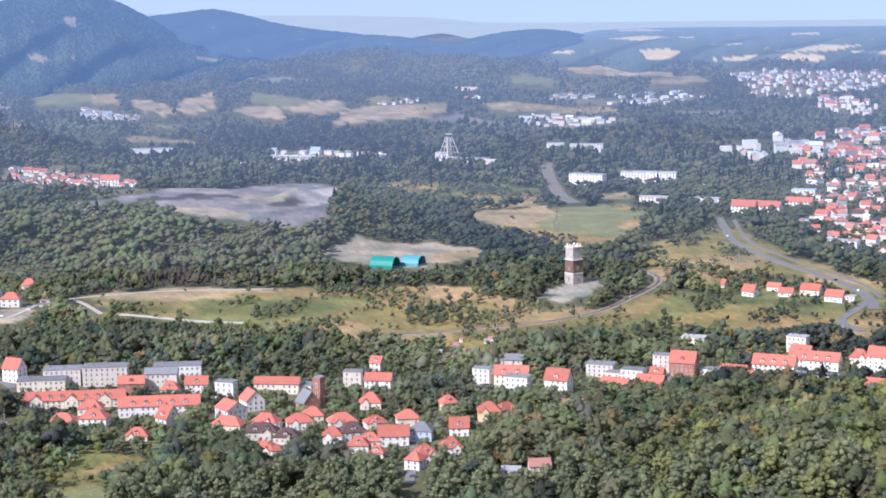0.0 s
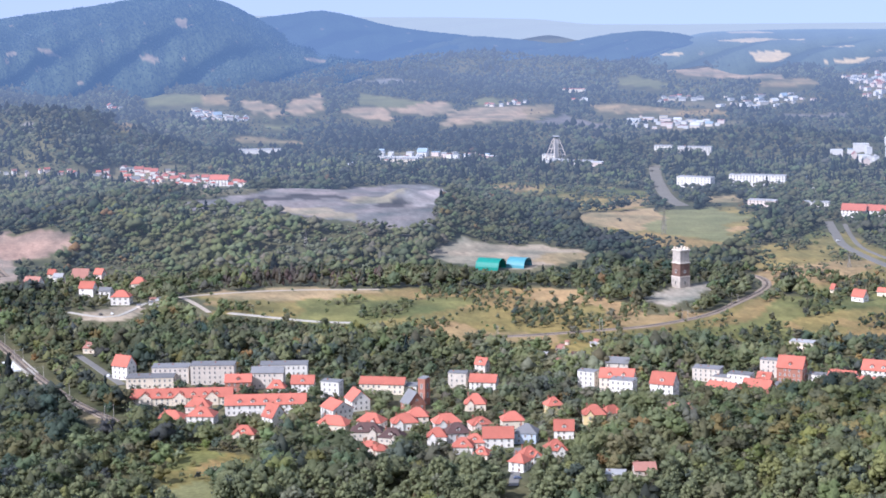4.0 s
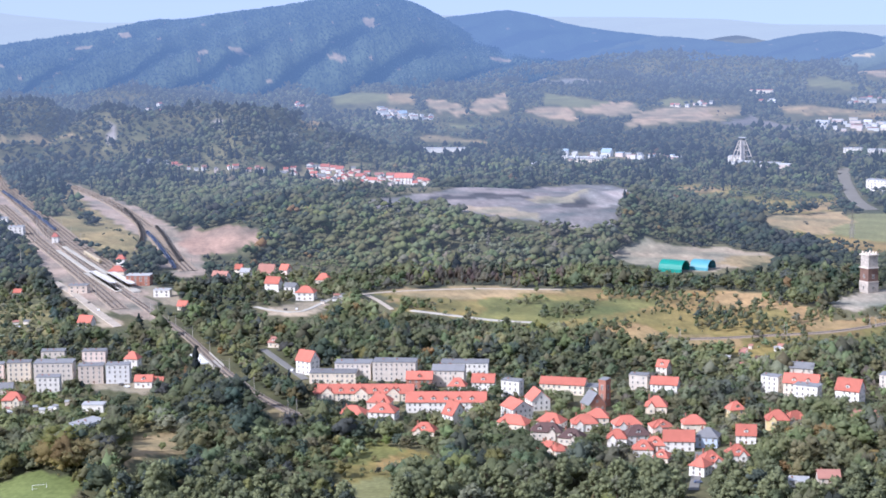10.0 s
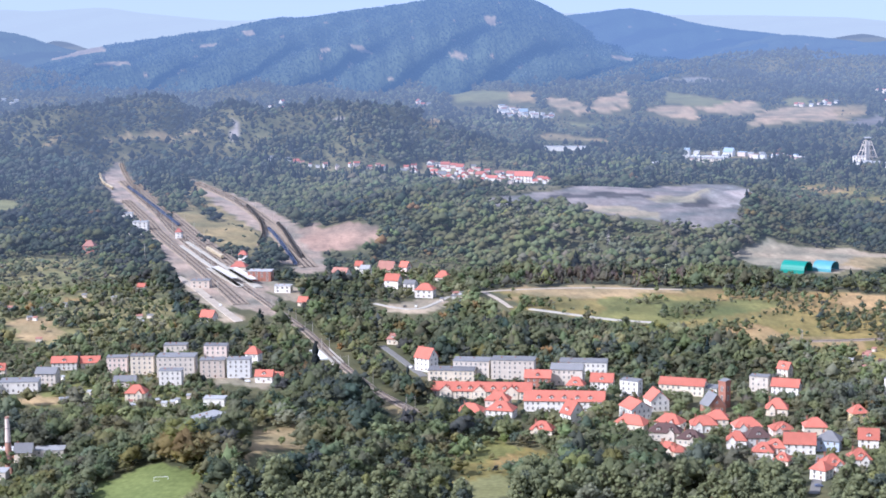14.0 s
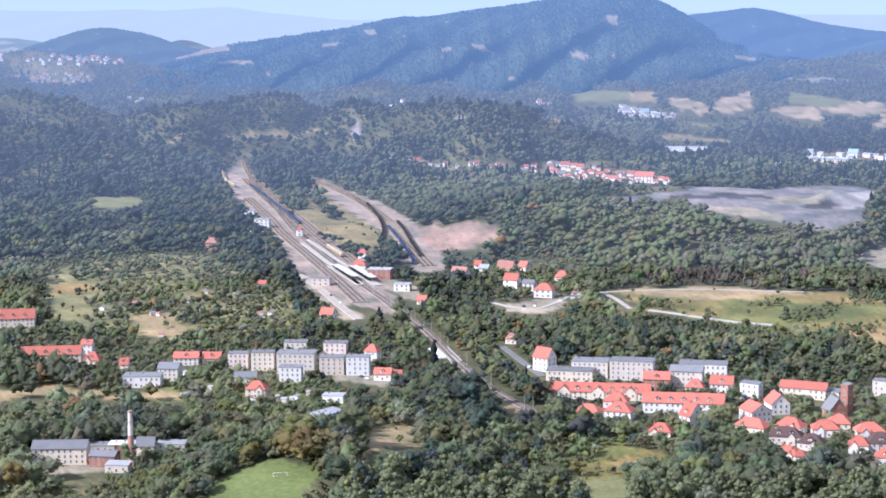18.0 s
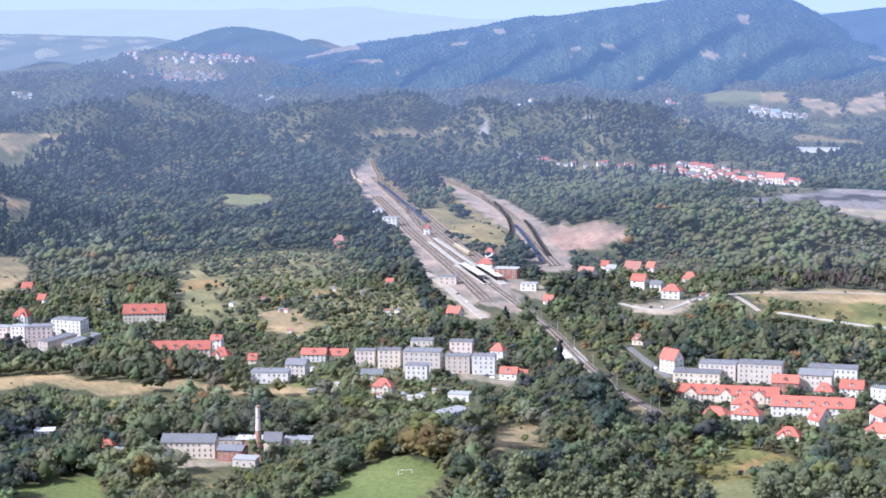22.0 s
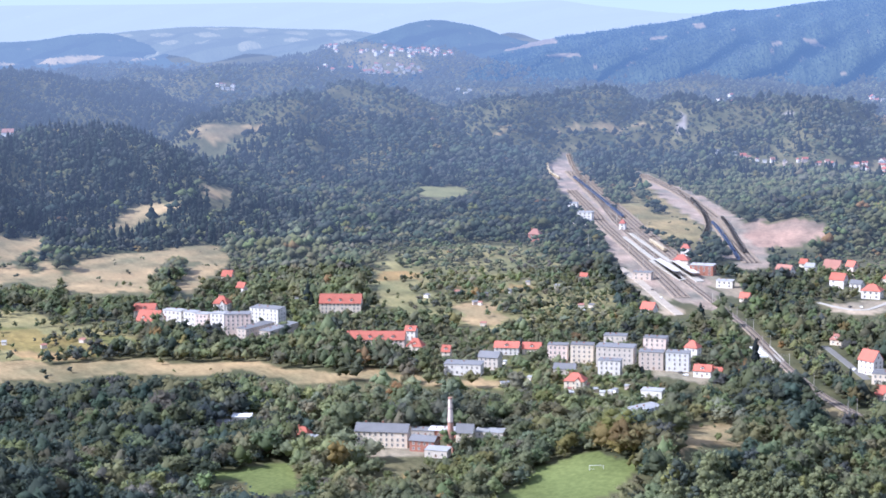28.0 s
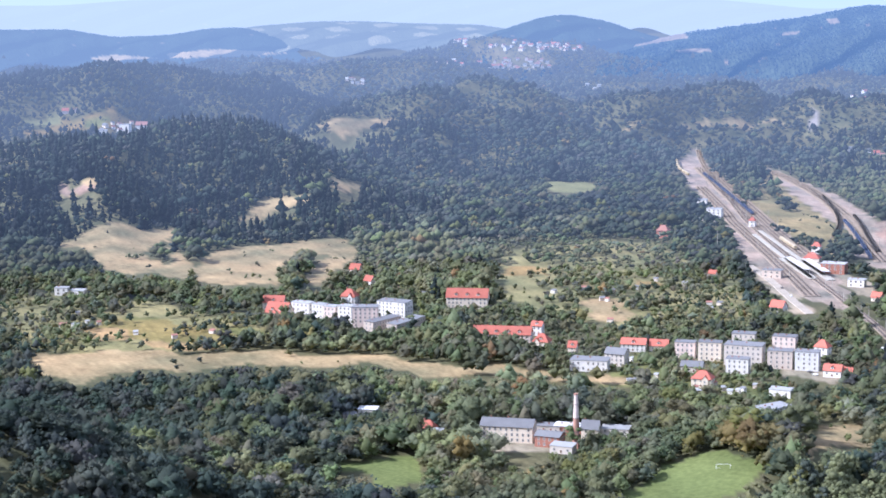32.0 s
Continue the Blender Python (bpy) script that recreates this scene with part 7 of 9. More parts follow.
house(-872, 1172, 17.3, 12.0, 6.1, 4.5, "gable", "cream", "red", 25, "houses of the valley", 0)
house(-842, 1138, 18.9, 12.0, 5.5, 7.4, "gable", "cream", "red", 6, "houses of the valley", 0)
house(-831, 1221, 13.3, 10.1, 6.2, 5.7, "hip", "white", "red", 9, "houses of the valley", 0)
house(-912, 1351, 9.6, 7.3, 4.7, 4.5, "gable", "cream", "red", 9, "houses of the valley", 1)
house(-866, 1304, 8.2, 6.4, 4.5, 4.0, "gable", "white", "red", -6, "houses of the valley", 1)
house(-1074, 1140, 11.4, 6.4, 6.5, 0.5, "flat", "white", "grey", 23, "houses of the valley", 1)
house(-1063, 1148, 13.8, 7.9, 4.0, 0.5, "flat", "white", "grey", 18, "houses of the valley", 1)
house(-601, 901, 11.8, 6.4, 3.6, 0.5, "shed", "white", "white", 22, "houses of the valley", 0)
house(-599, 878, 7.7, 4.3, 5.3, 0.5, "shed", "grey", "slate", 19, "houses of the valley", 0)
house(-495, 887, 30.5, 13.0, 9.3, 3.4, "long", "cream", "slate", 17, "houses of the valley", 0)
house(-482, 912, 14.3, 7.8, 4.8, 0.5, "flat", "grey", "slate", 16, "houses of the valley", 0)
house(-471, 916, 16.0, 8.8, 5.1, 0.5, "flat", "brick", "white", 15, "houses of the valley", 0)
house(-468, 887, 14.6, 10.8, 6.3, 2.0, "gable", "brick", "slate", 8, "houses of the valley", 0)
house(-454, 876, 13.2, 7.5, 4.3, 0.5, "shed", "grey", "grey", 7, "houses of the valley", 0)
house(-455, 913, 10.0, 7.1, 6.1, 4.2, "gable", "cream", "slate", 12, "houses of the valley", 0)
house(-443, 921, 16.4, 8.0, 5.4, 0.5, "shed", "grey", "grey", 14, "houses of the valley", 0)
house(-446, 1074, 3.3, 2.3, 2.4, 0.5, "shed", "brownish", "rust", -22, "garden sheds", 2)
house(-423, 1066, 3.5, 2.5, 2.4, 0.5, "shed", "white", "slate", -23, "garden sheds", 2)
house(-489, 1078, 2.9, 2.0, 2.4, 0.5, "shed", "grey", "grey", -6, "garden sheds", 2)
house(-495, 1057, 2.7, 1.9, 2.4, 0.5, "shed", "white", "slate", -5, "garden sheds", 2)
house(-525, 1104, 2.3, 1.6, 2.4, 0.5, "shed", "brownish", "rust", -5, "garden sheds", 2)
house(-526, 1118, 2.4, 1.7, 2.4, 0.5, "shed", "white", "grey", -20, "garden sheds", 2)
house(-420, 1079, 2.8, 2.0, 2.4, 0.5, "shed", "brownish", "grey", 6, "garden sheds", 2)
house(-445, 1046, 3.4, 2.4, 2.4, 0.5, "shed", "brownish", "grey", -7, "garden sheds", 2)
house(-428, 1056, 3.4, 2.4, 2.4, 0.5, "shed", "white", "grey", 7, "garden sheds", 2)
house(-498, 1055, 2.8, 2.0, 2.4, 0.5, "shed", "white", "grey", 40, "garden sheds", 2)
house(-435, 1063, 3.0, 2.1, 2.4, 0.5, "shed", "brownish", "grey", 37, "garden sheds", 2)
house(-424, 1060, 2.8, 2.0, 2.4, 0.5, "shed", "grey", "grey", -8, "garden sheds", 2)
house(-491, 1069, 3.1, 2.2, 2.4, 0.5, "shed", "grey", "rust", -5, "garden sheds", 2)
house(-451, 1056, 3.0, 2.1, 2.4, 0.5, "shed", "white", "rust", 8, "garden sheds", 2)
house(-622, 1430, 4.3, 3.0, 2.4, 0.5, "shed", "grey", "grey", -6, "garden sheds", 2)
house(-650, 1391, 3.7, 2.6, 2.4, 0.5, "shed", "white", "slate", -5, "garden sheds", 2)
house(-603, 1243, 4.5, 3.1, 2.4, 0.5, "shed", "grey", "rust", 11, "garden sheds", 2)
house(-646, 1326, 3.2, 2.3, 2.4, 0.5, "shed", "white", "rust", -4, "garden sheds", 2)
house(-660, 1367, 2.7, 1.9, 2.4, 0.5, "shed", "brownish", "slate", -4, "garden sheds", 2)
house(-557, 1351, 4.6, 3.2, 2.4, 0.5, "shed", "grey", "slate", -8, "garden sheds", 2)
house(-565, 1348, 4.7, 3.3, 2.4, 0.5, "shed", "white", "rust", 23, "garden sheds", 2)
house(-653, 1437, 3.9, 2.8, 2.4, 0.5, "shed", "grey", "slate", 9, "garden sheds", 2)
house(-704, 1342, 4.5, 3.2, 2.4, 0.5, "shed", "white", "slate", -17, "garden sheds", 2)
house(-554, 1325, 3.5, 2.4, 2.4, 0.5, "shed", "white", "grey", 23, "garden sheds", 2)
house(-651, 1327, 4.6, 3.2, 2.4, 0.5, "shed", "brownish", "slate", 41, "garden sheds", 2)
house(-688, 1368, 5.2, 3.6, 2.4, 0.5, "shed", "white", "rust", 12, "garden sheds", 2)
house(-560, 1274, 3.9, 2.7, 2.4, 0.5, "shed", "grey", "grey", 39, "garden sheds", 2)
house(-603, 1348, 4.8, 3.3, 2.4, 0.5, "shed", "grey", "slate", 24, "garden sheds", 2)
house(-3, 1265, 3.2, 2.2, 2.4, 0.5, "shed", "brownish", "grey", -15, "garden sheds", 2)
house(35, 1313, 4.0, 2.8, 1.7, 1.2, "gable", "white", "rust", -17, "houses of the valley", 3)
house(9, 1293, 3.8, 2.7, 2.4, 0.5, "shed", "brownish", "rust", -0, "garden sheds", 2)
house(32, 1301, 4.4, 3.1, 1.8, 1.3, "flat", "white", "grey", 14, "houses of the valley", 3)
house(7, 1286, 4.7, 3.3, 2.0, 1.4, "flat", "cream", "rust", -15, "houses of the valley", 3)
house(8, 1276, 4.9, 3.5, 2.4, 0.5, "shed", "brownish", "rust", -30, "garden sheds", 2)
house(24, 1272, 2.7, 1.9, 1.1, 0.8, "flat", "cream", "grey", -46, "houses of the valley", 3)
house(5, 1243, 4.2, 3.0, 2.4, 0.5, "shed", "brownish", "rust", -30, "garden sheds", 2)
house(13, 1307, 2.9, 2.0, 2.4, 0.5, "shed", "brownish", "rust", -31, "garden sheds", 2)
house(18, 1263, 4.8, 3.4, 2.0, 1.5, "flat", "cream", "brown", -16, "houses of the valley", 3)
house(-823, 1280, 4.9, 3.4, 2.1, 1.5, "flat", "white", "brown", 48, "houses of the valley", 3)
house(-803, 1271, 3.0, 2.1, 2.4, 0.5, "shed", "grey", "rust", 2, "garden sheds", 2)
house(-859, 1312, 3.7, 2.6, 1.5, 1.1, "flat", "cream", "rust", -12, "houses of the valley", 3)
house(-790, 1272, 4.4, 3.1, 1.8, 1.3, "gable", "grey", "grey", -13, "houses of the valley", 3)
house(-829, 1296, 4.5, 3.2, 2.4, 0.5, "shed", "grey", "rust", 48, "garden sheds", 2)
house(-867, 1309, 4.5, 3.2, 2.4, 0.5, "shed", "brownish", "slate", 34, "garden sheds", 2)
house(-796, 1279, 4.7, 3.3, 2.4, 0.5, "shed", "grey", "slate", 17, "garden sheds", 2)
house(-792, 1268, 4.3, 3.0, 1.8, 1.3, "flat", "cream", "grey", 47, "houses of the valley", 3)
house(-961, 1047, 3.2, 2.3, 2.4, 0.5, "shed", "white", "grey", 58, "garden sheds", 2)
house(-899, 1032, 3.4, 2.4, 2.4, 0.5, "shed", "white", "grey", 26, "garden sheds", 2)
house(-961, 1033, 5.2, 3.6, 2.4, 0.5, "shed", "white", "grey", 13, "garden sheds", 2)
house(-951, 1049, 3.1, 2.2, 2.4, 0.5, "shed", "white", "rust", 57, "garden sheds", 2)
house(-970, 1029, 5.1, 3.6, 2.4, 0.5, "shed", "grey", "rust", 28, "garden sheds", 2)
house(-863, 1034, 4.0, 2.8, 2.4, 0.5, "shed", "grey", "rust", 55, "garden sheds", 2)
house(-850, 1063, 4.6, 3.2, 2.4, 0.5, "shed", "grey", "rust", -6, "garden sheds", 2)
house(-995, 1073, 3.5, 2.4, 2.4, 0.5, "shed", "grey", "slate", 43, "garden sheds", 2)
house(-334, 1480, 4.0, 2.8, 2.4, 0.5, "shed", "white", "slate", 13, "garden sheds", 2)
house(-330, 1487, 3.2, 2.3, 2.4, 0.5, "shed", "brownish", "grey", 12, "garden sheds", 2)
house(-332, 1499, 4.5, 3.1, 2.4, 0.5, "shed", "white", "slate", -17, "garden sheds", 2)
house(-336, 1497, 5.3, 3.7, 2.4, 0.5, "shed", "brownish", "rust", 28, "garden sheds", 2)
house(-326, 1458, 5.1, 3.5, 2.4, 0.5, "shed", "white", "grey", 28, "garden sheds", 2)
house(-341, 1465, 3.0, 2.1, 2.4, 0.5, "shed", "grey", "slate", -2, "garden sheds", 2)
house(271, 2357, 72.7, 13.0, 15.0, 0.5, "flat", "white", "grey", -17, "houses of the far town", 1)
house(188, 2322, 47.4, 13.0, 16.2, 0.5, "flat", "white", "grey", -30, "houses of the far town", 1)
house(251, 2127, 33.3, 13.0, 8.8, 0.5, "flat", "pink", "grey", -22, "houses of the far town", 1)
house(314, 2131, 29.9, 13.0, 5.4, 0.5, "flat", "white", "grey", -18, "houses of the far town", 1)
house(341, 2030, 27.1, 12.0, 9.1, 6.4, "gable", "white", "red", -22, "houses of the far town", 1)
house(366, 2025, 33.4, 12.0, 9.1, 5.7, "gable", "white", "red", -30, "houses of the far town", 1)
house(446, 2213, 28.8, 13.0, 6.4, 0.5, "flat", "white", "bluegrey", -26, "houses of the far town", 1)
house(432, 1951, 16.6, 9.4, 7.0, 0.5, "flat", "white", "grey", -32, "houses of the far town", 1)
house(392, 1765, 36.6, 13.0, 6.9, 0.5, "flat", "white", "grey", -28, "houses of the far town", 1)
house(417, 2095, 31.4, 12.0, 5.4, 4.7, "gable", "white", "red", -26, "houses of the far town", 1)
house(170, 2681, 26.0, 13.0, 5.3, 0.5, "flat", "white", "grey", -14, "houses of the far town", 1)
house(213, 2647, 48.6, 13.0, 8.7, 0.5, "flat", "white", "grey", -13, "houses of the far town", 1)
house(-464, 2885, 72.1, 13.0, 6.4, 0.5, "flat", "white", "grey", 4, "houses of the far town", 2)
house(-217, 2641, 46.7, 13.0, 6.5, 0.5, "flat", "cream", "grey", -10, "houses of the far town", 1)
house(3, 2702, 23.1, 12.8, 8.6, 0.5, "flat", "white", "grey", -15, "houses of the far town", 1)
house(48, 2592, 31.7, 13.0, 6.7, 0.5, "flat", "white", "grey", -11, "houses of the far town", 1)
house(52, 3692, 45.6, 13.0, 8.1, 0.5, "flat", "cream", "red", -11, "houses of the far town", 2)
house(-99, 2724, 30.6, 13.0, 6.8, 0.5, "flat", "cream", "rust", -13, "houses of the far town", 1)
house(-437, 2376, 25.4, 12.0, 8.6, 5.6, "gable", "white", "red", -10, "houses of the far town", 1)
house(-571, 1608, 14.6, 10.4, 3.3, 4.7, "hip", "cream", "red", 5, "houses of the far town", 1)
house(-710, 1810, 6.6, 6.0, 6.8, 3.7, "hip", "white", "red", 6, "houses of the far town", 1)
house(-584, 1656, 8.2, 6.0, 7.3, 3.7, "hip", "white", "red", 4, "houses of the far town", 1)
house(-832, 1961, 11.4, 6.3, 6.7, 0.5, "flat", "white", "grey", 8, "houses of the far town", 1)
house(-777, 1867, 16.6, 9.2, 9.6, 0.5, "flat", "white", "grey", 8, "houses of the far town", 1)
house(-772, 1832, 29.7, 8.0, 3.8, 0.5, "shed", "grey", "slate", 13, "houses of the far town", 1)
house(-760, 1691, 12.2, 9.0, 7.7, 5.3, "hip", "brick", "rust", 4, "houses of the far town", 1)
house(-1933, 2159, 13.1, 7.2, 5.8, 0.5, "flat", "white", "grey", 27, "houses of the far town", 2)
house(-1937, 2217, 16.8, 9.7, 11.6, 0.5, "flat", "white", "grey", 11, "houses of the far town", 2)
house(-1942, 2263, 18.9, 12.0, 7.8, 5.4, "gable", "white", "rust", 26, "houses of the far town", 2)
house(458, 2215, 14.7, 10.3, 4.4, 0.4, "flat", "grey", "slate", -42, "houses of the far town", 2)
house(458, 2142, 9.7, 6.8, 4.1, 2.9, "flat", "grey", "slate", -12, "houses of the far town", 2)
house(666, 2939, 13.4, 9.4, 6.7, 4.5, "hip", "cream", "red", -58, "houses of the far town", 2)
house(543, 2616, 24.6, 12.0, 7.4, 0.4, "flat", "grey", "slate", -27, "houses of the far town", 2)
house(567, 2299, 12.5, 8.7, 6.2, 4.2, "gable", "white", "red", 1, "houses of the far town", 2)
house(547, 2296, 23.0, 12.0, 6.9, 0.4, "flat", "cream", "rust", -28, "houses of the far town", 2)
house(638, 2808, 10.7, 7.5, 5.4, 3.6, "gable", "white", "red", -58, "houses of the far town", 2)
house(425, 1866, 12.0, 8.4, 6.0, 4.1, "gable", "yellow", "rust", -58, "houses of the far town", 2)
house(441, 1988, 10.4, 7.3, 5.2, 3.5, "gable", "white", "red", -43, "houses of the far town", 2)
house(504, 2154, 10.6, 7.4, 4.4, 3.2, "gable", "white", "brown", -28, "houses of the far town", 2)
house(432, 1856, 8.2, 5.8, 4.1, 2.8, "hip", "yellow", "rust", -58, "houses of the far town", 2)
house(423, 1819, 11.8, 8.3, 3.6, 0.4, "flat", "grey", "rust", -13, "houses of the far town", 2)
house(416, 1932, 9.5, 6.6, 4.7, 3.2, "hip", "white", "red", -27, "houses of the far town", 2)
house(395, 1809, 11.3, 7.9, 5.6, 3.8, "gable", "white", "red", -27, "houses of the far town", 2)
house(687, 2863, 16.8, 11.8, 8.4, 5.7, "gable", "white", "red", -28, "houses of the far town", 2)
house(523, 2602, 16.5, 11.5, 8.2, 5.6, "gable", "yellow", "red", -11, "houses of the far town", 2)
house(573, 2341, 8.8, 6.2, 4.4, 3.0, "hip", "white", "red", 1, "houses of the far town", 2)
house(585, 2576, 13.3, 9.3, 6.6, 4.5, "gable", "white", "red", -43, "houses of the far town", 2)
house(531, 2406, 11.4, 8.0, 4.8, 3.4, "gable", "white", "slate", 3, "houses of the far town", 2)
house(414, 1836, 7.0, 4.9, 3.5, 2.4, "gable", "white", "red", 2, "houses of the far town", 2)
house(423, 1760, 10.7, 7.5, 3.2, 0.4, "flat", "cream", "grey", -59, "houses of the far town", 2)
house(428, 1781, 11.4, 8.0, 5.7, 3.9, "gable", "white", "red", -44, "houses of the far town", 2)
house(527, 2177, 12.0, 8.4, 6.0, 4.1, "gable", "white", "rust", -59, "houses of the far town", 2)
house(626, 2702, 13.9, 9.7, 6.9, 4.7, "gable", "yellow", "rust", -43, "houses of the far town", 2)
house(385, 1934, 6.9, 4.8, 3.4, 2.3, "gable", "cream", "rust", -26, "houses of the far town", 2)
house(605, 2810, 11.1, 7.7, 4.6, 3.3, "gable", "white", "rust", -42, "houses of the far town", 2)
house(412, 1963, 17.0, 11.9, 5.1, 0.4, "flat", "cream", "rust", -42, "houses of the far town", 2)
house(714, 2980, 16.1, 11.3, 6.8, 4.8, "flat", "cream", "rust", -13, "houses of the far town", 2)
house(574, 2474, 9.2, 6.5, 4.6, 3.1, "gable", "yellow", "red", -13, "houses of the far town", 2)
house(389, 1757, 7.5, 5.2, 3.1, 2.2, "gable", "white", "grey", 3, "houses of the far town", 2)
house(613, 2922, 14.4, 10.1, 7.2, 4.9, "gable", "white", "red", 3, "houses of the far town", 2)
house(488, 2385, 11.4, 8.0, 5.7, 3.9, "hip", "yellow", "red", -27, "houses of the far town", 2)
house(378, 1791, 7.6, 5.3, 3.8, 2.6, "gable", "white", "rust", -12, "houses of the far town", 2)
house(581, 2409, 9.6, 6.7, 4.8, 3.3, "gable", "yellow", "rust", 1, "houses of the far town", 2)
house(490, 2243, 13.4, 9.3, 6.7, 4.5, "gable", "cream", "red", -27, "houses of the far town", 2)
house(491, 2149, 11.0, 7.7, 5.5, 3.7, "gable", "cream", "red", -43, "houses of the far town", 2)
house(474, 2120, 9.6, 6.7, 4.8, 3.3, "gable", "yellow", "red", 2, "houses of the far town", 2)
house(550, 2254, 15.9, 11.1, 4.8, 0.4, "flat", "cream", "rust", 1, "houses of the far town", 2)
house(436, 2007, 13.0, 9.1, 6.5, 4.4, "gable", "yellow", "red", -57, "houses of the far town", 2)
house(519, 2515, 10.0, 7.0, 5.0, 3.4, "gable", "cream", "red", -27, "houses of the far town", 2)
house(525, 2311, 11.6, 8.1, 4.9, 3.5, "gable", "white", "rust", -13, "houses of the far town", 2)
house(461, 1989, 11.8, 8.3, 5.0, 3.6, "gable", "grey", "brown", -28, "houses of the far town", 2)
house(411, 1783, 6.9, 4.8, 3.4, 2.3, "gable", "white", "red", -43, "houses of the far town", 2)
house(481, 2321, 19.8, 12.0, 5.9, 0.4, "flat", "white", "slate", -57, "houses of the far town", 2)
house(537, 2515, 8.6, 6.0, 4.3, 2.9, "hip", "white", "red", -27, "houses of the far town", 2)
house(507, 2417, 14.0, 9.8, 4.2, 0.4, "flat", "white", "rust", -12, "houses of the far town", 2)
house(705, 3010, 17.1, 12.0, 8.6, 5.8, "gable", "white", "red", 2, "houses of the far town", 2)
house(627, 2655, 15.1, 10.6, 7.5, 5.1, "hip", "white", "red", -13, "houses of the far town", 2)
house(660, 2867, 13.4, 9.4, 6.7, 4.6, "gable", "cream", "red", 2, "houses of the far town", 2)
house(557, 2341, 11.4, 8.0, 5.7, 3.9, "gable", "yellow", "red", 2, "houses of the far town", 2)
house(662, 2772, 12.1, 8.5, 5.1, 3.6, "flat", "grey", "slate", 2, "houses of the far town", 2)
house(442, 2084, 8.2, 5.8, 4.1, 2.8, "gable", "white", "red", -42, "houses of the far town", 2)
house(609, 2747, 13.2, 9.3, 6.6, 4.5, "gable", "yellow", "red", -13, "houses of the far town", 2)
house(448, 1892, 11.3, 7.9, 5.6, 3.8, "hip", "cream", "red", -58, "houses of the far town", 2)
house(496, 2092, 8.4, 5.9, 4.2, 2.9, "gable", "cream", "rust", 2, "houses of the far town", 2)
house(579, 2451, 12.2, 8.6, 6.1, 4.2, "gable", "white", "rust", -28, "houses of the far town", 2)
house(502, 2504, 12.1, 8.5, 6.0, 4.1, "gable", "white", "red", 4, "houses of the far town", 2)
house(616, 2614, 11.6, 8.1, 5.8, 3.9, "gable", "white", "red", 2, "houses of the far town", 2)
house(504, 2373, 8.3, 5.8, 3.5, 2.5, "gable", "white", "rust", -12, "houses of the far town", 2)
house(649, 2674, 12.6, 8.8, 6.3, 4.3, "gable", "white", "rust", -14, "houses of the far town", 2)
house(514, 2242, 10.1, 7.0, 5.0, 3.4, "gable", "white", "rust", -43, "houses of the far town", 2)
house(514, 2461, 10.4, 7.3, 4.4, 3.1, "flat", "cream", "rust", -57, "houses of the far town", 2)
house(492, 2033, 8.6, 6.0, 4.3, 2.9, "gable", "white", "red", -14, "houses of the far town", 2)
house(448, 1838, 6.6, 4.6, 2.8, 2.0, "gable", "grey", "grey", -14, "houses of the far town", 2)
house(556, 2458, 8.6, 6.0, 4.3, 2.9, "gable", "cream", "rust", -13, "houses of the far town", 2)
house(390, 1876, 9.2, 6.4, 4.6, 3.1, "gable", "white", "red", 3, "houses of the far town", 2)
house(428, 1948, 8.7, 6.1, 3.6, 2.6, "flat", "grey", "grey", 3, "houses of the far town", 2)
house(572, 2694, 19.0, 12.0, 5.7, 0.4, "flat", "grey", "slate", -12, "houses of the far town", 2)
house(426, 1915, 12.2, 8.6, 6.1, 4.2, "hip", "white", "rust", 2, "houses of the far town", 2)
house(395, 1942, 15.8, 11.1, 4.8, 0.4, "flat", "grey", "slate", -27, "houses of the far town", 2)
house(467, 1922, 11.7, 8.2, 4.9, 3.5, "flat", "white", "brown", 1, "houses of the far town", 2)
house(498, 2301, 11.0, 7.7, 4.6, 3.3, "flat", "cream", "brown", -27, "houses of the far town", 2)
house(461, 1876, 15.1, 10.6, 4.5, 0.4, "flat", "grey", "rust", 1, "houses of the far town", 2)
house(504, 2471, 15.8, 11.0, 7.9, 5.4, "gable", "cream", "rust", -12, "houses of the far town", 2)
house(558, 2410, 14.4, 10.1, 7.2, 4.9, "gable", "white", "red", -28, "houses of the far town", 2)
house(441, 2035, 10.7, 7.5, 5.4, 3.6, "gable", "white", "red", 3, "houses of the far town", 2)
house(579, 2656, 16.6, 11.6, 8.3, 5.6, "hip", "white", "red", -27, "houses of the far town", 2)
house(453, 2032, 9.4, 6.6, 4.7, 3.2, "hip", "white", "red", 2, "houses of the far town", 2)
house(404, 1859, 6.8, 4.8, 3.4, 2.3, "gable", "white", "red", -27, "houses of the far town", 2)
house(487, 2063, 10.8, 7.6, 5.4, 3.7, "gable", "cream", "red", -28, "houses of the far town", 2)
house(509, 2188, 14.3, 10.0, 4.3, 0.4, "flat", "grey", "slate", -58, "houses of the far town", 2)
house(436, 1895, 17.8, 12.0, 5.3, 0.4, "flat", "cream", "rust", -28, "houses of the far town", 2)
house(528, 2251, 17.5, 12.0, 5.3, 0.4, "flat", "white", "grey", -13, "houses of the far town", 2)
house(486, 2465, 13.0, 9.1, 6.5, 4.4, "gable", "white", "red", -11, "houses of the far town", 2)
house(555, 2685, 13.4, 9.4, 6.7, 4.5, "gable", "white", "rust", 3, "houses of the far town", 2)
for q in TOWN:
    if math.hypot(q[0], q[1]) < 2450:
        house(*q, "houses of the far town", 3)
    else:
        far_house(*q)
far_towns()


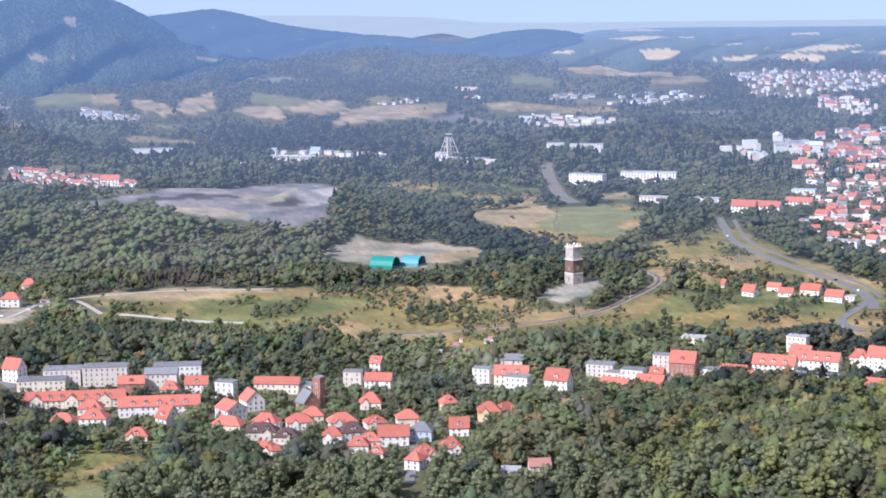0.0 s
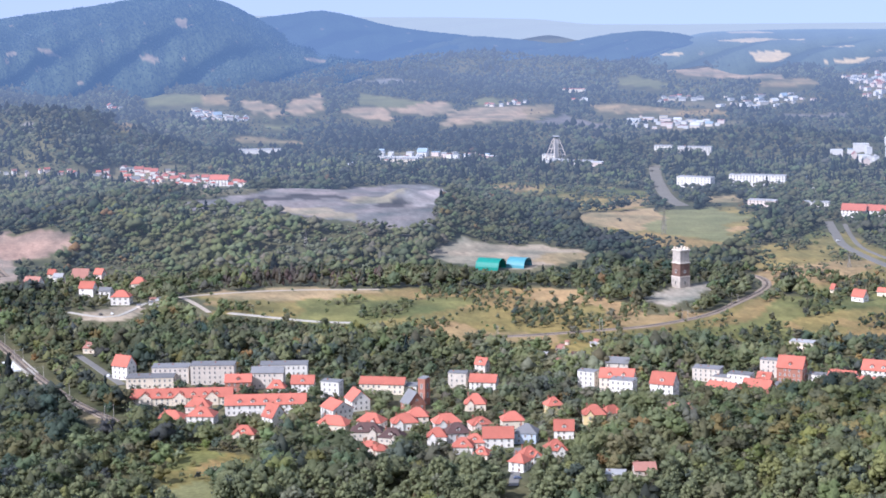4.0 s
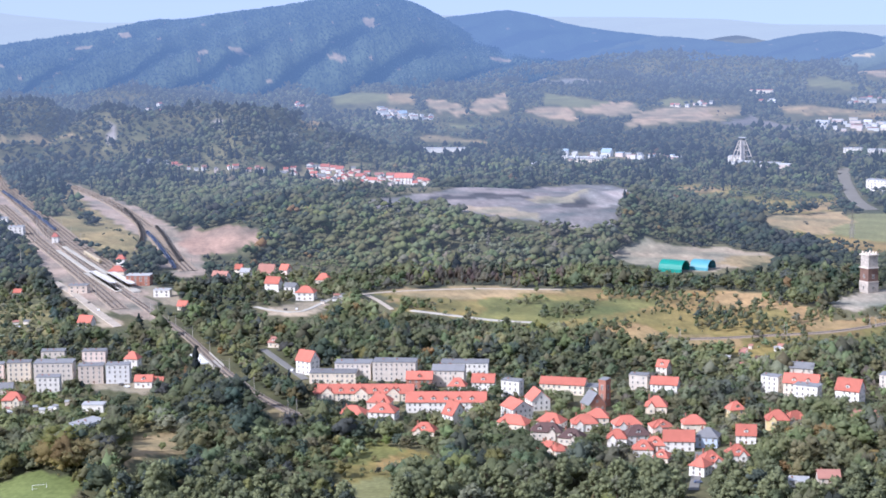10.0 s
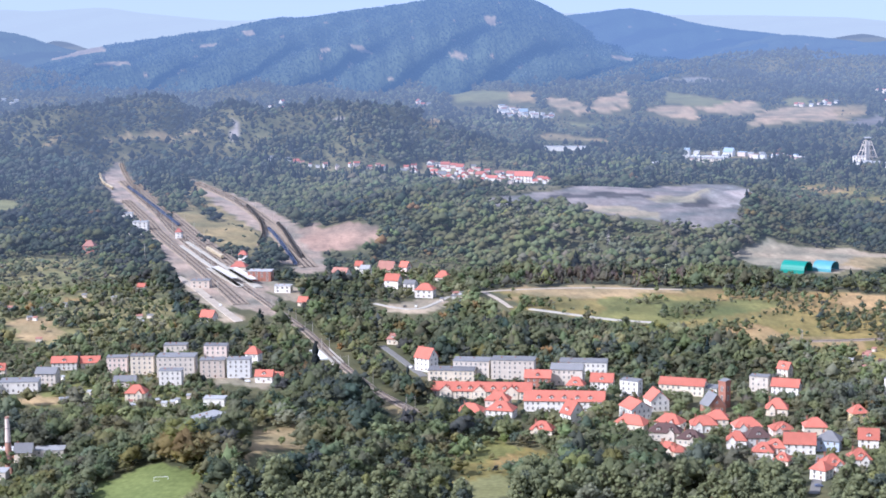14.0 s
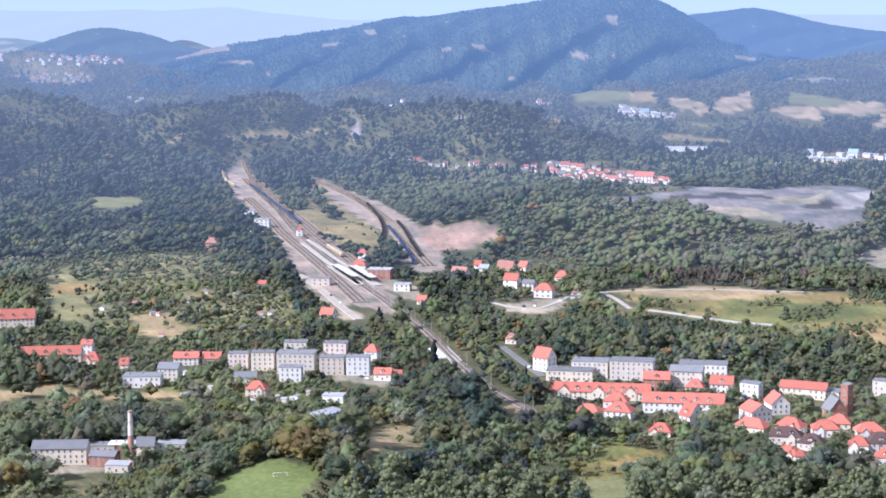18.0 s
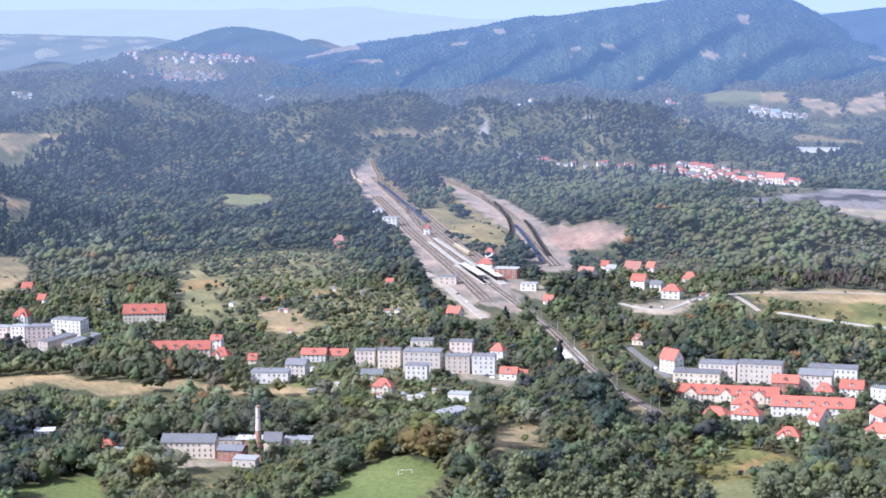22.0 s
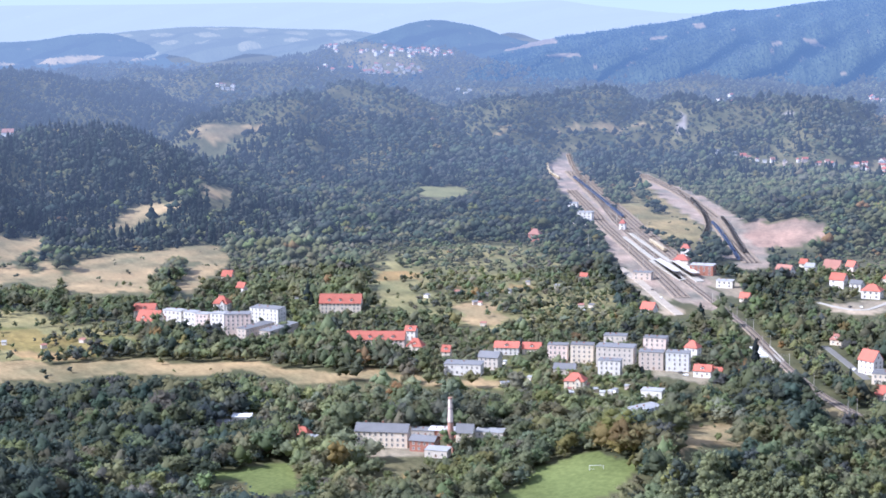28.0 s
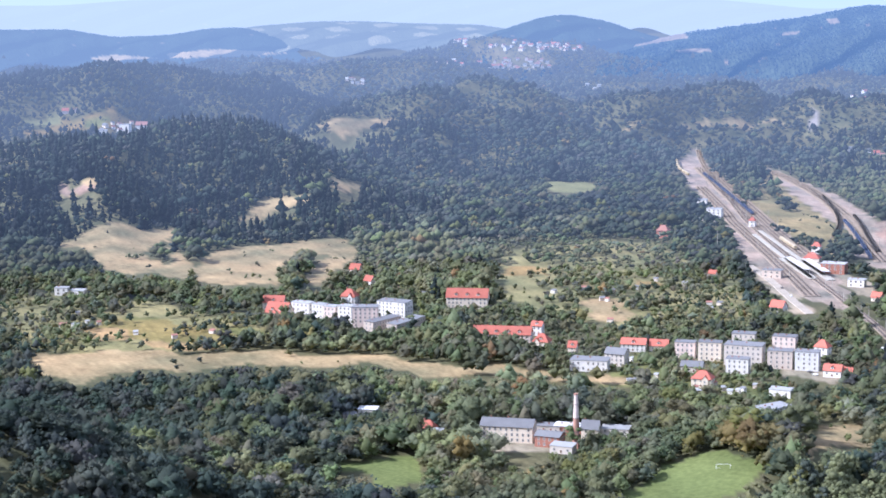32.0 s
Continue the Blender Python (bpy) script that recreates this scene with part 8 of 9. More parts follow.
# ---- the old shaft tower ----
def shaft_tower(x, y, w, h, turn):
    e = thing("shaft_tower", x, y, turn, "tall derelict mine shaft tower of stained brick and pale plaster", "tower")
    a = w / 2
    part("base", box(-a, a, -a, a, -2, h * 0.27), MAT["old_plaster"], e, "pale peeling plaster base")
    part("shaft", box(-a * 0.94, a * 0.94, -a * 0.94, a * 0.94, h * 0.27, h * 0.61), MAT["soot_brick"], e, "dark soot-stained brick shaft")
    part("head", box(-a * 0.9, a * 0.9, -a * 0.9, a * 0.9, h * 0.61, h * 0.93), MAT["old_plaster"], e, "pale plastered tower head")
    for z in (0.27, 0.61, 0.925):
        part("cornice", box(-a * 1.04, a * 1.04, -a * 1.04, a * 1.04, h * z - 0.4, h * z + 0.4), WALL["grey"], e)
    for sx in (-0.7, 0, 0.7):
        for sy in (-0.7, 0.7):
            part("parapet_block", box(sx * a - 0.7, sx * a + 0.7, sy * a - 0.6, sy * a + 0.6, h * 0.935, h), WALL["cream"], e)
    for spin in (0, -90, 90):
        for z, hh in ((0.12, 3.0), (0.40, 2.8)):
            part("opening", window_mesh(1.9, hh), None, e, m=pose(0, 0, 0, 0, 0, spin) @ pose(0, -a - (0.02 if z < 0.3 else -a * 0.06 + 0.02), h * z))
    return e


def arched_hall(x, y, length, w, h, turn, mat, label):
    """A storage hall of bent sheet, open at one end."""
    e = thing("storage_hall", x, y, turn, label, "hall", "arched halls on the gravel yard")
    n = 14
    arc = [(w / 2 * math.cos(math.pi * i / n), h * math.sin(math.pi * i / n) ** 0.8) for i in range(n + 1)]
    inner = [(u * 0.97, v * 0.97) for u, v in arc]
    verts = [(-length / 2, u, v) for u, v in arc] + [(length / 2, u, v) for u, v in arc] + [(-length / 2, u, v) for u, v in inner] + [(length / 2, u, v) for u, v in inner]
    k = n + 1
    faces = []
    for i in range(n):
        faces += [(i, i + 1, k + i + 1, k + i), (2 * k + i + 1, 2 * k + i, 3 * k + i, 3 * k + i + 1), (k + i, k + i + 1, 3 * k + i + 1, 3 * k + i), (i + 1, i, 2 * k + i, 2 * k + i + 1)]
    part("cover", (verts, faces), mat, e)
    part("back_wall", ([(-length / 2 + 0.3, u, v) for u, v in inner] + [(-length / 2 + 0.1, u, v) for u, v in inner], [tuple(range(k)), tuple(reversed(range(k, 2 * k)))]), mat, e)
    for i in range(5):
        u = -length / 2 + 0.5 + i * (length - 1) / 4
        part("rib", tube([(u, a * 0.965, b * 0.965) for a, b in arc[::2]], [0.12] * len(arc[::2]), 5), MAT["steel"], e)
    return e


def headframe(x, y, h, turn):
    """A mine's winding tower: four raking legs, rings of braces, wheels and a roof on top."""
    e = thing("headframe", x, y, turn, "grey steel mine headframe with winding wheels above pale halls", "headframe")
    a, b = h * 0.42, h * 0.10
    for sx in (-1, 1):
        for sy in (-1, 1):
            part("leg", tube([(sx * a, sy * a * 0.6, -1), (sx * b, sy * b, h * 0.9)], [0.9, 0.6], 4), FAR_WALL["brownish"], e)
    for z in (0.25, 0.5, 0.72, 0.9):
        k = a + (b - a) * z / 0.9
        part("ring", join(box(-k, k, -k * 0.7 - 0.3, -k * 0.7 + 0.3, h * z - 0.4, h * z + 0.4), box(-k, k, k * 0.7 - 0.3, k * 0.7 + 0.3, h * z - 0.4, h * z + 0.4), box(-k - 0.3, -k + 0.3, -k * 0.7, k * 0.7, h * z - 0.4, h * z + 0.4), box(k - 0.3, k + 0.3, -k * 0.7, k * 0.7, h * z - 0.4, h * z + 0.4)), FAR_WALL["brownish"], e)
    part("shaft_casing", box(-b * 0.8, b * 0.8, -b * 0.8, b * 0.8, 0, h * 0.88), FAR_WALL["grey"], e)
    for u in (-b * 0.5, b * 0.5):
        part("wheel", tube([(u - 0.3, 0, h * 0.93), (u + 0.3, 0, h * 0.93)], [h * 0.07, h * 0.07], 16), MAT["steel"], e)
    part("roof", slab([(-b * 1.3, -b * 1.3, h * 0.99), (b * 1.3, -b * 1.3, h * 0.99), (b * 1.3, b * 1.3, h * 1.02), (-b * 1.3, b * 1.3, h * 1.02)], 0.4), FAR_ROOF["grey"], e)


def factory_chimney(x, y, h):
    e = thing("factory_chimney", x, y, 0, "tall round brick factory chimney with pale upper half", "chimney")
    part("plinth", box(-2.4, 2.4, -2.4, 2.4, -1, 3), MAT["stack_brick"], e)
    part("stack", tube([(0, 0, 3), (0, 0, h * 0.55)], [2.1, 1.6], 16), MAT["stack_brick"], e, "red brick stack")
    part("upper_stack", tube([(0, 0, h * 0.55), (0, 0, h)], [1.6, 1.05], 16), WALL["pink"], e, "pale weathered upper stack")
    for z in (h * 0.3, h * 0.55, h * 0.8):
        part("band", tube([(0, 0, z), (0, 0, z + 0.3)], [2.26 - 1.1 * z / h, 2.26 - 1.1 * z / h], 16), MAT["steel"], e)
    part("rim", tube([(0, 0, h - 0.6), (0, 0, h + 0.2)], [1.25, 1.25], 16), MAT["stack_brick"], e)


def boiler_stack(x, y, h):
    e = thing("boiler_stack", x, y, 0, "short round red brick boiler stack beside the factory chimney", "chimney")
    part("stack", tube([(0, 0, -1), (0, 0, h)], [1.3, 1.0], 14), MAT["stack_brick"], e)
    part("rim", tube([(0, 0, h - 0.5), (0, 0, h + 0.15)], [1.2, 1.2], 14), MAT["stack_brick"], e)


def church_tower(x, y, w, h, turn):
    e = thing("church_tower", x, y, turn, "square red brick church tower with arched belfry openings", "tower")
    a = w / 2
    part("shaft", box(-a, a, -a, a, -1, h), WALL["brick"], e)
    part("parapet", join(box(-a - 0.3, a + 0.3, -a - 0.3, a + 0.3, h, h + 0.8)), WALL["brick"], e)
    part("roof", slab([(-a, -a, h + 0.8), (a, -a, h + 0.8), (a, a, h + 1.6), (-a, a, h + 1.6)], 0.2), ROOF["slate"], e)
    for spin in (0, -90, 90):
        for z in (0.4, 0.75):
            part("belfry_window", window_mesh(1.3, 3.0), None, e, m=pose(0, 0, 0, 0, 0, spin) @ pose(0, -a - 0.01, h * z))


def lattice_mast(x, y, h, label, foot=0.0):
    """A lattice pylon of four legs, braces and cross-arms."""
    e = thing("power_pylon", x, y, math.degrees(math.atan2(-x, y)) + 20, label, "pylon", "power pylons")
    b = h * 0.11
    for sx in (-1, 1):
        for sy in (-1, 1):
            part("leg", tube([(sx * b, sy * b, -0.5), (sx * b * 0.3, sy * b * 0.3, h * 0.6), (sx * 0.15, sy * 0.15, h)], [0.22, 0.17, 0.1], 4), MAT["steel"], e)
    for k in range(5):
        z0, z1 = h * 0.12 * k, h * 0.12 * (k + 1)
        a0, a1 = b * (1 - 0.7 * z0 / h / 0.6), b * (1 - 0.7 * z1 / h / 0.6)
        for s in (-1, 1):
            part("brace", tube([(-a0, s * a0, z0), (a1, s * a1, z1)], [0.1, 0.1], 4), MAT["steel"], e)
            part("brace", tube([(s * a0, -a0, z0), (s * a1, a1, z1)], [0.1, 0.1], 4), MAT["steel"], e)
    for z, reach in ((0.68, 0.2), (0.8, 0.26), (0.92, 0.18)):
        part("cross_arm", tube([(-h * reach, 0, h * z), (0, 0, h * z + 0.6), (h * reach, 0, h * z)], [0.1, 0.2, 0.1], 4), MAT["steel"], e)


MASTS = {}


def line_mast(x, y, turn, h=9.0):
    """A railway mast with its bracket arm."""
    if h in MASTS:
        return copy_thing(MASTS[h], pose(x, y, float(terrain(x, y)), 0, 0, turn))
    e = thing("catenary_mast", x, y, turn, "slim grey steel railway mast beside the tracks", "mast", "railway masts")
    part("post", tube([(0, 0, -0.5), (0, 0, h)], [0.2, 0.13], 6), MAT["concrete"], e)
    part("bracket", tube([(0, 0, h - 1.8), (3.0, 0, h - 1.2)], [0.06, 0.06], 5), MAT["steel"], e)
    part("stay", tube([(0, 0, h - 0.3), (2.6, 0, h - 1.25)], [0.04, 0.04], 5), MAT["steel"], e)
    MASTS[h] = e
    return e


def strip(name, label, points, width, mat, lift, category):
    (v, f), line = ribbon(points, width, lift)
    ob = new(name, mesh_of(name, v, f, [mat]))
    return tagged(ob, label, category, kind="structure"), line


def railway(label, points, lines, bed, masts=0):
    """A ballast bed with its tracks: two rails each, and sleepers across."""
    ob, line = strip("track_bed", label, points, bed, MAT["ballast"], 0.45, "railway")
    cross_v, cross_f = [], []
    for off in lines:
        shade = []
        for i, p in enumerate(line):
            d = (line[min(i + 1, len(line) - 1)] - line[max(i - 1, 0)]).normalized()
            shade.append((p + Vector((-d.y, d.x)) * off)[:])
        (sv, sf), _ = ribbon(shade[::2] if len(shade) > 8 else shade, 1.7, 0.52)
        part("oily_strip", (sv, sf), MAT["sleeper"], ob, "dark oil-stained strip under the rails")
        rails = []
        for side in (-0.72, 0.72):
            pts = []
            for i, p in enumerate(line):
                d = (line[min(i + 1, len(line) - 1)] - line[max(i - 1, 0)]).normalized()
                q = p + Vector((-d.y, d.x)) * (off + side)
                pts.append((q.x, q.y, float(terrain(q.x, q.y)) + 0.72))
            part("rail", tube(pts, [0.085] * len(pts), 4), MAT["steel"], ob)
        for i in range(len(line) - 1):
            d = (line[i + 1] - line[i]).normalized()
            n = Vector((-d.y, d.x))
            for k in range(6):
                p = line[i].lerp(line[i + 1], k / 6) + n * off
                z = float(terrain(p.x, p.y)) + 0.5
                b = len(cross_v)
                for u, w in ((-1.3, -0.14), (1.3, -0.14), (1.3, 0.14), (-1.3, 0.14)):
                    q = p + n * u + d * w
                    cross_v.append((q.x, q.y, z + 0.12))
                cross_f.append((b, b + 1, b + 2, b + 3))
    tagged(part("sleepers", (cross_v, cross_f), MAT["sleeper"], ob), kind="stuff")
    if masts:
        for i in range(2, len(line) - 1, masts):
            d = (line[i + 1] - line[i]).normalized()
            for s in (-1, 1):
                q = line[i] + Vector((-d.y, d.x)) * s * (bed / 2 - 0.6)
                line_mast(q.x, q.y, math.degrees(math.atan2(d.y, d.x)) + 90 + (0 if s < 0 else 180))
    return line


WAGONS = {}


def wagon(x, y, turn, paint, kind):
    """A freight wagon: open or box body on two bogies."""
    key = (paint, kind)
    m = pose(x, y, float(terrain(x, y)) + 0.75, 0, 0, turn)
    if key in WAGONS:
        return copy_thing(WAGONS[key], m)
    words = {"open": "open-topped freight wagon", "box": "closed goods wagon"}[kind]
    e = thing("wagon", x, y, turn, f"{paint.split('_')[0]} {words} standing on the sidings", "wagon", paint.split("_")[0] + " wagons")
    e.matrix_basis = m
    if kind == "open":
        body = join(box(-6.4, 6.4, -1.45, -1.3, 1.1, 3.2), box(-6.4, 6.4, 1.3, 1.45, 1.1, 3.2), box(-6.4, -6.25, -1.3, 1.3, 1.1, 3.2), box(6.25, 6.4, -1.3, 1.3, 1.1, 3.2), box(-6.4, 6.4, -1.45, 1.45, 0.95, 1.1))
    else:
        body = join(box(-6.4, 6.4, -1.45, 1.45, 0.95, 3.5), slab([(-6.5, -1.5, 3.5), (6.5, -1.5, 3.5), (6.5, 0, 4.0), (-6.5, 0, 4.0)], 0.08), slab([(6.5, 1.5, 3.5), (-6.5, 1.5, 3.5), (-6.5, 0, 4.0), (6.5, 0, 4.0)], 0.08))
    part("body", body, MAT[paint], e)
    for u in (-4.4, 4.4):
        bogie = part("bogie", box(u - 1.4, u + 1.4, -1.05, 1.05, 0.45, 0.8), MAT["dark_paint"], e)
        for v in (-0.9, 0.9):
            part("wheelset", tube([(u + v, -0.85, 0.42), (u + v, 0.85, 0.42)], [0.42, 0.42], 10), MAT["steel"], bogie)
    for k in range(7):
        part("stanchion", box(-6 + 2 * k - 0.06, -6 + 2 * k + 0.06, -1.55, -1.45, 1.0, 3.2), MAT[paint], e)
    WAGONS[key] = e
    return e


def train(points, paint, kind):
    (_, _), line = ribbon(points, 3, 0)
    walked, nxt = 0.0, 0.0
    for a, b in zip(line, line[1:]):
        step = (b - a).length
        while nxt <= walked + step and step > 0:
            p = a.lerp(b, (nxt - walked) / step)
            wagon(p.x, p.y, math.degrees(math.atan2((b - a).y, (b - a).x)), paint, kind)
            nxt += 13.8
        walked += step


def platform_canopy(x, y, length, turn):
    e = thing("platform_canopy", x, y, turn, "white flat platform canopy on steel posts at the station", "canopy", "station canopies")
    part("platform", box(-length * 0.75, length * 0.75, -3.6, 3.6, -0.5, 1.1), MAT["concrete"], e)
    part("roof", join(slab([(-length / 2, -3.6, 5.4), (length / 2, -3.6, 5.4), (length / 2, 0, 5.0), (-length / 2, 0, 5.0)], 0.25), slab([(-length / 2, 0, 5.0), (length / 2, 0, 5.0), (length / 2, 3.6, 5.4), (-length / 2, 3.6, 5.4)], 0.25)), MAT["pale_sheet"], e)
    n = max(3, int(length / 7))
    for k in range(n):
        u = -length / 2 + 1 + k * (length - 2) / (n - 1)
        part("post", tube([(u, 0, 1.0), (u, 0, 5.0)], [0.16, 0.12], 6), MAT["steel"], e)


def girder_bridge(x, y, length, turn):
    e = thing("railway_bridge", x, y, turn, "pale steel plate-girder railway bridge on stone abutments", "bridge")
    for s in (-3.6, 3.6):
        g = part("girder", box(-length / 2, length / 2, s - 0.2, s + 0.2, -0.5, 1.5), MAT["concrete"], e)
        part("flange", box(-length / 2, length / 2, s - 0.4, s + 0.4, 1.5, 1.62), MAT["concrete"], g)
        for k in range(9):
            u = -length / 2 + 0.5 + k * (length - 1) / 8
            part("stiffener", box(u - 0.08, u + 0.08, s - 0.38, s - 0.2, -0.5, 1.5), MAT["concrete"], g)
    for k in range(6):
        u = -length / 2 + k * length / 9
        part("side_panel", box(u + 0.05, u + length / 9 - 0.05, -11.0 + 0.25 * k, -4.2, -0.6, 1.1), MAT["white_paint"], e, "white sheet-covered side panel")
    part("deck", box(-length / 2, length / 2, -3.4, 3.4, 0.2, 0.45), MAT["concrete"], e)
    for u in (-1, 1):
        part("abutment", box(u * length / 2 - 1.5, u * length / 2 + 1.5, -4.6, 4.6, -6, 0.1), WALL["grey"], e)


def goal(x, y, turn):
    e = thing("football_goal", x, y, turn, "white tubular football goal on the grass pitch", "goal")
    for u in (-3.66, 3.66):
        part("post", tube([(u, 0, -0.2), (u, 0, 2.5)], [0.1, 0.1], 8), MAT["white_paint"], e)
        part("stay", tube([(u, 0, 2.44), (u, 1.8, 0.0)], [0.05, 0.05], 6), MAT["white_paint"], e)
    part("crossbar", tube([(-3.76, 0, 2.48), (3.76, 0, 2.48)], [0.1, 0.1], 8), MAT["white_paint"], e)
    part("ground_bar", tube([(-3.66, 1.8, 0.06), (3.66, 1.8, 0.06)], [0.05, 0.05], 6), MAT["white_paint"], e)


def lamp_mast(x, y, h):
    e = thing("lamp_mast", x, y, 0, "tall slender floodlight mast beside the railway yard", "lamp mast")
    part("pole", tube([(0, 0, -0.5), (0, 0, h)], [0.35, 0.18], 8), MAT["concrete"], e)
    part("lamp_ring", tube([(0, 0, h), (0, 0, h + 0.5)], [0.9, 0.9], 10), MAT["steel"], e)


CARS = {}


def car(x, y, turn, paint):
    m = pose(x, y, float(terrain(x, y)) + 0.3, 0, 0, turn)
    if paint in CARS:
        return copy_thing(CARS[paint], m)
    e = thing("car", x, y, turn, f"{paint.split('_')[0]} car on the road", "car", "cars")
    e.matrix_basis = m
    lower = [(-2.1, 0.35), (2.1, 0.35), (2.15, 0.75), (1.2, 0.9), (0.6, 1.42), (-1.2, 1.42), (-1.9, 0.95), (-2.15, 0.85)]
    k = len(lower)
    v = [(a, -0.85, b) for a, b in lower] + [(a, 0.85, b) for a, b in lower]
    part("body", (v, [tuple(range(k)), tuple(reversed(range(k, 2 * k)))] + [(i + 1 if i + 1 < k else 0, i, k + i, k + (i + 1) % k) for i in range(k)]), MAT[paint], e)
    for sx in (-1.35, 1.35):
        for sy in (-0.8, 0.8):
            part("wheel", tube([(sx, sy - 0.1, 0.32), (sx, sy + 0.1, 0.32)], [0.32, 0.32], 10), MAT["dark_paint"], e)
    part("windscreen", box(-1.0, 0.5, -0.87, 0.87, 0.98, 1.34), MAT["glass"], e)
    CARS[paint] = e
    return e


# ---- roads, railway and single landmarks ----
strip("road", "grey asphalt road curving through the valley", [(308, 2000), (301, 1910), (295, 1812), (305, 1719), (320, 1645), (339, 1583), (351, 1517), (351, 1467), (344, 1420)], 9.0, MAT["asphalt"], 0.35, "road")
strip("road", "pale second carriageway beside the road", [(322, 1978), (314, 1886), (310, 1799), (320, 1729), (337, 1648), (354, 1583), (364, 1522), (362, 1472)], 4.5, MAT["asphalt"], 0.36, "road")
strip("road", "side road below the curve", [(350, 1462), (325, 1411), (309, 1381), (307, 1353), (312, 1328)], 7.0, MAT["asphalt"], 0.40, "road")
strip("road", "straight wide road climbing towards the town", [(150, 2564), (147, 2476), (146, 2291), (151, 2203), (160, 2152)], 15.0, MAT["asphalt"], 0.40, "road")
strip("track", "pale concrete track at the wood's edge", [(-317, 1519), (-298, 1486), (-277, 1442)], 4.0, MAT["pale_gravel"], 0.35, "track")
strip("track", "white concrete channel along the meadow", [(-261, 1440), (-236, 1427), (-187, 1402), (-152, 1395)], 5.0, MAT["concrete"], 0.50, "track")
strip("track", "pale dirt track through the meadow", [(-314, 1519), (-286, 1535), (-230, 1552), (-148, 1555)], 4.0, MAT["pale_gravel"], 0.35, "track")
strip("track", "concrete lane below the houses", [(-395, 1446), (-371, 1428), (-350, 1428), (-340, 1489)], 4.0, MAT["concrete"], 0.40, "track")
strip("road", "grey side street by the bridge", [(-341, 1269), (-320, 1232), (-305, 1205), (-285, 1170)], 5.0, MAT["asphalt"], 0.40, "road")
strip("road", "grey side street among the villas", [(-17, 981), (-18, 935), (-19, 908)], 5.0, MAT["asphalt"], 0.40, "road")
strip("road", "pale station road beside the yard", [(-614, 1558), (-565, 1485), (-519, 1409), (-479, 1346)], 7.0, MAT["pale_gravel"], 0.50, "road")
railway("ballasted main line with two tracks", [(-1072, 2508), (-963, 2294), (-779, 1940), (-726, 1840), (-623, 1661), (-540, 1522), (-447, 1370), (-409, 1306), (-356, 1206), (-328, 1157), (-300, 1112), (-264, 1065)], (-1.9, 1.9), 7.0, 5)
railway("ballasted running lines beside the platforms", [(-905, 2128), (-790, 1926), (-741, 1834), (-642, 1664), (-566, 1532), (-505, 1424)], (-4.4, 0, 4.4), 14, 7)
railway("ballasted station sidings", [(-1000, 2359), (-933, 2237), (-859, 2103), (-751, 1914), (-697, 1817), (-589, 1631)], (-9, -4.5, 0, 4.5, 9), 25, 6)
railway("ballasted goods sidings", [(-901, 2360), (-824, 2246), (-751, 2127), (-667, 1968), (-581, 1784), (-509, 1631)], (-4.5, 0, 4.5), 17, 5)
railway("short curved siding", [(-782, 2184), (-728, 2082), (-677, 1977), (-634, 1867), (-617, 1812), (-605, 1763)], (0,), 5)
railway("dark curved branch railway through the scrub", [(-62, 1332), (-11, 1344), (28, 1359), (76, 1379), (124, 1423), (152, 1475), (177, 1527), (189, 1564), (190, 1597), (181, 1619)], (0,), 7, 6)
train([(-957, 2262), (-883, 2135), (-811, 2013), (-748, 1904)], "blue_paint", "open")
train([(-628, 1869), (-587, 1782), (-524, 1636)], "blue_paint", "open")
train([(-630, 1907), (-583, 1800), (-533, 1682)], "dark_paint", "open")
train([(-727, 2083), (-674, 1968), (-634, 1867), (-617, 1812), (-605, 1763)], "dark_paint", "open")
train([(-642, 1718), (-612, 1671)], "yellow_paint", "box")
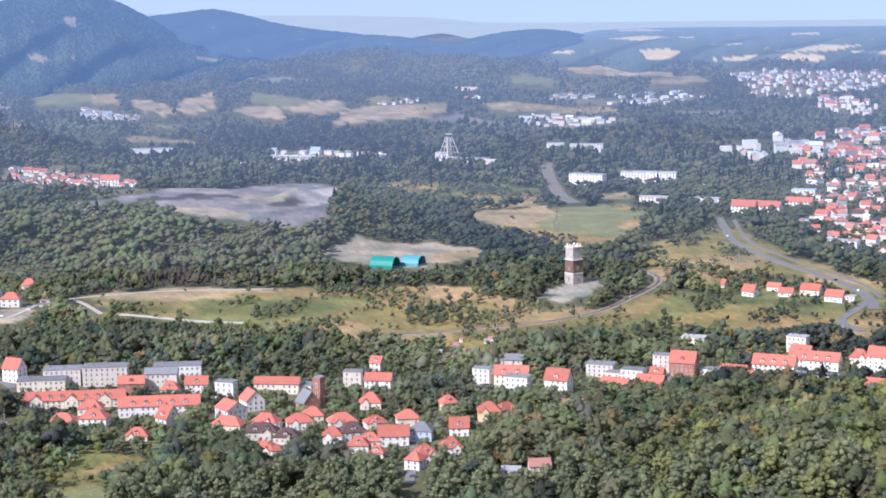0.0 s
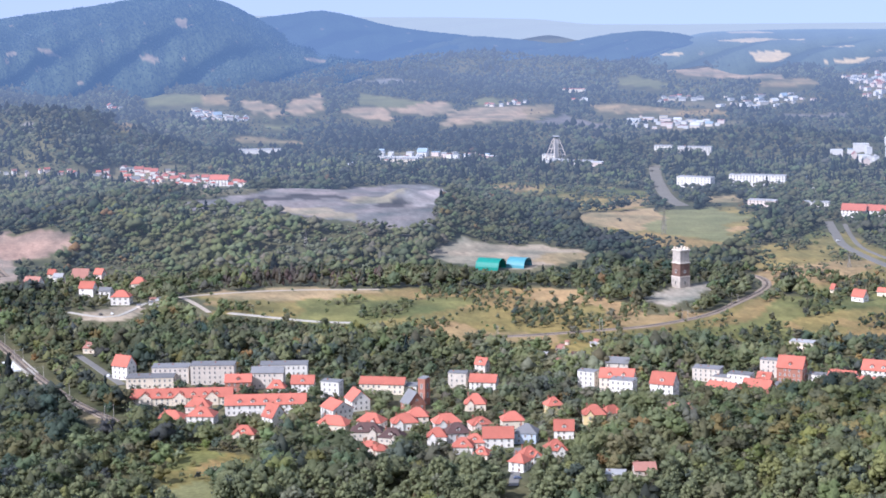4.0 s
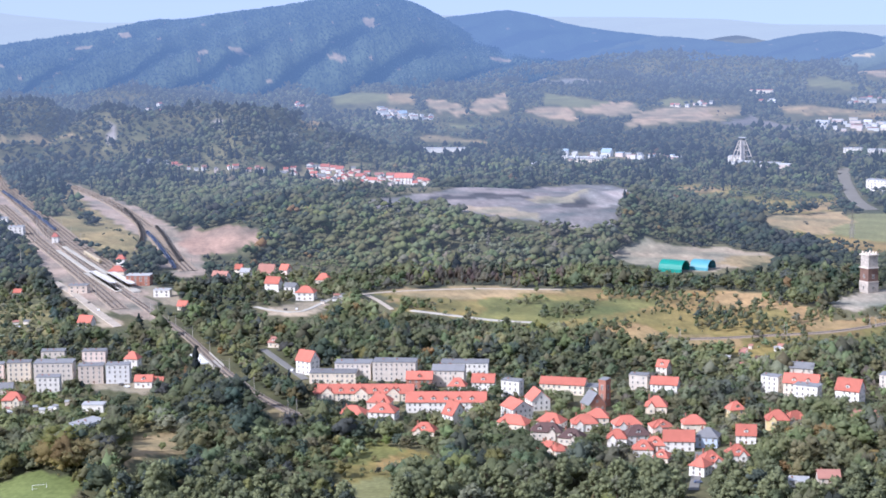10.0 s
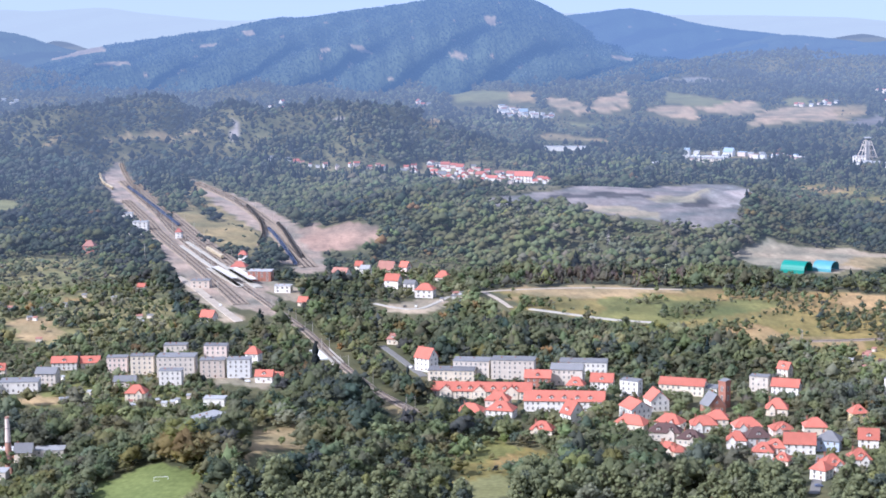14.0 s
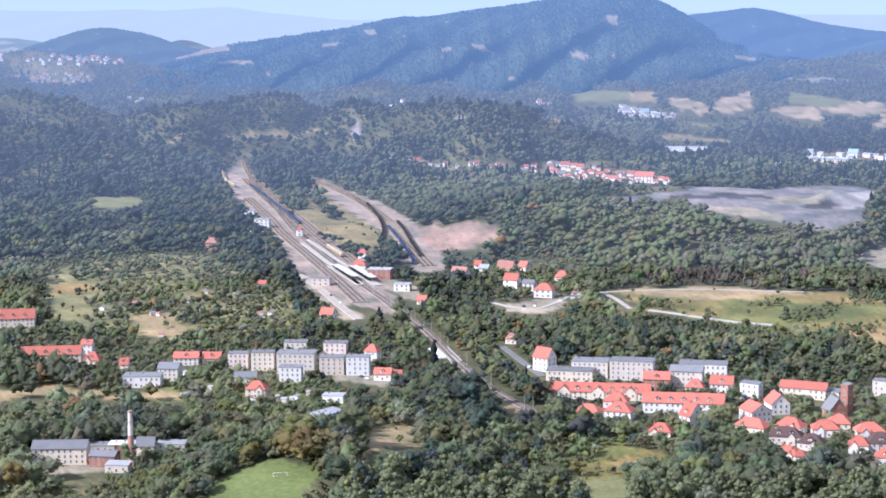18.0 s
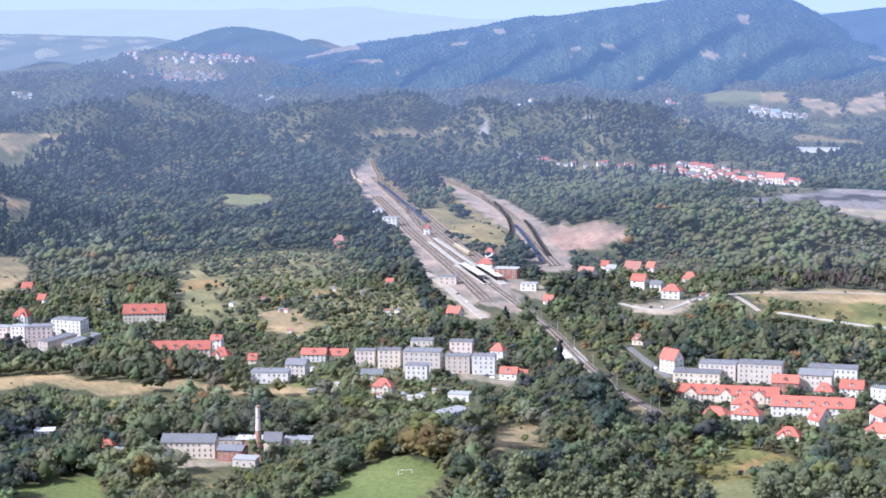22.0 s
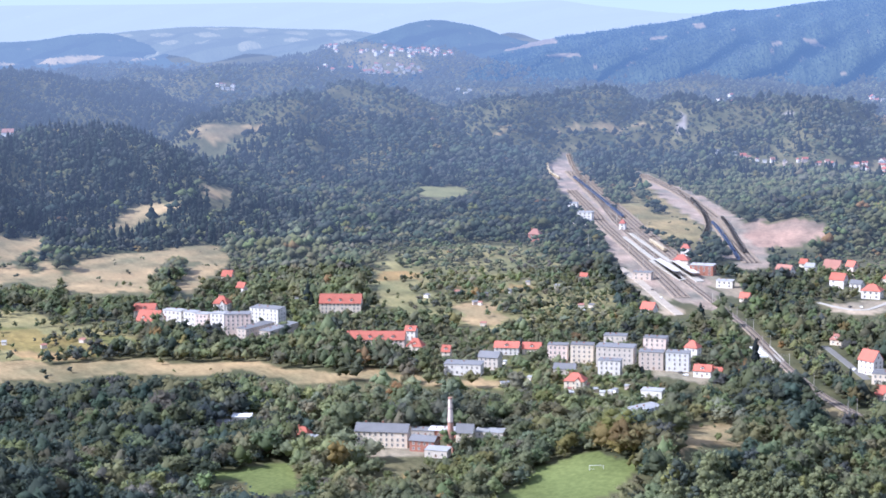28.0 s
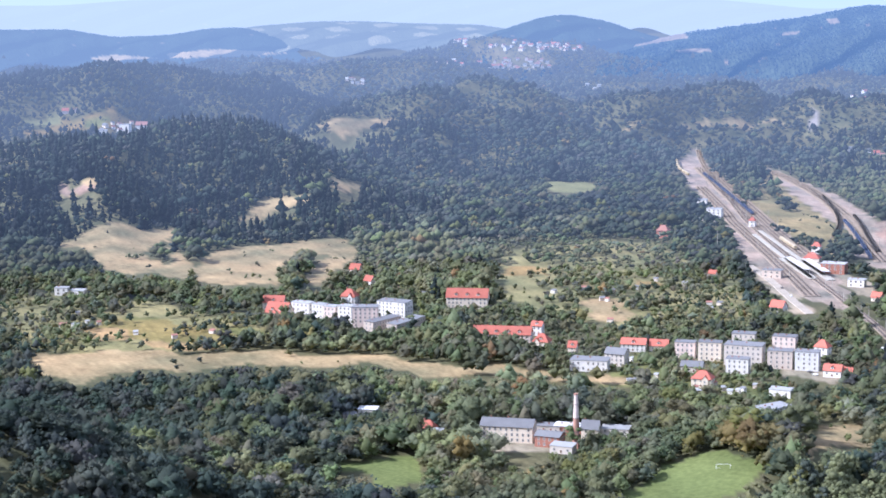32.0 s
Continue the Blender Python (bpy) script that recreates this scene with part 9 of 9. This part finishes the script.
train([(-1055, 2392), (-1021, 2323), (-971, 2241)], "yellow_paint", "box")
platform_canopy(-568, 1559, 77.0, -56.1)
platform_canopy(-549, 1555, 76.5, -56.7)
girder_bridge(-367, 1224, 51.0, -61.9)
shaft_tower(114, 1558, 11.4, 35.0, -54)
arched_hall(-54, 1662, 23.1, 20.0, 10.4, -22, MAT["green_sheet"], "green arched sheet-covered storage hall on the yard")
arched_hall(-28, 1674, 17.9, 20.0, 9.0, -22, MAT["blue_sheet"], "blue-green arched sheet-covered storage hall on the yard")
factory_chimney(-452, 888, 31.3)
boiler_stack(-467, 916, 12.0)
headframe(11, 2694, 36.0, 20)
church_tower(-79, 1112, 5.4, 16.1, -31)
lattice_mast(-239, 1752, 19.7, "grey lattice power pylon standing in the woods")
lattice_mast(16, 2692, 25.3, "tall grey lattice mast beyond the woods")
lattice_mast(123, 1932, 24.6, "grey lattice power pylon in the green field")
lattice_mast(120, 1890, 18.1, "grey lattice power pylon by the field")
lattice_mast(5, 2476, 24.4, "grey lattice power pylon in the far woods")
lattice_mast(37, 2302, 17.5, "grey lattice power pylon in the far woods")
lattice_mast(77, 2133, 17.1, "grey lattice power pylon in the far woods")
lattice_mast(276, 1665, 13.5, "grey lattice power pylon near the road")
lamp_mast(-663, 1600, 23.3)
goal(-353, 863, 27)
car(294, 1843, 30, "white_paint")
car(343, 1561, 40, "dark_paint")
car(350, 1505, 80, "white_paint")
car(-17, 920, 8, "blue_paint")
car(-18, 954, 9, "white_paint")
car(-301, 1196, 90, "white_paint")
car(-541, 1449, 100, "dark_paint")
car(-520, 1414, 115, "white_paint")
car(-365, 1432, 80, "dark_paint")
car(-356, 1434, 100, "white_paint")
car(-405, 1139, 150, "dark_paint")
car(-399, 1133, 160, "white_paint")
strip("platform", "long pale concrete station platform", [(-685, 1751), (-604, 1619), (-534, 1506)], 4.0, MAT["concrete"], 1.1, "platform")
strip("platform", "long pale concrete station platform", [(-689, 1779), (-605, 1644), (-531, 1528)], 4.0, MAT["concrete"], 1.1, "platform")

plant(places)
